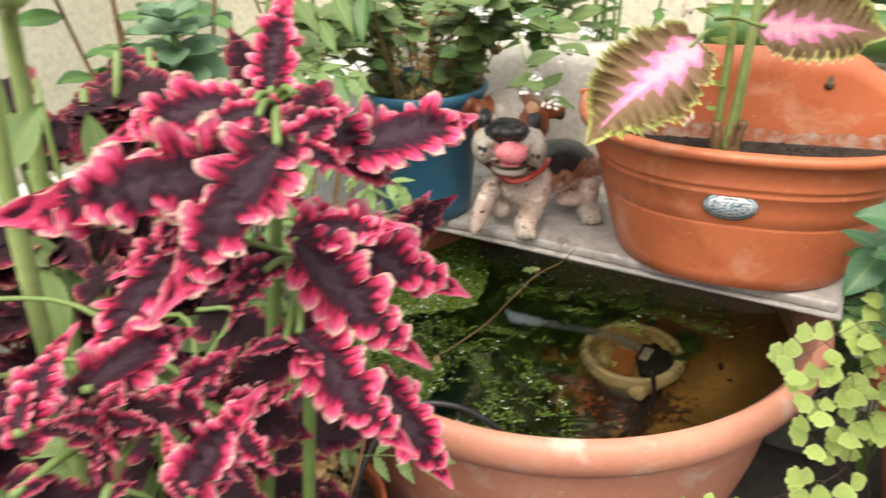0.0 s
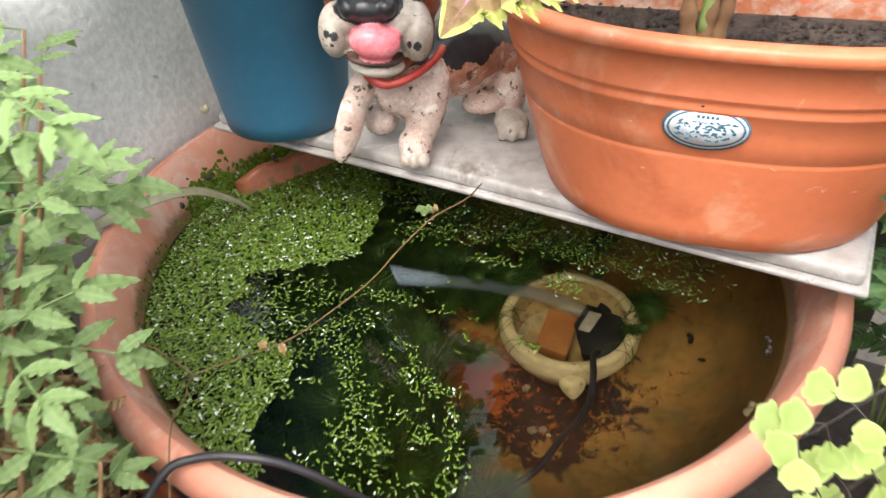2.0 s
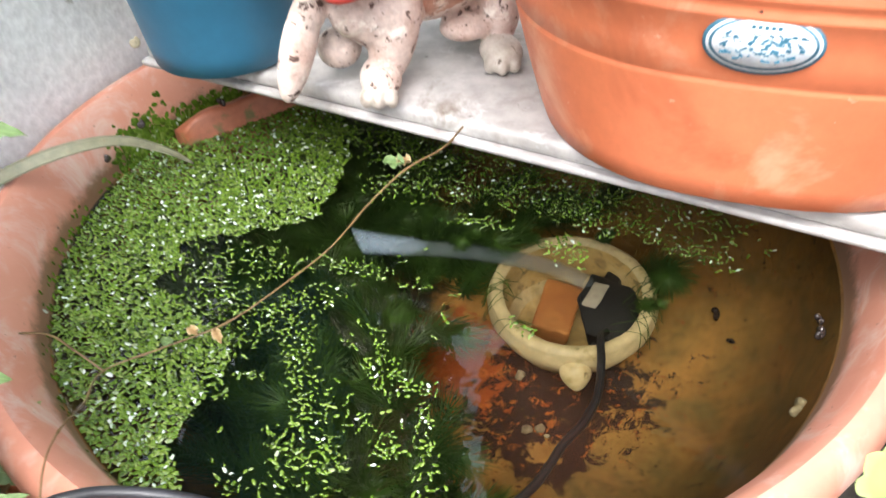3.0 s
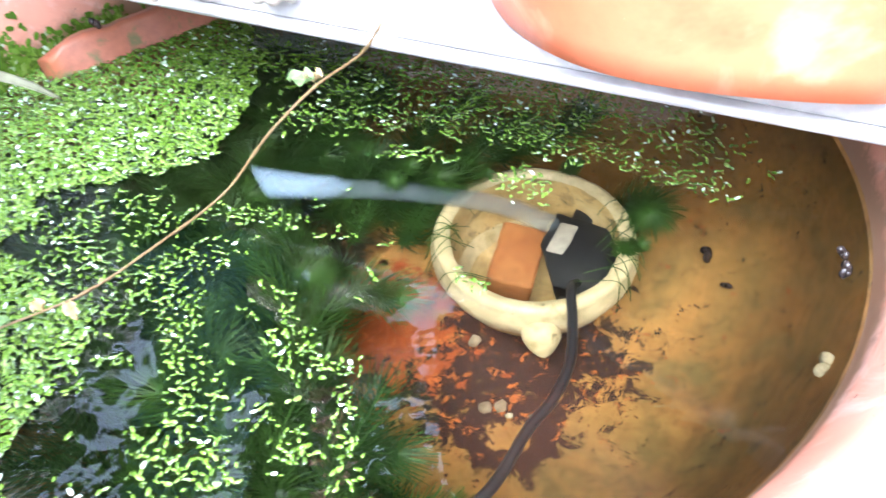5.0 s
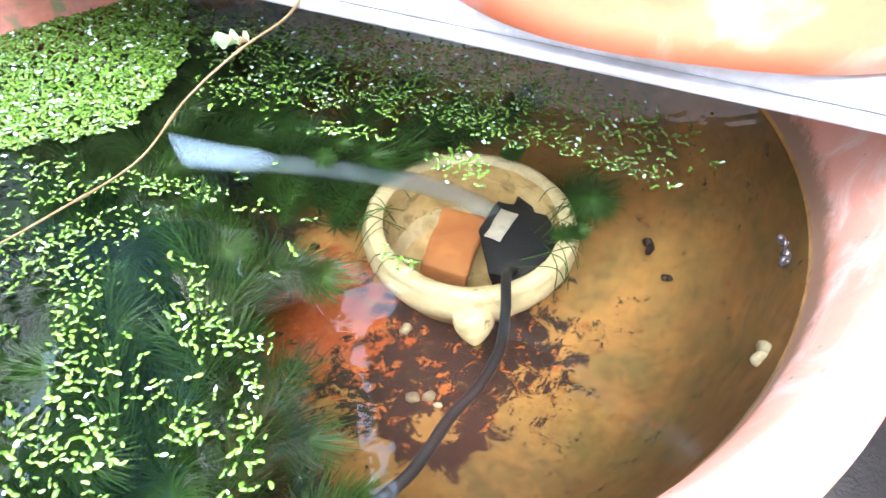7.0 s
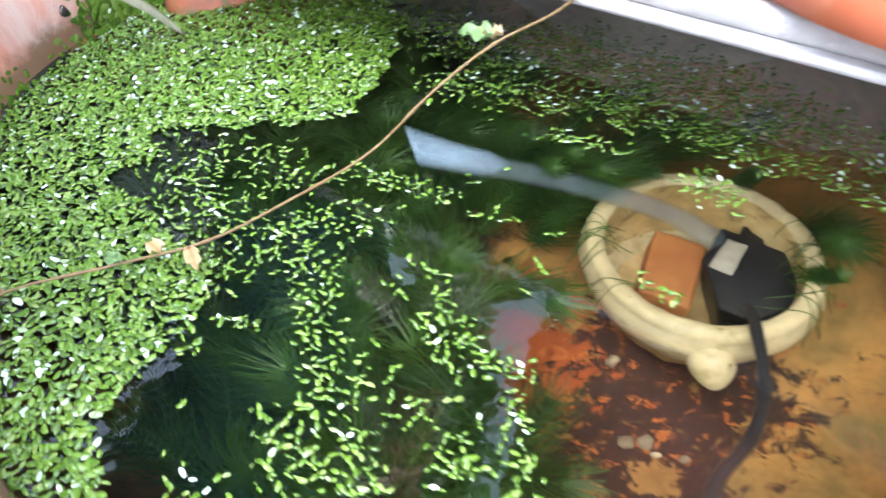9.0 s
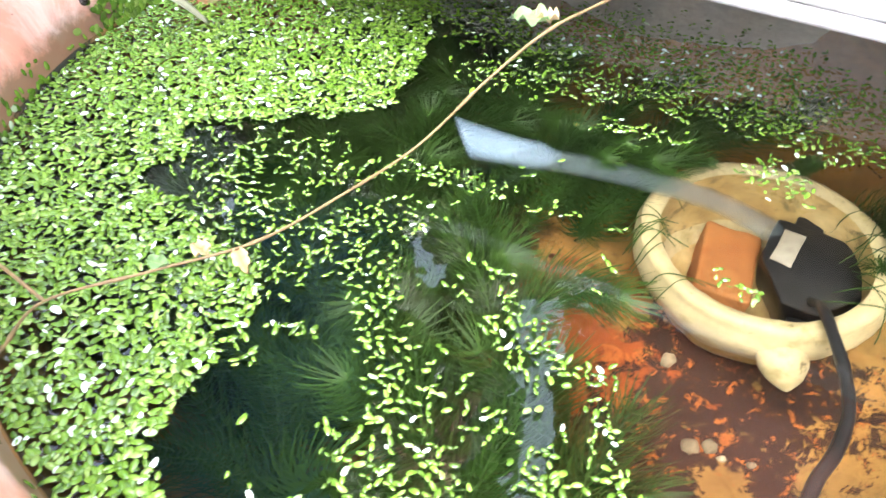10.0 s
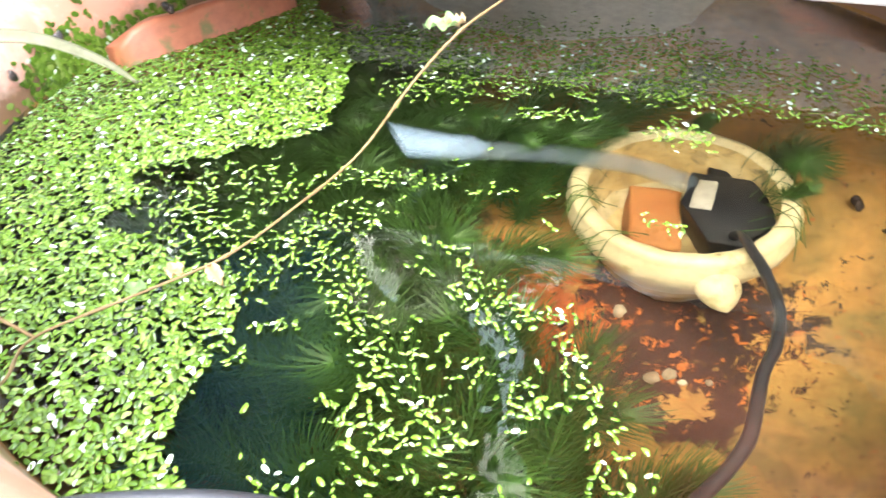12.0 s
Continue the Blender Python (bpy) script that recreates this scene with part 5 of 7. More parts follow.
def join_leaves(name, pieces, parent, label=""):
    """Small leaves, too many to pick apart: one part. pieces: (mesh, matrix)."""
    verts, faces, uvs, mats, mi = [], [], [], [], []
    for me, m in pieces:
        o = len(verts)
        if me.materials[0] not in mats:
            mats.append(me.materials[0])
        k = mats.index(me.materials[0])
        verts.extend(tuple(m @ v.co) for v in me.vertices)
        layer = me.uv_layers[0].data
        for p in me.polygons:
            faces.append([o + v for v in p.vertices])
            uvs.extend(tuple(layer[li].uv) for li in p.loop_indices)
            mi.append(k)
    me = bpy.data.meshes.new(name)
    me.from_pydata(verts, [], faces)
    layer = me.uv_layers.new(name="UVMap")
    for i, q in enumerate(uvs):
        layer.data[i].uv = q
    for m in mats:
        me.materials.append(m)
    for p, k in zip(me.polygons, mi):
        p.material_index = k
    ob = part_mesh(name, me, None, parent, label)
    ob["kind"] = "stuff"
    return ob


# ---- red coleus in the foreground ----
def red_coleus():
    rnd = random.Random(11)
    t = thing("coleus_plant", (-0.16, 0.26, -0.055), "coleus with ruffled dark purple leaves edged in crimson pink", "plant")
    kinds = [lobed_leaf("leaf", M["coleus_red"], k + 1, 0.265, 8 + k % 2, 0.12 + 0.06 * k, 0.60) for k in range(6)]
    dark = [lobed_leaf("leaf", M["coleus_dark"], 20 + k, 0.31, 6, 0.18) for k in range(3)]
    top = [(-0.075, 0.285, 0.475, -0.070, 0.304, 0.518), (-0.062, 0.272, 0.478, -0.026, 0.281, 0.441), (-0.044, 0.281, 0.452, 0.019, 0.321, 0.449),
           (-0.078, 0.268, 0.476, -0.122, 0.231, 0.482), (-0.079, 0.240, 0.458, -0.132, 0.173, 0.469), (-0.073, 0.253, 0.475, -0.072, 0.239, 0.465),
           (-0.060, 0.223, 0.474, -0.087, 0.169, 0.440), (-0.057, 0.233, 0.469, -0.036, 0.243, 0.458), (-0.096, 0.230, 0.461, -0.115, 0.209, 0.459),
           (-0.057, 0.272, 0.475, -0.070, 0.256, 0.467)]
    middle = [(-0.062, 0.237, 0.429, -0.016, 0.202, 0.391), (-0.061, 0.219, 0.397, -0.022, 0.185, 0.363), (-0.069, 0.297, 0.405, 0.008, 0.288, 0.369),
              (-0.044, 0.303, 0.396, -0.064, 0.303, 0.415), (-0.042, 0.308, 0.301, -0.002, 0.272, 0.258), (-0.097, 0.234, 0.432, -0.129, 0.177, 0.417),
              (-0.067, 0.220, 0.393, -0.077, 0.207, 0.397), (-0.027, 0.309, 0.393, -0.010, 0.317, 0.408), (-0.077, 0.242, 0.413, -0.089, 0.221, 0.405)]
    low = [(-0.124, 0.173, 0.408, -0.095, 0.207, 0.416), (-0.115, 0.164, 0.402, -0.125, 0.154, 0.412), (-0.115, 0.164, 0.402, -0.098, 0.166, 0.398),
           (-0.115, 0.164, 0.402, -0.114, 0.147, 0.396), (-0.114, 0.165, 0.402, -0.114, 0.178, 0.411), (-0.103, 0.197, 0.388, -0.084, 0.216, 0.394),
           (-0.102, 0.194, 0.388, -0.086, 0.183, 0.379), (-0.092, 0.207, 0.369, -0.066, 0.217, 0.371), (-0.090, 0.202, 0.371, -0.071, 0.188, 0.355),
           (-0.086, 0.148, 0.381, -0.073, 0.154, 0.383), (-0.086, 0.148, 0.381, -0.096, 0.154, 0.389), (-0.138, 0.154, 0.406, -0.137, 0.173, 0.418),
           (-0.132, 0.136, 0.398, -0.124, 0.145, 0.398), (-0.112, 0.146, 0.385, -0.106, 0.155, 0.386)]
    stems = bmesh.new()
    nodes = {0: Vector((-0.072, 0.282, 0.462)), 1: Vector((-0.066, 0.280, 0.395)), 2: Vector((-0.112, 0.195, 0.380))}
    root = Vector((-0.155, 0.26, -0.065))
    for k, end in nodes.items():
        tube_into(stems, smooth_line([root + Vector((0.012 * k - 0.01, 0.01 * k, 0)), root.lerp(end, 0.45) + Vector((rnd.uniform(-0.02, 0.02), rnd.uniform(-0.01, 0.02), 0)), end], 10), lambda s: 0.0055 - 0.0025 * s, 8)
    for k, rows in enumerate((top, middle, low)):
        for r in rows:
            base, tip = Vector(r[:3]), Vector(r[3:])
            me = kinds[rnd.randrange(6)]
            facing = Vector((rnd.uniform(-0.25, 0.25), -0.75, 0.70))
            put_leaf("leaf", me, t, base, tip, facing)
            # small young leaves crowd the foot of each leaf
            way = (tip - base).normalized()
            for q in range(2 if k < 2 else 1):
                swing = (way + Vector((rnd.uniform(-1.1, 1.1), rnd.uniform(-0.5, 0.3), rnd.uniform(-0.9, 0.9)))).normalized()
                foot = base - way * 0.006 + Vector((0, 0.006 + 0.006 * q, -0.004))
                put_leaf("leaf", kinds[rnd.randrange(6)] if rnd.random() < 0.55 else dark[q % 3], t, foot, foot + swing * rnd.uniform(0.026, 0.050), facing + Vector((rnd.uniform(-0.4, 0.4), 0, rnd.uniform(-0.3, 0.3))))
            j = nodes[k] + Vector((0, 0, (base.z - nodes[k].z) * 0.7 if k == 0 else 0))
            tube_into(stems, smooth_line([j, j.lerp(base, 0.6) + Vector((0, 0, 0.004)), base], 4), 0.0016, 6)
    # leaves further in, mostly of the dark colour to stand for shade
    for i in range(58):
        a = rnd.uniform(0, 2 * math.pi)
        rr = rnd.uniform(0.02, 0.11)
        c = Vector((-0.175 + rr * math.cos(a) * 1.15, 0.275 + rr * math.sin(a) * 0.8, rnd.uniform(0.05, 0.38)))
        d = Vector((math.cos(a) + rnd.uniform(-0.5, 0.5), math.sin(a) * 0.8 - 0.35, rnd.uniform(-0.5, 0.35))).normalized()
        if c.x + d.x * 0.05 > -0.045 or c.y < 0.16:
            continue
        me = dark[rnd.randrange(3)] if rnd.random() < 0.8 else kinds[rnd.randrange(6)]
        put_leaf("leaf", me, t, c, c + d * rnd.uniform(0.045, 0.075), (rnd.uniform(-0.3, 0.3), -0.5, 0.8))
        if i % 3 == 0:
            tube_into(stems, smooth_line([c, c.lerp(nodes[1], 0.3) - Vector((0, 0, 0.01)), Vector((-0.13, 0.265, c.z - 0.03))], 4), 0.0014, 6)
    part("stem", stems, M["stem_green"], t)
    return t


red_coleus()


# ---- variegated coleus in the wall planter ----
def pink_coleus():
    rnd = random.Random(4)
    foot = P0 + PU * -0.025 + PV * -0.105
    t = thing("coleus_plant", (foot.x, foot.y, SHELF_TOP + 0.145), "tall variegated coleus with pink-centred olive leaves in the planter", "plant")
    kinds = [ruffled_leaf("leaf", M["coleus_pink"], 0.36, 13, 0.30, 0.065, 0.0, 0.20, 40 + k, 0.20, -0.05, 0.33, 150, 10, 0.10, 0.10, 0.5, 0.3, 0.006, 0.24, 0.003) for k in range(3)]
    stem = bmesh.new()
    for k, (dx, lean) in enumerate(((0.0, 0.012), (0.007, 0.006), (-0.008, -0.004))):
        b = foot + Vector((dx, 0.006 * k, SHELF_TOP + 0.146))
        tube_into(stem, smooth_line([b, b + Vector((lean * 0.4, -0.006, 0.10)), b + Vector((lean, -0.012, 0.34)), b + Vector((lean * 1.6, -0.02, 0.52))], 10), lambda s: 0.0052 - 0.0020 * s, 10)
    part("stem", stem, M["stem_pale"], t)
    wood = bmesh.new()
    for dx, lean in ((0.0, 0.004), (0.008, 0.008), (-0.009, -0.006)):
        b = foot + Vector((dx, 0.002, SHELF_TOP + 0.130))
        tube_into(wood, smooth_line([b, b + Vector((lean * 0.4, -0.002, 0.020)), b + Vector((lean, -0.005, 0.052))], 6), lambda s: 0.0075 - 0.0025 * s + 0.0008 * math.sin(20 * s), 9)
    part("woody_base", wood, M["stem_brown"], t, "brown woody stem base")
    rows = [(0.238, 0.672, 0.405, 0.130, 0.612, 0.346), (0.302, 0.688, 0.416, 0.398, 0.634, 0.424), (0.300, 0.760, 0.52, 0.22, 0.70, 0.55),
            (0.300, 0.760, 0.56, 0.37, 0.70, 0.59), (0.27, 0.78, 0.60, 0.20, 0.83, 0.62), (0.30, 0.76, 0.62, 0.31, 0.66, 0.66),
            (0.26, 0.79, 0.50, 0.17, 0.80, 0.52), (0.31, 0.77, 0.55, 0.40, 0.80, 0.56)]
    for i, r in enumerate(rows):
        base, tip = Vector(r[:3]), Vector(r[3:])
        up = (-0.25, -0.80, 0.75) if i == 0 else (0.0, -0.85, 0.6)
        put_leaf("leaf", kinds[i % 3], t, base, tip, up)
        j = Vector((0.292, 0.775, base.z - 0.01)) if i < 2 else Vector((0.288, 0.765, base.z - 0.02))
        pet = bmesh.new()
        tube_into(pet, smooth_line([j, j.lerp(base, 0.5) + Vector((0, 0, 0.004)), base, base.lerp(tip, 0.06)], 4), 0.0022, 8)
        part("petiole", pet, M["stem_green"], t)
    tiny = leaf_mesh("leaf", M["leaf_lime"], 0.34, 5, 0.2, 0.03, 0.2, 0.1, 16, 3, 0.8, 1.0, 60)
    pieces = []
    for i in range(16):
        z = SHELF_TOP + 0.20 + 0.02 * i * 0.5 + rnd.uniform(-0.01, 0.01)
        a = rnd.uniform(0, 6.28)
        c = Vector((0.292 + 0.006 * math.cos(a), 0.772 + 0.006 * math.sin(a), z))
        d = Vector((math.cos(a), math.sin(a), rnd.uniform(-0.2, 0.7))).normalized()
        pieces.append((tiny, leaf_frame(c, c + d * rnd.uniform(0.014, 0.026), (0, -0.3, 1))))
    join_leaves("young_leaves", pieces, t)
    fl = bmesh.new()
    for c in ((0.262, 0.735, 0.432), (0.272, 0.742, 0.335), (0.268, 0.748, 0.300), (0.250, 0.742, 0.418)):
        for q in range(4):
            b2 = blob((c[0] + rnd.uniform(-0.005, 0.005), c[1] + rnd.uniform(-0.005, 0.005), c[2] + 0.003 * q), (0.0024, 0.0024, 0.0048), (rnd.uniform(-40, 40), rnd.uniform(-40, 40), 0), 1)
            me = bpy.data.meshes.new("tmp")
            b2.to_mesh(me)
            b2.free()
            fl.from_mesh(me)
            bpy.data.meshes.remove(me)
    part("flower_buds", fl, M["bud_pink"], t, "small white-pink flower buds")["kind"] = "stuff"
    return t


pink_coleus()


# ---- white-flowered plant in the blue pot ----
def small_flower(bm, c, r, rnd):
    for k in range(4):
        a = 2 * math.pi * k / 4 + rnd.uniform(0, 1)
        d = Vector((math.cos(a), -0.4 + rnd.uniform(-0.5, 0.5), math.sin(a))).normalized()
        s = d.cross(Vector((0.2, -1, 0.3))).normalized()
        p = [Vector(c) + d * r * 0.2, Vector(c) + d * r * 0.7 + s * r * 0.45, Vector(c) + d * r * 1.1, Vector(c) + d * r * 0.7 - s * r * 0.45]
        bm.faces.new([bm.verts.new(q + Vector((0, -0.001 * (i == 2), 0))) for i, q in enumerate(p)])


def white_flower_plant():
    rnd = random.Random(21)
    x, y, z = -0.028, 0.968, SHELF_TOP + 0.16
    t = thing("flowering_plant", (x, y, z), "bushy green plant with tiny white flowers and dry lower leaves", "plant")
    green = [leaf_mesh("leaf", M["leaf_green"], 0.36, 0, 0, 0, 0.2, 0.12, 10, 2, 0.9, 1, 70 + k) for k in range(2)]
    soft = leaf_mesh("leaf", M["leaf_soft"], 0.36, 0, 0, 0, 0.2, 0.15, 10, 2, 0.9, 1, 75)
    dry = leaf_mesh("leaf", M["leaf_dry"], 0.30, 3, 0.2, 0.10, 0.5, 0.3, 12, 2, 0.8, 1, 77)
    flowers, pieces = bmesh.new(), []
    tips = []
    for i in range(34):
        a = rnd.uniform(0, 2 * math.pi)
        rr = 0.065 * math.sqrt(rnd.random())
        b = Vector((x + rr * math.cos(a), y + rr * math.sin(a), z - 0.003))
        h = rnd.uniform(0.10, 0.20)
        lean = rnd.uniform(0.05, 0.16)
        e = b + Vector((lean * math.cos(a), lean * math.sin(a) * 0.6 + 0.02, h))
        tips.append((b, b.lerp(e, 0.5) + Vector((rnd.uniform(-0.015, 0.015), rnd.uniform(-0.015, 0.015), 0.03)), e))
    # sprays that arch forward over the statue
    for e in ((0.110, 0.735, 0.336), (0.075, 0.690, 0.425), (0.036, 0.690, 0.430), (0.125, 0.735, 0.385), (0.150, 0.760, 0.400), (0.052, 0.788, 0.433), (0.099, 0.784, 0.433), (0.128, 0.780, 0.431), (0.030, 0.838, 0.423), (0.088, 0.690, 0.367)):
        tips.append((Vector((x + 0.03, y - 0.02, z)), Vector((0.03 + e[0] * 0.4, 0.86, 0.42)), Vector(e)))
    for e in ((-0.16, 0.86, 0.34), (-0.19, 0.93, 0.30), (-0.14, 0.80, 0.38), (-0.21, 1.0, 0.36), (-0.10, 0.84, 0.42), (-0.13, 0.88, 0.28)):
        tips.append((Vector((x - 0.05, y - 0.01, z)), Vector((-0.10, 0.93, 0.39)), Vector(e)))
    for n, (b, m, e) in enumerate(tips):
        line = smooth_line([b, m, e], 12)
        sb = bmesh.new()
        tube_into(sb, line, lambda s: 0.0017 - 0.0009 * s, 5)
        part("stem", sb, M["twig"] if n < 34 else M["stem_green"], t)
        for q in range(len(line)):
            s = q / (len(line) - 1)
            for k in range(3):
                if rnd.random() < (0.66 if s > 0.6 else 0.80):
                    continue
                a = rnd.uniform(0, 6.28)
                d = Vector((math.cos(a), math.sin(a) - 0.2, rnd.uniform(-0.3, 0.6))).normalized()
                c = line[q]
                if c.y < 0.91 and -0.11 < c.x < 0.0 and c.z > 0.30 and rnd.random() < 0.8:
                    continue
                if s < 0.46 and n < 34:
                    if rnd.random() < 0.75:
                        pieces.append((dry if rnd.random() < 0.80 else green[0], leaf_frame(c, c + d * rnd.uniform(0.014, 0.030), (rnd.uniform(-0.6, 0.6), -0.6, 0.8))))
                else:
                    pieces.append((soft if rnd.random() < 0.92 else green[rnd.randrange(2)], leaf_frame(c, c + d * rnd.uniform(0.022, 0.042), (rnd.uniform(-0.5, 0.5), -0.4, 1))))
        if 34 <= n < 44 or rnd.random() < 0.12:
            for k in range(rnd.randrange(2, 6) if n >= 34 else 2):
                small_flower(flowers, e + Vector((rnd.uniform(-0.010, 0.010), rnd.uniform(-0.012, 0.004), rnd.uniform(-0.008, 0.010))), rnd.uniform(0.0034, 0.0052), rnd)
    part("flowers", flowers, M["petal_white"], t, "clusters of tiny white four-petalled flowers", smooth=False)["kind"] = "stuff"
    join_leaves("leaves", pieces, t)
    return t


white_flower_plant()


# ---- feathery marigold-like plant between the coleus and the wall ----
def compound_leaf(name, material, pairs, seed, droop=0.25):
    rnd = random.Random(seed)
    lf = leaf_mesh("leaf", material, 0.18, 5, 0.30, 0.01, 0.2, 0.25, 36, 2, 0.85, 1, seed)
    pieces = []
    for k in range(pairs):
        s = 0.22 + 0.66 * k / max(1, pairs - 1)
        c = Vector((0, s, -droop * s * s))
        for side in (-1, 1):
            d = Vector((side * 0.95, 0.55 + 0.3 * s, -0.25 + rnd.uniform(-0.15, 0.15))).normalized()
            pieces.append((lf, leaf_frame(c, c + d * 0.44 * (1 - 0.35 * abs(s - 0.5)), (0, 0, 1))))
    pieces.append((lf, leaf_frame((0, 0.86, -droop * 0.74), (0, 1.28, -droop * 1.7), (0, 0, 1))))
    bm = bmesh.new()
    tube_into(bm, [Vector((0, i / 8, -droop * (i / 8) ** 2)) for i in range(8)], 0.012, 4, False)
    tmp = bpy.data.meshes.new("rib")
    bm.to_mesh(tmp)
    bm.free()
    tmp.materials.append(material)
    tmp.uv_layers.new(name="UVMap")
    pieces.append((tmp, Matrix()))
    ob = join_leaves(name, pieces, None)
    me = ob.data
    bpy.data.objects.remove(ob)
    return me


def feathery_plant():
    rnd = random.Random(31)
    root = Vector((-0.175, 0.56, -0.078))
    t = thing("feathery_plant", tuple(root), "thin-stemmed plant with feathery green leaves and dry leaves below", "plant")
    kinds = [compound_leaf("leaf", M["leaf_soft"], 3, 80 + k, 0.2 + 0.1 * k) for k in range(3)]
    dry = leaf_mesh("leaf", M["leaf_dry"], 0.30, 4, 0.25, 0.16, 0.6, 0.3, 16, 3, 0.8, 1, 90)
    ends = [(-0.120, 0.615, 0.36), (-0.150, 0.640, 0.40), (-0.085, 0.580, 0.26), (-0.205, 0.690, 0.30), (-0.135, 0.735, 0.30), (-0.120, 0.540, 0.20), (-0.235, 0.62, 0.36),
            (-0.180, 0.76, 0.33), (-0.105, 0.66, 0.22), (-0.24, 0.56, 0.28), (-0.075, 0.53, 0.12), (-0.20, 0.52, 0.40), (-0.165, 0.60, 0.24), (-0.125, 0.565, 0.30), (-0.095, 0.600, 0.33), (-0.085, 0.640, 0.30), (-0.11, 0.69, 0.29)]
    dead = []
    for k, e in enumerate(ends):
        b = root + Vector((rnd.uniform(-0.05, 0.05), rnd.uniform(-0.05, 0.05), 0))
        e = Vector(e)
        m = b.lerp(e, 0.5) + Vector((rnd.uniform(-0.02, 0.02), rnd.uniform(-0.02, 0.02), 0))
        line = smooth_line([b, m, e], 12)
        sb = bmesh.new()
        tube_into(sb, line, lambda s: 0.0030 - 0.0018 * s, 6)
        part("stem", sb, M["stem_brown"], t)
        for q in range(8, len(line), 4):
            for side in range(2):
                a = rnd.uniform(0, 6.28)
                d = Vector((math.cos(a) + 0.15, math.sin(a) * 0.8 - 0.3, rnd.uniform(-0.1, 0.6))).normalized()
                end = line[q] + d * 0.062
                # kept clear of the open water
                bear = 124 - 11 * min(1.0, max(0.0, (end.z - 0.16) / 0.15))
                if (end.x - 0.13) * math.sin(radians(bear)) - (end.y - 0.269) * math.cos(radians(bear)) > 0 or rnd.random() < (0.55 if end.z < 0.15 else 0.28):
                    continue
                put_leaf("leaf", kinds[rnd.randrange(3)], t, line[q], line[q] + d * rnd.uniform(0.044, 0.072), (rnd.uniform(-0.4, 0.4), -0.5, 0.9))
        for q in range(3, 13, 2):
            a = rnd.uniform(0, 6.28)
            d = Vector((math.cos(a), math.sin(a), rnd.uniform(-0.9, 0.1))).normalized()
            dead.append((dry, leaf_frame(line[q], line[q] + d * rnd.uniform(0.018, 0.040), (rnd.uniform(-1, 1), -0.5, 0.6))))
    for k in range(300):
        a, rr = rnd.uniform(0, 6.28), 0.105 * math.sqrt(rnd.random())
        c = root + Vector((rr * math.cos(a) + 0.01, rr * math.sin(a), rnd.uniform(0.0, 0.17)))
        if c.x > -0.115:
            c.x -= 0.06
        d = Vector((rnd.uniform(-1, 0.6), rnd.uniform(-1, 1), rnd.uniform(-0.4, 0.4))).normalized()
        dead.append((dry, leaf_frame(c, c + d * rnd.uniform(0.012, 0.032), (rnd.uniform(-1, 1), rnd.uniform(-1, 0), 0.6))))
    join_leaves("dry_leaves", dead, t, "curled dry brown leaves")
    return t


feathery_plant()


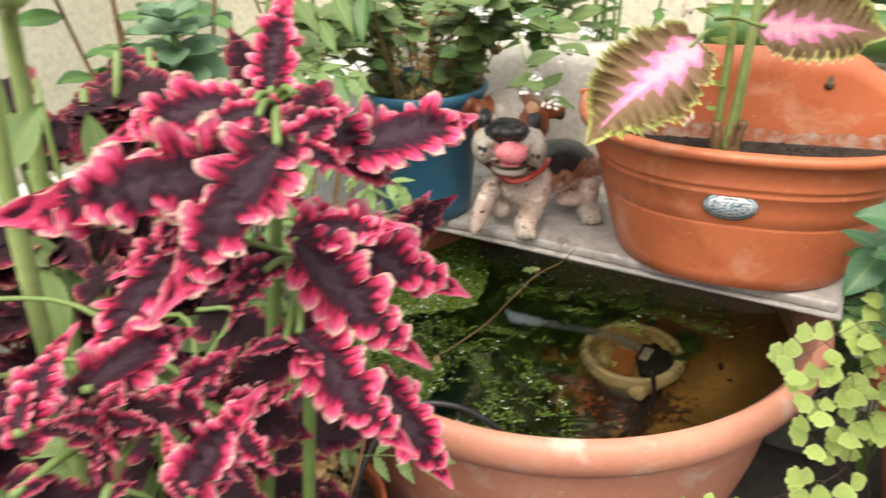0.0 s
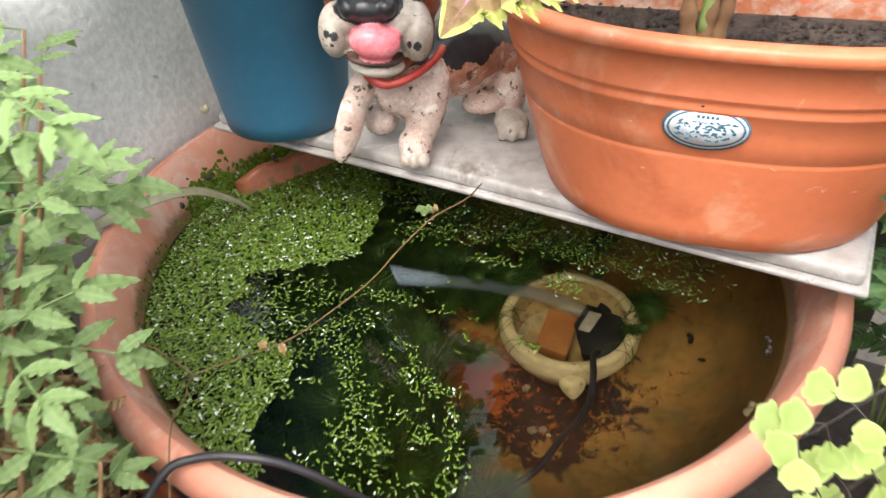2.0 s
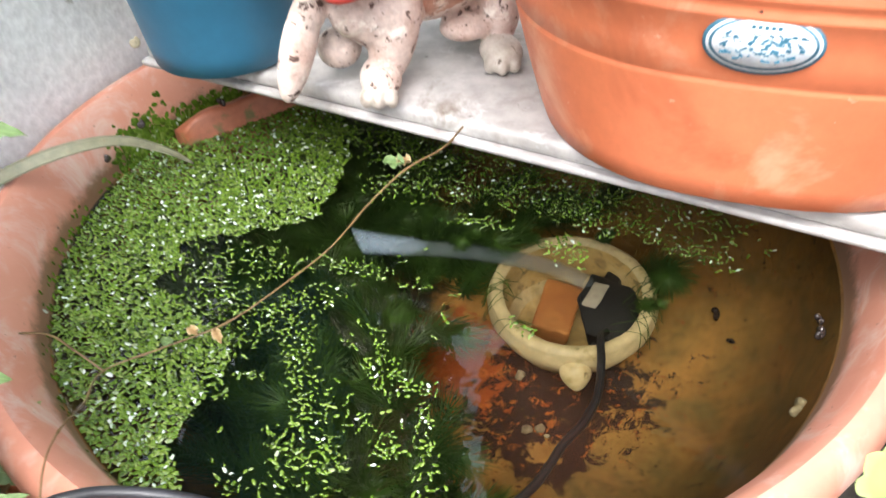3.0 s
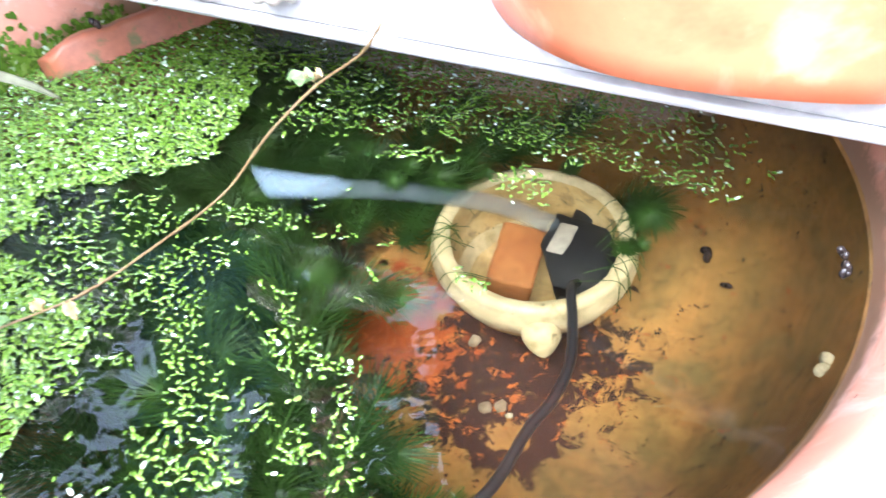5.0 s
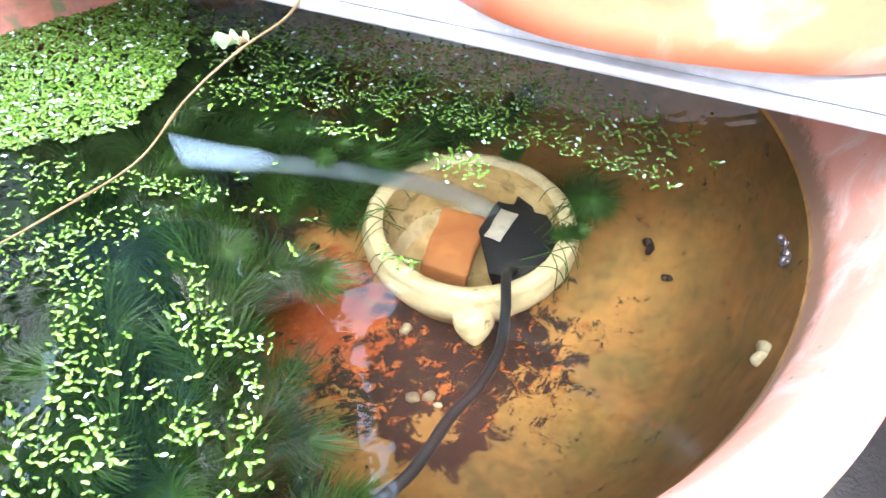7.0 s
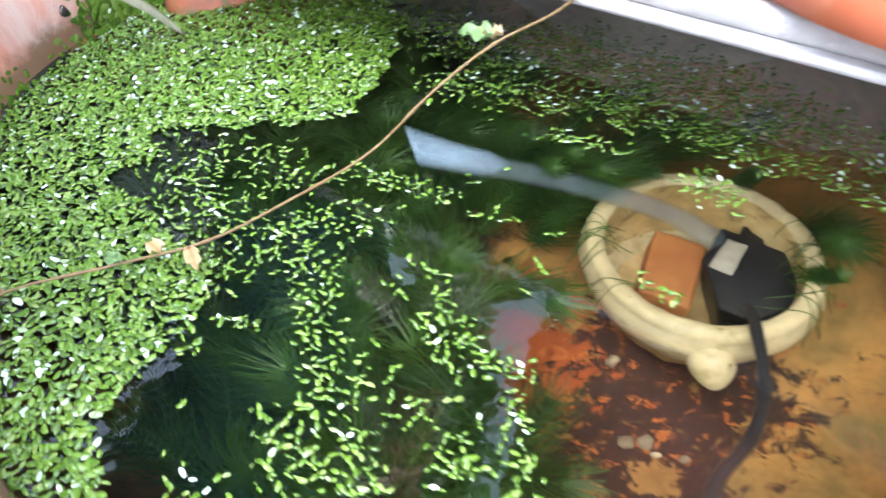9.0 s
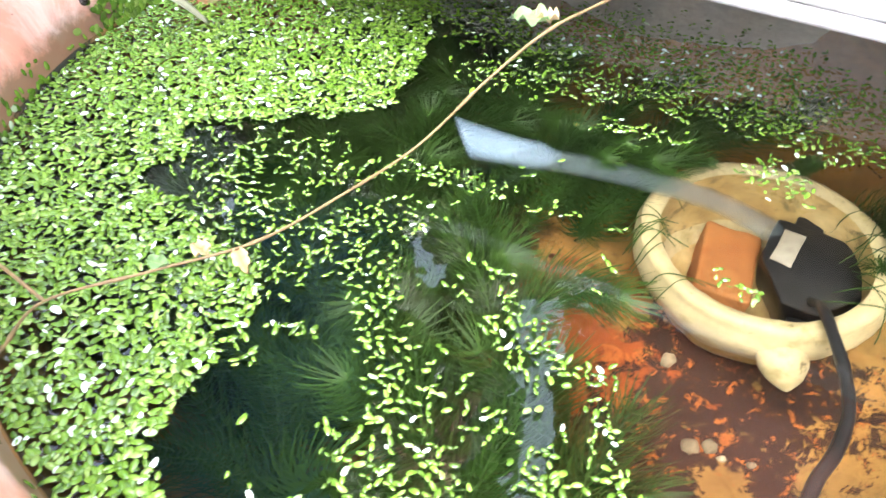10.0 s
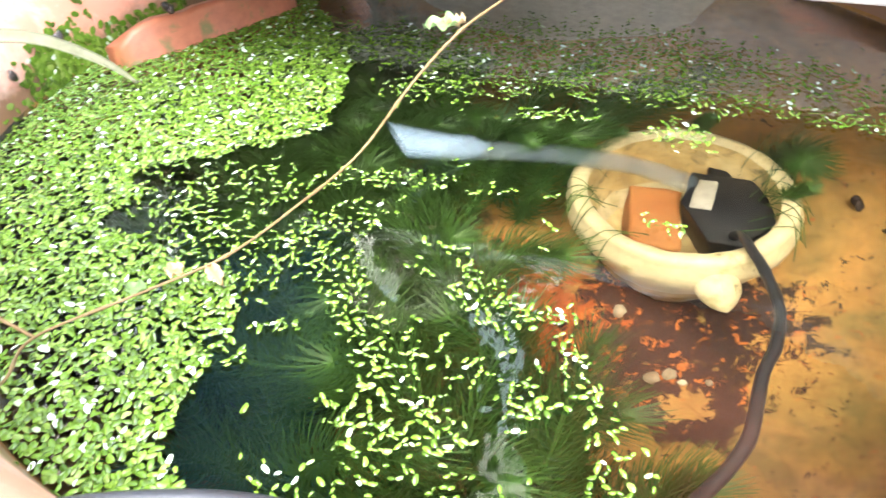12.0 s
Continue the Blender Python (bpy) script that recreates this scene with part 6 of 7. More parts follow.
# ---- blue-flowered plant in the large pot ----
def blue_flower_plant():
    rnd = random.Random(51)
    root = Vector((0.56, 0.56, 0.002))
    t = thing("flowering_plant", tuple(root), "plant with toothed green leaves, pale buds and a blue-violet flower", "plant")
    kinds = [leaf_mesh("leaf", M["leaf_toothed"], 0.30, 13, 0.11, 0.0, 0.16, 0.14 + 0.08 * k, 110, 6, 0.66, 1.0, 100 + k, 0.0, 0.31) for k in range(3)]
    rows_a = [(0.389, 0.513, 0.289, 0.340, 0.528, 0.294), (0.409, 0.541, 0.307, 0.370, 0.542, 0.295), (0.381, 0.548, 0.248, 0.363, 0.576, 0.259), (0.379, 0.537, 0.249, 0.341, 0.514, 0.222), (0.407, 0.491, 0.276, 0.354, 0.516, 0.265), (0.381, 0.509, 0.251, 0.392, 0.465, 0.241), (0.384, 0.462, 0.248, 0.353, 0.452, 0.223), (0.389, 0.515, 0.227, 0.374, 0.495, 0.204), (0.382, 0.435, 0.231, 0.341, 0.393, 0.192), (0.422, 0.539, 0.310, 0.403, 0.562, 0.329), (0.414, 0.455, 0.233, 0.381, 0.442, 0.220), (0.403, 0.474, 0.290, 0.387, 0.458, 0.267)]
    rows_b = [(0.470, 0.50, 0.23, 0.46, 0.44, 0.21), (0.48, 0.60, 0.28, 0.52, 0.57, 0.29), (0.48, 0.55, 0.25, 0.53, 0.50, 0.26), (0.46, 0.62, 0.22, 0.44, 0.66, 0.20), (0.47, 0.62, 0.29, 0.46, 0.67, 0.31)]
    stems = bmesh.new()
    for k, r in enumerate(rows_a + rows_b):
        base, tip = Vector(r[:3]), Vector(r[3:])
        put_leaf("leaf", kinds[k % 3], t, base, tip, (rnd.uniform(-0.3, 0.1), -0.45, 0.85))
        for q in range(1 + k % 2):
            b2 = base + Vector((rnd.uniform(0.01, 0.05), rnd.uniform(0.02, 0.05), rnd.uniform(-0.03, 0.01)))
            w2 = (tip - base).normalized() + Vector((rnd.uniform(-0.6, 0.9), rnd.uniform(-0.3, 0.5), rnd.uniform(-0.3, 0.3)))
            put_leaf("leaf", kinds[(k + q) % 3], t, b2, b2 + w2.normalized() * rnd.uniform(0.024, 0.038), (rnd.uniform(-0.3, 0.3), -0.45, 0.85))
        j = Vector((0.47, 0.56, base.z - 0.03))
        tube_into(stems, smooth_line([j, j.lerp(base, 0.6) + Vector((0, 0, 0.004)), base], 4), 0.0014, 6)
    for e in ((0.47, 0.56, 0.28), (0.44, 0.58, 0.30), (0.49, 0.66, 0.30), (0.42, 0.55, 0.29), (0.42, 0.50, 0.22), (0.50, 0.53, 0.26)):
        b = root + Vector((rnd.uniform(-0.03, 0.03), rnd.uniform(-0.03, 0.03), 0))
        tube_into(stems, smooth_line([b, b.lerp(Vector(e), 0.5) + Vector((0, 0, 0.03)), Vector(e)], 8), 0.0022, 6)
    for i in range(46):
        a = rnd.uniform(0, 6.28)
        c = Vector((0.54 + 0.12 * rnd.uniform(-1, 1), 0.56 + 0.12 * rnd.uniform(-1, 1), rnd.uniform(0.06, 0.30)))
        d = Vector((math.cos(a), math.sin(a), rnd.uniform(-0.3, 0.3))).normalized()
        if c.x + 0.05 * d.x < 0.44:
            continue
        put_leaf("leaf", kinds[i % 3], t, c, c + d * rnd.uniform(0.04, 0.06), (0, -0.3, 0.9))
    part("stem", stems, M["stem_green"], t, "branched green stem")
    for c in ((0.390, 0.514, 0.318), (0.392, 0.492, 0.293), (0.368, 0.457, 0.253), (0.375, 0.457, 0.261)):
        part("bud", blob(c, (0.0058, 0.0058, 0.0095), (rnd.uniform(20, 60), rnd.uniform(-30, 30), 0), 2, 0.15), M["bud"], t, "pale yellow-green flower bud")
    bm = bmesh.new()
    c = Vector((0.429, 0.583, 0.332))
    for k in range(5):
        a = 2 * math.pi * k / 5 + 0.3
        d = Vector((math.cos(a), -0.25, math.sin(a) * 0.7))
        lf = blob(tuple(c + d * 0.011), (0.011, 0.004, 0.009), (0, -math.degrees(a), 0), 2, 0.2, k)
        me = bpy.data.meshes.new("tmp")
        lf.to_mesh(me)
        lf.free()
        bm.from_mesh(me)
        bpy.data.meshes.remove(me)
    part("flower", bm, M["petal_blue"], t, "blue-violet flower")
    return t


blue_flower_plant()


# ---- maidenhair fern ----
def fan_leaf(name, seed):
    rnd = random.Random(seed)
    me = bpy.data.meshes.new(name)
    verts, faces, uvs = [(0, 0.42, 0.03)], [], [(0, 0)]
    n = 40
    cut = rnd.uniform(2.0, 3.2)
    for ring in (0.55, 1.0):
        for i in range(n + 1):
            a = 2 * math.pi * i / n - math.pi / 2
            up = max(0.0, math.sin(a) * 0.5 + 0.5)
            r = ring * (1 - ((0.34 * (1 - abs(math.sin(cut * 1.25 * (a + 0.4 * seed))) ** 0.5) + 0.07 * (1 - abs(math.sin(9 * a)))) * up if ring == 1 else 0))
            x = 0.72 * r * math.cos(a) * (0.30 + 0.70 * up ** 0.7) + rnd.uniform(-0.008, 0.008)
            y = 0.42 + r * (0.5 * math.sin(a) if math.sin(a) > 0 else 0.42 * math.sin(a))
            verts.append((x, y, 0.07 * ring * ring * math.sin(2.2 * a + seed)))
            uvs.append((ring, ring))
    for i in range(n):
        faces.append((0, 1 + i + 1, 1 + i))
        faces.append((1 + i, 2 + i, 2 + i + n + 1, 1 + i + n + 1))
    me.from_pydata(verts, [], faces)
    layer = me.uv_layers.new(name="UVMap")
    for lp in me.loops:
        layer.data[lp.index].uv = uvs[lp.vertex_index]
    me.materials.append(M["leaf_lime"])
    me.shade_smooth()
    return me


def maidenhair_fern():
    rnd = random.Random(61)
    root = Vector((0.42, 0.42, -0.17))
    t = thing("maidenhair_fern", tuple(root), "maidenhair fern with lime green fan-shaped leaflets on wiry stalks", "fern")
    kinds = [fan_leaf("leaflet", k) for k in range(4)]
    stalks = bmesh.new()
    # each frond: its way from base to tip; leaflets sit alternately along the outer part
    fronds = [((0.41, 0.49, 0.10), (0.370, 0.500, 0.200), (0.290, 0.478, 0.180)), ((0.41, 0.48, 0.08), (0.375, 0.487, 0.165), (0.303, 0.462, 0.152)),
              ((0.41, 0.46, 0.02), (0.370, 0.472, 0.120), (0.306, 0.460, 0.116)), ((0.41, 0.48, 0.10), (0.365, 0.480, 0.160), (0.352, 0.464, 0.095)),
              ((0.42, 0.46, 0.05), (0.405, 0.470, 0.150), (0.385, 0.455, 0.115)), ((0.41, 0.49, 0.12), (0.395, 0.503, 0.195), (0.352, 0.489, 0.190)),
              ((0.330, 0.462, 0.020), (0.282, 0.476, 0.012), (0.232, 0.478, -0.008)), ((0.360, 0.458, 0.093), (0.342, 0.454, 0.075), (0.315, 0.451, 0.055))]
    for k, (a, m, e) in enumerate(fronds):
        line = smooth_line([tuple(root), a, m, e], 12)
        tube_into(stalks, line, lambda s: 0.0008 - 0.0005 * s, 5)
        for q in range(18, len(line), 2):
            for side in (-1, 1):
                if rnd.random() < 0.24:
                    continue
                c = line[q]
                d = (line[min(q + 1, len(line) - 1)] - line[q - 1]).normalized()
                gap = rnd.uniform(0.003, 0.012)
                sd = d.cross(Vector((0, -0.5, 0.85))).normalized() * side
                b = c + sd * gap + d * rnd.uniform(-0.004, 0.005) + Vector((0, rnd.uniform(-0.006, 0.006), rnd.uniform(-0.006, 0.004)))
                tip = b + (sd * 0.8 + d * 0.55 + Vector((0, 0, rnd.uniform(-0.35, 0.15)))).normalized() * rnd.uniform(0.0135, 0.0205)
                put_leaf("leaflet", kinds[rnd.randrange(4)], t, b, tip, (rnd.uniform(-0.3, 0.3), -0.6 + rnd.uniform(-0.2, 0.2), 0.75))
                tube_into(stalks, [c, b], 0.0004, 4, False)
        d = (line[-1] - line[-3]).normalized()
        put_leaf("leaflet", kinds[0], t, line[-1], line[-1] + d * 0.018, (0, -0.6, 0.75))
    part("stalk", stalks, M["stem_black"], t, "branched wiry black stalk")
    return t


maidenhair_fern()


def side_fern():
    rnd = random.Random(66)
    root = Vector((0.565, 0.725, -0.03))
    t = thing("fern", tuple(root), "dark green feathery fern between the shelf and the pot", "fern")
    kinds = [compound_leaf("frond", M["leaf_green"], 6, 120 + k, 0.3) for k in range(2)]
    for k in range(22):
        a = rnd.uniform(0, 6.28)
        c = root + Vector((rnd.uniform(-0.045, 0.03), rnd.uniform(-0.04, 0.04), rnd.uniform(0.0, 0.14)))
        d = Vector((math.cos(a) - 0.3, math.sin(a) - 0.2, rnd.uniform(0.0, 0.7))).normalized()
        put_leaf("frond", kinds[k % 2], t, c, c + d * rnd.uniform(0.04, 0.065), (0, -0.5, 0.8))
    bm = bmesh.new()
    for k in range(6):
        tube_into(bm, smooth_line([tuple(root + Vector((0, 0, -0.2))), tuple(root + Vector((0.01 * k - 0.03, 0, 0))), tuple(root + Vector((rnd.uniform(-0.06, 0.04), rnd.uniform(-0.05, 0.05), 0.14)))], 6), 0.0018, 6)
    part("stalk", bm, M["stem_green"], t)
    return t


side_fern()


# ---- plants behind, towards the far wall ----
def backdrop_plant(name, root, height, spread, n, size, material, stem_mat, label, seed, width=0.2, lobes=0, stems=8, drop=0.0):
    rnd = random.Random(seed)
    t = thing(name, root, label, "plant")
    lf = [leaf_mesh("leaf", material, width, lobes, 0.15 if lobes else 0, 0.01, 0.2, 0.2, 14, 2, 0.85, 1, seed + k) for k in range(2)]
    pieces = []
    for k in range(stems):
        a = rnd.uniform(0, 6.28)
        e = Vector(root) + Vector((spread * math.cos(a) * rnd.random(), spread * math.sin(a) * rnd.random(), height * rnd.uniform(0.7, 1.0)))
        line = smooth_line([root, tuple(Vector(root).lerp(e, 0.5) + Vector((rnd.uniform(-0.03, 0.03), rnd.uniform(-0.03, 0.03), 0))), tuple(e)], 12)
        sb = bmesh.new()
        tube_into(sb, line, lambda s: 0.004 - 0.002 * s, 6)
        part("stem", sb, stem_mat, t)
        for i in range(n // stems):
            q = rnd.randrange(4, len(line))
            b = rnd.uniform(0, 6.28)
            d = Vector((math.cos(b), math.sin(b), rnd.uniform(-0.3, 0.5) - drop)).normalized()
            pieces.append((lf[i % 2], leaf_frame(line[q], line[q] + d * size * rnd.uniform(0.6, 1.2), (rnd.uniform(-0.4, 0.4), -0.4, 0.9))))
    join_leaves("leaves", pieces, t)
    return t


backdrop_plant("shrub", (-0.30, 0.80, FLOOR), 0.80, 0.20, 260, 0.05, M["leaf_green"], M["stem_brown"], "leafy green shrub growing by the white wall", 201, 0.24)
backdrop_plant("shrub", (-0.36, 0.42, FLOOR), 0.72, 0.16, 150, 0.07, M["leaf_soft"], M["stem_brown"], "soft green shrub with long narrow leaves", 202, 0.14)
backdrop_plant("shrub", (-0.16, 1.20, FLOOR), 0.95, 0.22, 340, 0.045, M["leaf_soft"], M["stem_brown"], "dense green shrub behind the low wall", 203, 0.26)
backdrop_plant("shrub", (0.30, 1.28, FLOOR), 1.05, 0.30, 300, 0.05, M["leaf_green"], M["stem_green"], "green shrub rising behind the bamboo poles", 204, 0.2)
backdrop_plant("shrub", (0.78, 0.95, FLOOR), 0.80, 0.22, 240, 0.05, M["leaf_soft"], M["stem_green"], "feathery green plant by the back wall", 205, 0.12, 5)
def dark_coleus():
    rnd = random.Random(206)
    root = Vector((-0.36, 0.52, FLOOR))
    t = thing("coleus_plant", tuple(root), "coleus with nearly black purple ruffled leaves behind the red one", "plant")
    kinds = [lobed_leaf("leaf", M["coleus_dark"], 60 + k, 0.33, 6, 0.25) for k in range(3)]
    for k in range(12):
        e = Vector((-0.265 + rnd.uniform(-0.06, 0.07), 0.52 + rnd.uniform(-0.06, 0.09), 0.445 + rnd.uniform(-0.16, 0.04)))
        if k > 8:
            e = Vector((-0.255 - 0.012 * (k - 9), 0.400 + 0.02 * (k - 9), 0.40 - 0.035 * (k - 9)))
        line = smooth_line([root, root.lerp(e, 0.5) + Vector((rnd.uniform(-0.02, 0.02), 0, 0)), e], 10)
        sb = bmesh.new()
        tube_into(sb, line, lambda s: 0.005 - 0.002 * s, 7)
        part("stem", sb, M["stem_green"], t)
        for q in range(10, len(line), 3):
            for j in range(4):
                a = rnd.uniform(0, 6.28)
                d = Vector((math.cos(a), math.sin(a) - 0.3, rnd.uniform(-0.4, 0.4))).normalized()
                put_leaf("leaf", kinds[j % 3], t, line[q], line[q] + d * rnd.uniform(0.055, 0.095), (rnd.uniform(-0.3, 0.3), -0.6, 0.8))
    return t


dark_coleus()


def pale_plant():
    rnd = random.Random(208)
    root = Vector((-0.31, 0.40, FLOOR))
    t = thing("leafy_plant", tuple(root), "plant with broad pale green leaves behind the red coleus", "plant")
    kinds = [leaf_mesh("leaf", M["leaf_soft"], 0.24, 0, 0, 0, 0.25, 0.15 + 0.1 * k, 16, 3, 0.85, 1, 210 + k) for k in range(2)]
    for k in range(4):
        e = Vector((-0.25 + rnd.uniform(-0.05, 0.06), 0.50 + rnd.uniform(-0.07, 0.06), 0.32 + 0.042 * k))
        line = smooth_line([root, root.lerp(e, 0.5) + Vector((rnd.uniform(-0.02, 0.02), 0, 0)), e], 10)
        sb = bmesh.new()
        tube_into(sb, line, lambda s: 0.0030 - 0.0012 * s, 7)
        part("stem", sb, M["stem_green"], t)
        for q in range(11, len(line), 2):
            a = rnd.uniform(0, 6.28)
            d = Vector((math.cos(a), math.sin(a) * 0.7 - 0.2, rnd.uniform(-0.9, 0.5))).normalized()
            put_leaf("leaf", kinds[q % 2], t, line[q], line[q] + d * rnd.uniform(0.05, 0.085), (rnd.uniform(-0.4, 0.4), -0.8, 0.5))
    rows = [((-0.258, 0.365, 0.37), (-0.226, 0.363, 0.353)),
            ((-0.246, 0.364, 0.353), (-0.232, 0.333, 0.311)),
            ((-0.241, 0.4, 0.37), (-0.251, 0.396, 0.402)),
            ((-0.237, 0.349, 0.42), (-0.218, 0.36, 0.454)),
            ((-0.231, 0.446, 0.382), (-0.236, 0.446, 0.422))]
    for k, (b, e) in enumerate(rows):
        put_leaf("leaf", kinds[k % 2], t, b, e, (0.1, -0.85, 0.4))
    for m, e in (((-0.218, 0.316, 0.433), (-0.213, 0.374, 0.512)), ((-0.245, 0.393, 0.418), (-0.206, 0.343, 0.513))):
        sb = bmesh.new()
        tube_into(sb, smooth_line([tuple(root), m, e], 12), lambda s: 0.0058 - 0.0014 * s, 8)
        part("stem", sb, M["stem_pale"], t, "thick pale green stem")
    return t


pale_plant()


def rosette_plant():
    """Whorls of broad blue-green leaves on a stalk."""
    rnd = random.Random(209)
    top = Vector((-0.249, 0.674, 0.425))
    root = Vector((-0.262, 0.690, FLOOR))
    t = thing("rosette_plant", tuple(root), "plant with whorls of broad blue-green leaves on one stalk", "plant")
    sb = bmesh.new()
    tube_into(sb, smooth_line([tuple(root), (-0.250, 0.685, 0.15), tuple(top)], 10), lambda s: 0.0060 - 0.002 * s, 8)
    part("stem", sb, M["stem_green"], t)
    kinds = [leaf_mesh("leaf", M["leaf_blue"], 0.30, 0, 0, 0, 0.35, 0.10 + 0.12 * k, 16, 4, 0.7, 0.6, 240 + k, 0.0, 0.60) for k in range(2)]
    for ring in range(4):
        for k in range(7):
            a = 2 * math.pi * (k + 0.5 * ring) / 7 + rnd.uniform(-0.2, 0.2)
            d = Vector((math.cos(a), math.sin(a), -0.25 + 0.30 * ring)).normalized()
            c = top + Vector((0, 0, 0.012 * ring - 0.024))
            put_leaf("leaf", kinds[k % 2], t, c, c + d * (0.058 - 0.008 * ring), (0, -0.3, 1))
    return t


rosette_plant()


def trailing_plant():
    rnd = random.Random(212)
    root = Vector((-0.26, 0.80, FLOOR))
    t = thing("trailing_plant", tuple(root), "plant with long hanging pale green leaves beside the blue pot", "plant")
    kinds = [leaf_mesh("leaf", M["leaf_soft"] if k else M["leaf_green"], 0.165, 0, 0, 0, 0.5, 0.10 + 0.1 * k, 18, 3, 0.85, 1, 220 + k) for k in range(3)]
    rows = [(-0.177, 0.788, 0.437, -0.152, 0.750, 0.379), (-0.160, 0.792, 0.438, -0.128, 0.762, 0.409), (-0.114, 0.800, 0.439, -0.093, 0.767, 0.407), (-0.081, 0.805, 0.441, -0.085, 0.765, 0.393), (-0.132, 0.793, 0.415, -0.113, 0.760, 0.388), (-0.152, 0.782, 0.380, -0.130, 0.749, 0.358), (-0.115, 0.785, 0.365, -0.100, 0.746, 0.329), (-0.091, 0.787, 0.358, -0.091, 0.749, 0.336), (-0.185, 0.780, 0.406, -0.169, 0.748, 0.384)]
    top = Vector((-0.17, 0.80, 0.50))
    sb = bmesh.new()
    tube_into(sb, smooth_line([root, (-0.23, 0.80, 0.15), (-0.20, 0.80, 0.36), tuple(top)], 10), lambda s: 0.005 - 0.002 * s, 7)
    for k, r in enumerate(rows):
        base, tip = Vector(r[:3]), Vector(r[3:])
        put_leaf("leaf", kinds[k % 3], t, base, tip, (rnd.uniform(-0.5, 0.5), -0.85, 0.35))
        j = top if base.z > 0.38 else Vector((-0.20, 0.80, 0.36))
        tube_into(sb, smooth_line([j, j.lerp(base, 0.5) + Vector((0, 0, 0.012)), base], 5), 0.0013, 6)
    part("stem", sb, M["stem_green"], t)
    return t


trailing_plant()


def cane_plant():
    """Dark jointed canes with finely cut leaves behind the planter."""
    rnd = random.Random(214)
    root = Vector((0.61, 0.90, FLOOR))
    t = thing("cane_plant", tuple(root), "plant with dark jointed canes and finely cut leaves", "plant")
    for foot, head in (((0.61, 0.90, FLOOR), (0.600, 0.905, 0.62)), ((0.72, 0.86, FLOOR + 0.4), (0.53, 0.92, 0.50)), ((0.70, 0.95, FLOOR), (0.72, 0.94, 0.60))):
        a, b = Vector(foot), Vector(head)
        line = [a.lerp(b, i / 60) for i in range(61)]
        sb = bmesh.new()
        tube_into(sb, line, lambda s: 0.0052 * (1 + 0.22 * math.exp(-((s * 12 % 1 - 0.5) / 0.06) ** 2)), 10)
        part("cane", sb, M["cane"], t)
    kinds = [compound_leaf("leaf", M["leaf_green"], 4, 230 + k, 0.15) for k in range(2)]
    for k, (b, e) in enumerate((((0.64, 0.83, 0.36), (0.56, 0.80, 0.365)), ((0.66, 0.84, 0.33), (0.58, 0.81, 0.31)), ((0.66, 0.86, 0.45), (0.60, 0.84, 0.40)), ((0.70, 0.86, 0.40), (0.64, 0.82, 0.41)),
                                ((0.64, 0.88, 0.52), (0.58, 0.86, 0.48)), ((0.72, 0.90, 0.47), (0.66, 0.87, 0.50)))):
        put_leaf("leaf", kinds[k % 2], t, b, e, (rnd.uniform(-0.3, 0.3), -0.8, 0.5))
    return t


cane_plant()


# ---- floating duckweed ----
def duckweed_material():
    m, n, l, b = node_material("duckweed")
    g = n.new("ShaderNodeNewGeometry")
    # greens differ by frond; the whitish top stops paint sky glints on a few
    r = ramp(n, [(0.0, (0.034, 0.060, 0.007)), (0.40, (0.064, 0.118, 0.010)), (0.80, (0.098, 0.160, 0.017)), (0.94, (0.140, 0.188, 0.042)), (0.975, (0.34, 0.40, 0.29)), (1.0, (0.48, 0.52, 0.44))])
    l.new(g.outputs["Random Per Island"], r.inputs["Fac"])
    l.new(r.outputs["Color"], b.inputs["Base Color"])
    b.inputs["Roughness"].default_value = 0.16
    b.inputs["Specular IOR Level"].default_value = 0.34
    nz = noise_node(n, l, 300, 3)
    bump(n, l, b, nz.outputs["Fac"], 0.2, 0.0008)
    return m


M["duckweed"] = duckweed_material()


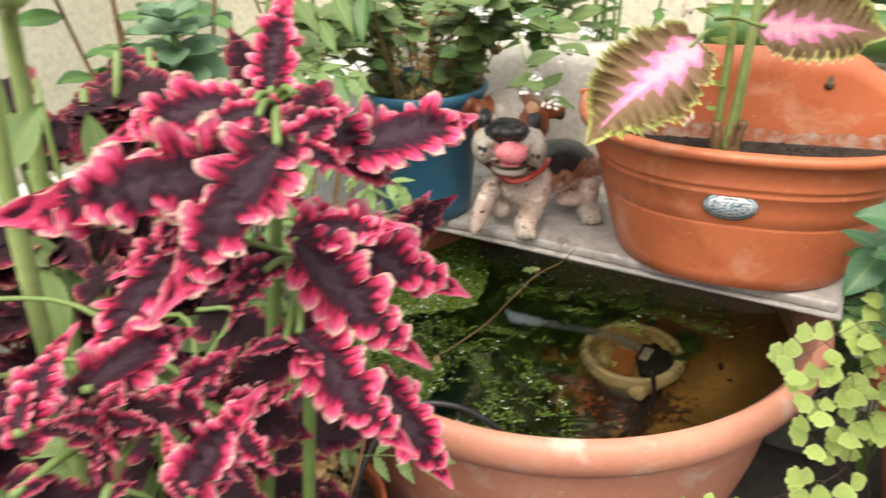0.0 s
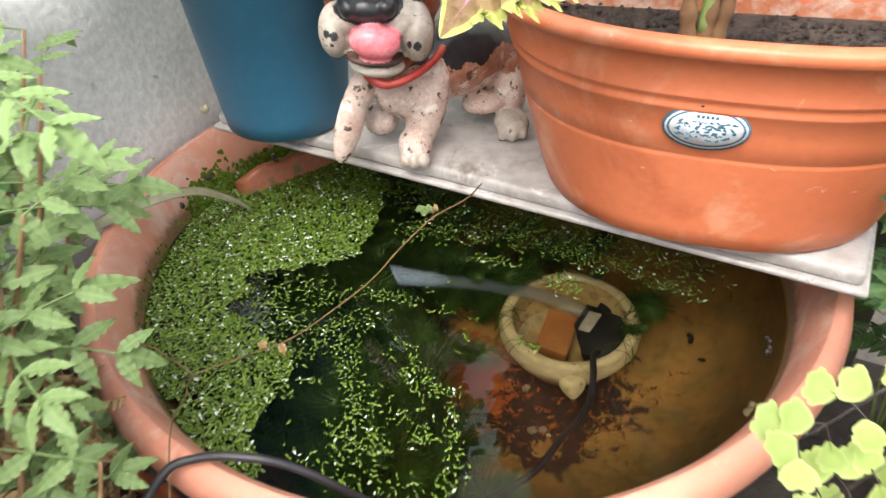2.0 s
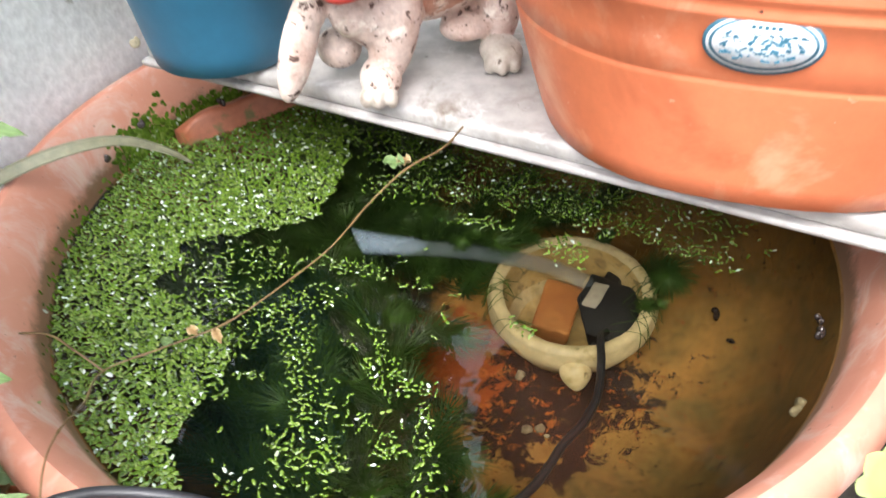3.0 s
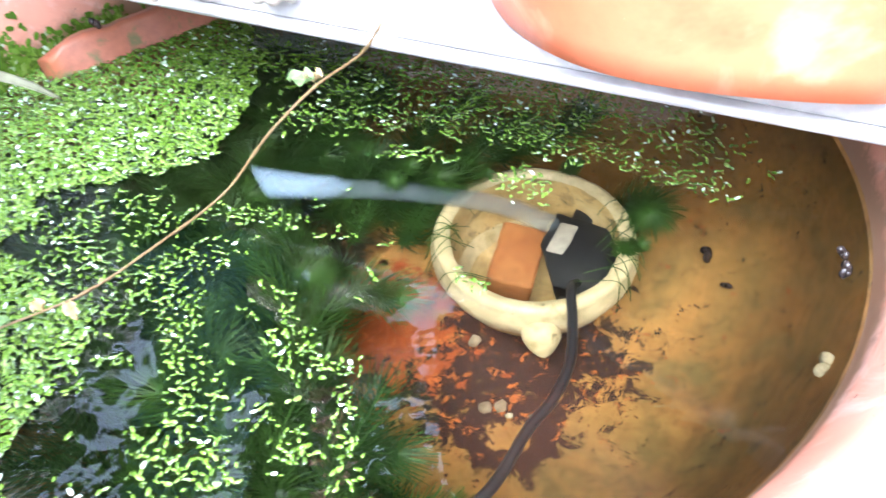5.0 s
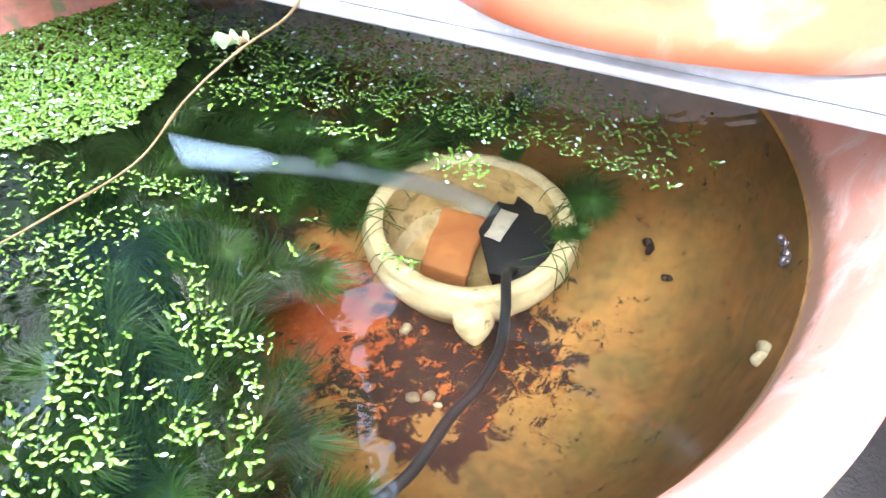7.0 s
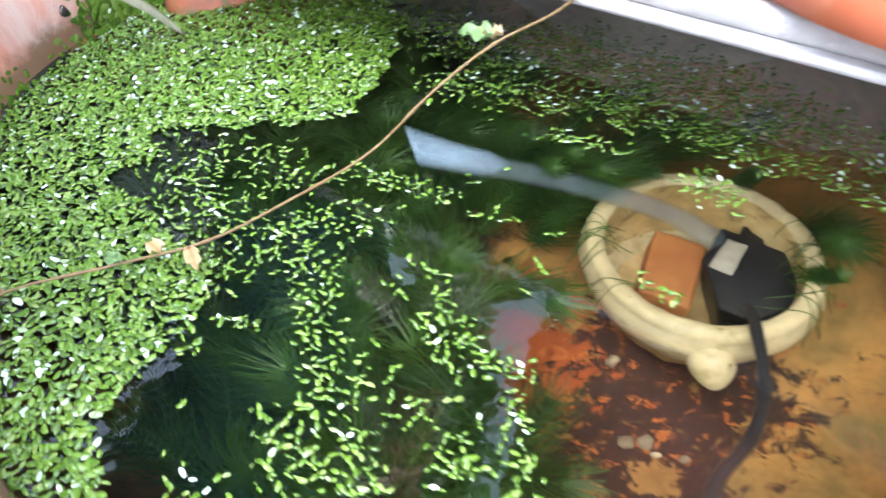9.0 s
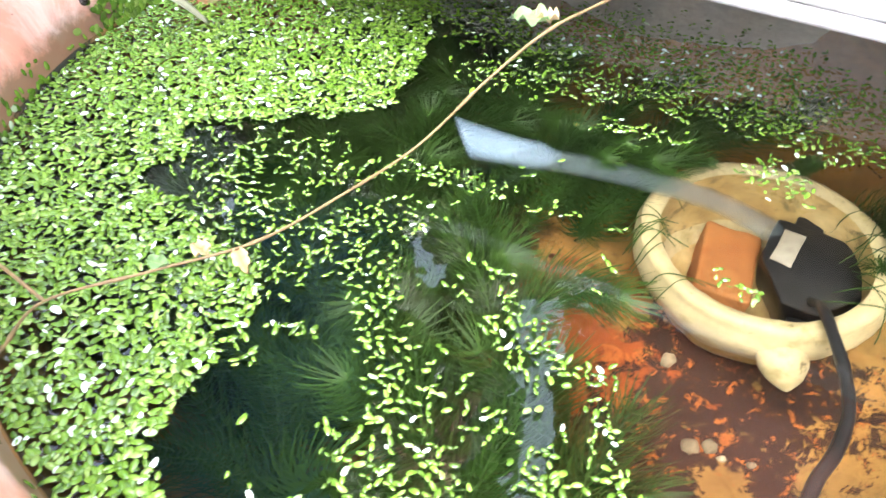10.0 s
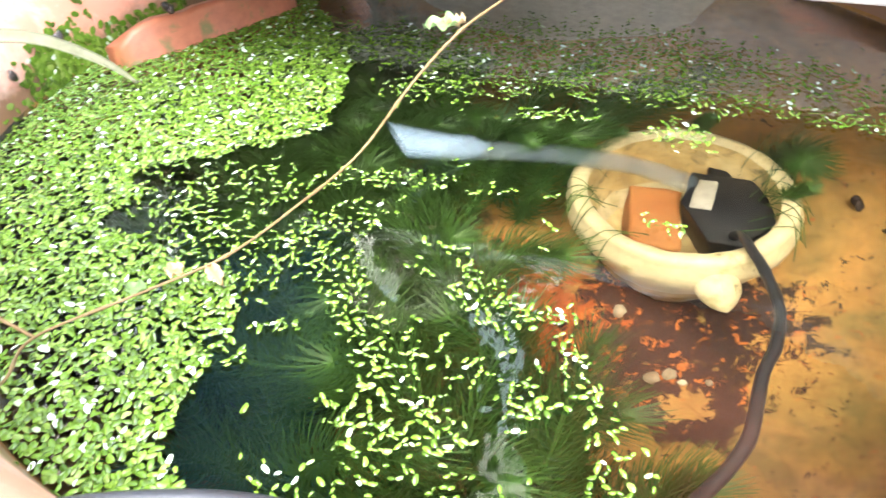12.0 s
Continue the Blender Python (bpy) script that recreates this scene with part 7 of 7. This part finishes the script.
def duckweed():
    rnd = random.Random(71)
    verts, faces = [], []
    cells = {}

    def free(x, y, gap):
        i, j = int(x / 0.006), int(y / 0.006)
        for a in (-1, 0, 1):
            for b in (-1, 0, 1):
                for p, q in cells.get((i + a, j + b), ()):
                    if (p - x) ** 2 + (q - y) ** 2 < gap * gap:
                        return False
        cells.setdefault((i, j), []).append((x, y))
        return True

    def frond(x, y, size, ang, sunk=0.0):
        r = math.hypot(x - CX, y - CY)
        if r > 0.3085:
            return
        o = len(verts)
        tx, ty = rnd.gauss(0, 0.24), rnd.gauss(0, 0.24)
        z = 0.0010 + rnd.random() * 0.0010 - sunk
        bend = rnd.uniform(-0.5, 0.5)
        ca, sa = math.cos(ang), math.sin(ang)
        ring = []
        for k in range(10):
            t = 2 * math.pi * k / 10
            u, v = size * math.cos(t), size * 0.55 * math.sin(t) + bend * size * (math.cos(t) ** 2 - 0.5) * 0.5
            ring.append((u, v, 0.0))
        pts = [(0, bend * -0.25 * size, 0.0006), *[(u * 0.65, v * 0.65 + bend * -0.08 * size, 0.0005) for u, v, w in ring], *ring]
        for u, v, w in pts:
            verts.append((x + u * ca - v * sa, y + u * sa + v * ca, z + w + tx * u + ty * v))
        for k in range(10):
            j = (k + 1) % 10
            faces.append((o, o + 1 + k, o + 1 + j))
            faces.append((o + 1 + k, o + 11 + k, o + 11 + j, o + 1 + j))

    def cluster(x, y, gap, scale=1.0):
        if not free(x, y, gap):
            return
        a = rnd.uniform(0, math.pi)
        s = rnd.uniform(0.0016, 0.0027) * scale
        frond(x, y, s, a)
        for b in (a + rnd.uniform(-0.7, 0.7), a + math.pi + rnd.uniform(-0.9, 0.9)):
            if rnd.random() < 0.55:
                continue
            frond(x + 1.7 * s * math.cos(b), y + 1.7 * s * math.sin(b), s * rnd.uniform(0.7, 1.0), b + rnd.uniform(-0.4, 0.4))

    def inside(x, y, poly):
        hit = False
        for (x1, y1), (x2, y2) in zip(poly, poly[1:] + poly[:1]):
            if (y1 > y) != (y2 > y) and x < (x2 - x1) * (y - y1) / (y2 - y1) + x1:
                hit = not hit
        return hit

    mat_back = [(-0.20, 1.10), (0.03, 1.12), (0.066, 0.972), (0.056, 0.908), (0.031, 0.865), (-0.008, 0.846), (-0.068, 0.841), (-0.078, 0.80), (-0.055, 0.760),
                (-0.010, 0.735), (-0.012, 0.708), (-0.016, 0.690), (-0.018, 0.660), (-0.022, 0.630), (-0.020, 0.600), (-0.05, 0.570), (-0.20, 0.57), (-0.22, 0.85)]
    for i in range(56000):
        x, y = rnd.uniform(-0.19, 0.09), rnd.uniform(0.56, 1.14)
        if math.hypot(x - CX, y - CY) > 0.3085:
            continue
        wx = x + 0.012 * noise.noise(Vector((x * 40, y * 40, 0)))
        wy = y + 0.012 * noise.noise(Vector((x * 40, y * 40, 5)))
        if inside(wx, wy, mat_back):
            thin = noise.noise(Vector((x * 26, y * 26, 2)))
            if thin > 0.42 and y < 0.84:
                continue
            cluster(x, y, 0.0031)
            if i % 5 == 0:                # a lower layer closes the gaps of the mat
                frond(x, y, rnd.uniform(0.0018, 0.0028), rnd.uniform(0, math.pi), 0.0007)
    # looser drifts: from, to, half width, tries
    band = [(0.09, 0.905, 0.20, 0.885, 0.016, 260), (0.12, 0.95, 0.30, 0.885, 0.030, 700), (0.20, 0.888, 0.300, 0.825, 0.018, 420), (0.30, 0.825, 0.362, 0.775, 0.010, 130), (0.06, 0.99, 0.20, 0.96, 0.03, 420), (0.14, 0.96, 0.30, 0.90, 0.045, 420), (0.28, 0.89, 0.36, 0.84, 0.035, 230), (0.34, 0.85, 0.39, 0.80, 0.026, 70),
            (0.160, 0.848, 0.192, 0.838, 0.007, 46), (0.242, 0.803, 0.244, 0.798, 0.013, 110), (0.190, 0.728, 0.205, 0.716, 0.004, 26)]
    drift = [(0.000, 0.790, 0.055, 0.805, 0.008, 50), (0.055, 0.804, 0.102, 0.784, 0.007, 90), (0.112, 0.772, 0.136, 0.766, 0.003, 14), (0.012, 0.748, 0.060, 0.768, 0.012, 130), (0.020, 0.740, 0.046, 0.715, 0.008, 80),
             (0.044, 0.72, 0.044, 0.69, 0.006, 60), (0.044, 0.70, 0.054, 0.655, 0.007, 80), (0.05, 0.66, 0.040, 0.61, 0.011, 120), (0.094, 0.728, 0.100, 0.70, 0.004, 30), (0.098, 0.70, 0.112, 0.672, 0.010, 110)]
    more = [(0.112, 0.674, 0.136, 0.670, 0.005, 40), (0.126, 0.655, 0.130, 0.618, 0.005, 60), (0.098, 0.632, 0.110, 0.625, 0.006, 26), (0.062, 0.64, 0.072, 0.618, 0.008, 60), (-0.06, 0.835, 0.02, 0.80, 0.022, 60),
            (-0.05, 0.775, 0.02, 0.752, 0.014, 140), (0.072, 0.722, 0.080, 0.714, 0.004, 14), (0.06, 0.60, 0.10, 0.575, 0.014, 30), (0.0, 0.62, 0.06, 0.585, 0.010, 30), (0.13, 0.61, 0.12, 0.575, 0.010, 26),
            (0.016, 0.750, 0.046, 0.732, 0.006, 40), (0.034, 0.721, 0.044, 0.678, 0.006, 70), (-0.001, 0.694, 0.018, 0.693, 0.004, 16), (-0.020, 0.700, -0.007, 0.677, 0.006, 30), (-0.062, 0.811, -0.025, 0.782, 0.012, 60), (-0.061, 0.749, 0.002, 0.727, 0.012, 90), (0.009, 0.761, 0.051, 0.724, 0.008, 50), (0.031, 0.640, 0.056, 0.607, 0.010, 70), (0.056, 0.673, 0.109, 0.631, 0.012, 40)]
    for x1, y1, x2, y2, w, k in band + drift + more:
        for i in range(int(k * 1.7)):
            s = rnd.random()
            cluster(x1 + (x2 - x1) * s + rnd.gauss(0, 0.55) * w, y1 + (y2 - y1) * s + rnd.gauss(0, 0.55) * w, 0.0038, 0.84)
    for i in range(150):
        a, r = rnd.uniform(0, 6.28), 0.30 * math.sqrt(rnd.random())
        x, y = CX + r * math.cos(a), CY + r * math.sin(a)
        if x < 0.16:
            cluster(x, y, 0.006)
    # a few stranded on the inside of the rim, and a thick patch of them at the back
    for i in range(900):
        a = radians(rnd.gauss(185, 32))
        h = abs(rnd.gauss(0, 0.006)) + 0.002
        if i >= 150:
            spot = rnd.random()
            a = radians(rnd.gauss(155, 3.4) if spot < 0.62 else rnd.uniform(132, 150))
            h = abs(rnd.gauss(0.012, 0.011)) + 0.002 if spot < 0.62 else abs(rnd.gauss(0.004, 0.007)) + 0.002
        if h > 0.045:
            continue
        r = 0.3095 + 0.26 * h
        out, side = Vector((math.cos(a), math.sin(a), 0)), Vector((-math.sin(a), math.cos(a), 0))
        c = Vector((CX, CY, h)) + out * (r - 0.0012)
        rise = (out * 0.3 + Vector((0, 0, 1))).normalized()
        tw = rnd.uniform(0, math.pi)
        e1, e2 = side * math.cos(tw) + rise * math.sin(tw), rise * math.cos(tw) - side * math.sin(tw)
        s = rnd.uniform(0.0018, 0.0032) if i < 150 else rnd.uniform(0.0024, 0.0040)
        c -= out * (0.002 * rnd.random() if i >= 150 else 0)
        o = len(verts)
        verts.append(tuple(c - out * 0.0006))
        for k in range(8):
            verts.append(tuple(c + e1 * s * math.cos(k * math.pi / 4) + e2 * s * 0.6 * math.sin(k * math.pi / 4)))
        for k in range(8):
            faces.append((o, o + 1 + (k + 1) % 8, o + 1 + k))
    me = bpy.data.meshes.new("duckweed")
    me.from_pydata(verts, [], faces)
    me.materials.append(M["duckweed"])
    me.shade_smooth()
    return tagged(new("duckweed", me), "mat of small green floating duckweed, a few fronds whitened as sky glints", "duckweed", kind="stuff")


duckweed()


# ---- feathery weed under the water ----
M["hornwort"] = surface("hornwort", [(0.3, (0.013, 0.042, 0.005)), (0.7, (0.050, 0.120, 0.012))], 14, 200, 0.6, 0.05, 0.0004)


def hornwort(root, tip, seed, reach=0.040):
    rnd = random.Random(seed)
    t = thing("water_weed", root, "dark green feathery hornwort stem under the water", "water plant", "hornwort stems in the basin")
    line = smooth_line([root, tuple(Vector(root).lerp(Vector(tip), 0.55) + Vector((rnd.uniform(-0.02, 0.02), rnd.uniform(-0.02, 0.02), 0.02))), tip], 16)
    bm = bmesh.new()
    tube_into(bm, line, 0.0009, 5)
    part("stem", bm, M["hornwort"], t)
    verts, faces = [], []
    n = len(line)
    for i in range(2, n):
        d = (line[min(i + 1, n - 1)] - line[i - 1]).normalized()
        a0 = d.orthogonal().normalized()
        b0 = d.cross(a0)
        for k in range(16):
            a = 2 * math.pi * (k + rnd.random() * 0.7) / 16
            out = a0 * math.cos(a) + b0 * math.sin(a)
            w = (d.cross(out)).normalized() * 0.00055
            length = reach * rnd.uniform(0.7, 1.1) * (1 - 0.45 * i / n)
            o = len(verts)
            for q in range(4):
                s = q / 3
                p = line[i] + out * length * s * (1 - 0.25 * s) + d * length * (0.25 * s + 0.55 * s * s)
                if p.z > -0.002:
                    p.z = -0.002 - 0.001 * rnd.random()
                ww = w * (1 - 0.7 * s)
                verts.extend((tuple(p - ww), tuple(p + ww)))
            for q in range(3):
                faces.append((o + 2 * q, o + 2 * q + 1, o + 2 * q + 3, o + 2 * q + 2))
    me = bpy.data.meshes.new("whorls")
    me.from_pydata(verts, [], faces)
    ob = part_mesh("whorls", me, M["hornwort"], t)
    ob["kind"] = "stuff"
    return t


def weed_bed():
    rnd = random.Random(81)
    for i in range(150):
        x, y = rnd.uniform(-0.11, 0.15), rnd.uniform(0.58, 1.04) if i < 120 else rnd.uniform(0.58, 0.68)
        if math.hypot(x - CX, y - CY) > 0.26 or (x > 0.10 and y < 0.80 and y > 0.66):
            continue
        a = rnd.uniform(0, 6.28)
        tip = (x + 0.08 * math.cos(a), y + 0.08 * math.sin(a), rnd.uniform(-0.05, -0.008))
        if tip[0] > 0.16 or math.hypot(tip[0] - CX, tip[1] - CY) > 0.285:
            continue
        hornwort((x, y, -0.168), tip, 300 + i)
    for i, (r, e) in enumerate((((0.16, 0.86, -0.165), (0.215, 0.855, -0.040)), ((0.20, 0.93, -0.165), (0.26, 0.89, -0.03)), ((0.24, 0.95, -0.165), (0.31, 0.90, -0.03)), ((0.15, 0.90, -0.165), (0.19, 0.84, -0.03)),
                                ((0.17, 0.92, -0.165), (0.23, 0.92, -0.02)), ((0.12, 0.63, -0.165), (0.15, 0.64, -0.05)), ((0.14, 0.62, -0.165), (0.17, 0.60, -0.06)), ((0.10, 0.90, -0.165), (0.15, 0.86, -0.02)),
                                ((0.31, 0.85, -0.150), (0.33, 0.80, -0.06)))):
        hornwort(r, e, 400 + i)
    # tufts that lie over the hose
    for i, (r, e) in enumerate((((0.150, 0.862, -0.140), (0.172, 0.840, -0.010)), ((0.120, 0.850, -0.140), (0.160, 0.828, -0.014)))):
        hornwort(r, e, 460 + i, 0.022)
    # short sprigs in and over the bowl
    for i, (r, e) in enumerate((((0.335, 0.835, -0.150), (0.316, 0.772, -0.058)), ((0.205, 0.870, -0.160), (0.225, 0.845, -0.040)), ((0.300, 0.880, -0.160), (0.290, 0.850, -0.045)))):
        hornwort(r, e, 440 + i, 0.015)


weed_bed()


# ---- small things in and on the basin ----
def dry_twig():
    t = thing("dry_twig", (0.160, 0.825, 0.105), "thin dry plant stem hanging from the shelf across the water", "twig")
    line = [(0.165, 0.815, 0.112), (0.150, 0.826, 0.088), (0.120, 0.832, 0.066), (0.090, 0.814, 0.048), (0.056, 0.805, 0.014), (0.020, 0.765, 0.012), (-0.012, 0.732, 0.013), (-0.050, 0.712, 0.014),
            (-0.085, 0.690, 0.018), (-0.078, 0.650, 0.036), (-0.068, 0.610, 0.064), (-0.060, 0.575, 0.074), (-0.055, 0.535, 0.05)]
    bm = bmesh.new()
    sm = smooth_line(line, 10)
    tube_into(bm, sm, lambda s: 0.00080 - 0.0003 * s + 0.0004 * math.exp(-((s * 9 % 1 - 0.5) / 0.06) ** 2), 7)
    tube_into(bm, smooth_line([(-0.085, 0.690, 0.018), (-0.105, 0.702, 0.026), (-0.130, 0.716, 0.030), (-0.160, 0.70, 0.05), (-0.19, 0.69, 0.085)], 8), 0.0008, 6)
    part("stem", bm, M["twig"], t)
    lf = leaf_mesh("leaf", M["leaf_dry"], 0.28, 3, 0.2, 0.12, 0.5, 0.3, 12, 2, 0.8, 1, 95)
    pale = leaf_mesh("leaf", M["leaf_soft"], 0.3, 2, 0.2, 0.10, 0.5, 0.3, 12, 2, 0.8, 1, 96)
    for b, e, me in (((0.120, 0.838, 0.066), (0.102, 0.848, 0.068), pale), ((0.120, 0.836, 0.066), (0.118, 0.856, 0.066), lf), ((-0.03, 0.722, 0.013), (-0.040, 0.731, 0.014), lf), ((-0.045, 0.714, 0.014), (-0.056, 0.719, 0.015), pale),
                     ((-0.02, 0.728, 0.012), (-0.014, 0.717, 0.010), lf), ((-0.16, 0.70, 0.05), (-0.178, 0.708, 0.05), lf)):
        put_leaf("leaf", me, t, b, e, (0, -0.3, 1))
    return t


dry_twig()


def grass_blade():
    """Faded strap leaf, folded along its middle, lying over the back left of the rim."""
    line = smooth_line([(-0.243, 0.848, 0.04), (-0.207, 0.843, 0.066), (-0.175, 0.861, 0.074), (-0.145, 0.888, 0.07), (-0.123, 0.915, 0.055), (-0.1, 0.935, 0.03), (-0.085, 0.948, 0.006)], 8)
    bm = bmesh.new()
    rows = []
    for i, p in enumerate(line):
        q = i / (len(line) - 1)
        way = (Vector(line[min(i + 1, len(line) - 1)]) - Vector(line[max(i - 1, 0)])).normalized()
        side = way.cross(Vector((0.35, -0.5, 0.8))).normalized()
        up = side.cross(way)
        w = 0.0056 * (1 - q ** 3) ** 0.7 + 0.0006
        ring = [(-1, 0.0010), (-0.5, 0.0002), (0, -0.0008), (0.5, 0.0002), (1, 0.0010), (0.5, -0.0003), (0, -0.0013), (-0.5, -0.0003)]
        rows.append([bm.verts.new(Vector(p) + side * (w * x) + up * h) for x, h in ring])
    for a, b in zip(rows, rows[1:]):
        for k in range(8):
            bm.faces.new((a[k], a[(k + 1) % 8], b[(k + 1) % 8], b[k]))
    bm.faces.new(rows[0][::-1])
    bm.faces.new(rows[-1])
    bmesh.ops.recalc_face_normals(bm, faces=bm.faces)
    return tagged(part("dry_leaf_strap", bm, M["strap"]), "faded grey-green strap-like leaf lying over the basin rim", "leaf")


grass_blade()


def clay_shard():
    """Broken slab of terracotta standing in the water at the back, under the shelf's end."""
    d = Vector((0.83, 0.56, 0)).normalized()
    n = Vector((-d.y, d.x, 0))
    foot = Vector((-0.098, 0.987, 0))
    bm = bmesh.new()
    rows = []
    for i in range(15):
        x = 0.150 * i / 14
        z1 = 0.027 + 0.003 * noise.noise(Vector((i * 0.5, 2, 0))) - (0.010 if i == 0 else 0.003 if i == 1 else 0)
        rag = 0.004 * noise.noise(Vector((i * 0.7, 5, 0)))
        rows.append([bm.verts.new(foot + d * (x - (0.008 if i == 0 else 0) * (k in (0, 3))) + n * y + Vector((0, 0, z))) for k, (y, z) in
                     enumerate(((rag, -0.160), (rag, z1 - 0.003), (0.003, z1), (0.012, z1 - 0.001), (0.014, -0.160)))])
    for a, b in zip(rows, rows[1:]):
        for k in range(5):
            bm.faces.new((a[k], b[k], b[(k + 1) % 5], a[(k + 1) % 5]))
    bm.faces.new(rows[0])
    bm.faces.new(rows[-1][::-1])
    bmesh.ops.recalc_face_normals(bm, faces=bm.faces)
    return tagged(part("terracotta_shard", bm, M["shard"]), "broken terracotta slab standing in the duckweed under the shelf", "shard")


clay_shard()


def snail(at, r, material, label, turn=0.0):
    bm = bmesh.new()
    line = []
    for i in range(46):
        a = i / 45 * 2 * math.pi * 2.2
        q = 0.12 + 0.88 * (i / 45) ** 1.4
        line.append(Vector((r * 0.75 * q * math.cos(a), r * 0.75 * q * math.sin(a), r * (1.3 - 1.0 * q))))
    tube_into(bm, line, lambda s: r * (0.10 + 0.48 * s ** 1.3), 8)
    m = pose(at[0], at[1], at[2], 70, 0, turn)
    bmesh.ops.transform(bm, matrix=m, verts=bm.verts)
    return tagged(part("snail_shell", bm, material), label, "snail shell")


snail((0.401, 0.702, 0.000), 0.0048, M["snail"], "small black snail shell on the inside of the basin", 20)
snail((0.405, 0.712, 0.001), 0.0040, M["snail"], "small black snail shell on the inside of the basin", 80)
snail((0.384, 0.807, -0.150), 0.0065, M["snail"], "dark brown snail shell on the basin floor", 50)
snail((0.391, 0.772, -0.150), 0.0045, M["snail"], "dark brown snail shell on the basin floor", 140)
snail((-0.066, 1.012, 0.031), 0.0048, M["snail"], "small dark snail shell on top of the terracotta slab", 120)
snail((-0.138, 0.985, 0.030), 0.0040, M["snail"], "small dark snail shell on the inside of the rim", 30)
snail((-0.155, 0.930, 0.028), 0.0034, M["snail"], "small dark snail shell on the inside of the rim", 70)
snail((-0.142, 1.045, 0.085), 0.0050, M["pale_shell"], "pale snail shell on the rim by the wall", 10)
snail((0.375, 0.655, -0.030), 0.0075, M["pale_shell"], "pale crusted snail shell on the basin wall", 10)


def rim_strands():
    """Fine dead weed strands caught over the rim of the sunken bowl."""
    rnd = random.Random(97)
    bm = bmesh.new()
    for a0, count in ((-35, 8), (5, 6), (165, 8), (200, 4)):
        for k in range(count):
            a = radians(a0 + rnd.gauss(0, 13))
            out = Vector((math.cos(a), math.sin(a), 0))
            side = Vector((-out.y, out.x, 0)) * rnd.uniform(-0.016, 0.016)
            c = Vector((0.252, 0.803, 0))
            line = [c + out * rnd.uniform(0.040, 0.054) - side + Vector((0, 0, -0.080 - rnd.uniform(0, 0.012))), c + out * 0.0600 - side * 0.2 + Vector((0, 0, -0.0725)),
                    c + out * 0.0690 + side * 0.5 + Vector((0, 0, -0.0745)), c + out * rnd.uniform(0.0725, 0.078) + side + Vector((0, 0, -0.088 - rnd.uniform(0, 0.014)))]
            tube_into(bm, smooth_line([tuple(p) for p in line], 4), 0.00034, 4)
    return tagged(part("weed_strands", bm, M["hornwort"]), "fine dark strands of water weed caught on the bowl", "water weed", kind="stuff")


rim_strands()


def floor_stones():
    rnd = random.Random(91)
    spots = [(0.205, 0.768, 0.0070), (0.205, 0.712, 0.0065), (0.216, 0.712, 0.0060), (0.221, 0.704, 0.0035), (0.236, 0.700, 0.0035)]
    for x, y, r in spots:
        r *= 0.78
        bm = blob((x, y, -0.170 + r * 0.6), (r, r * rnd.uniform(0.7, 1), r * 0.7), (0, 0, rnd.uniform(0, 180)), 2, 0.35, rnd.random() * 9)
        tagged(part("pebble", bm, M["pebble"] if rnd.random() < 0.7 else M["pale_shell"]), "small rounded pebble on the basin floor", "pebble", "pebbles on the basin floor")


floor_stones()
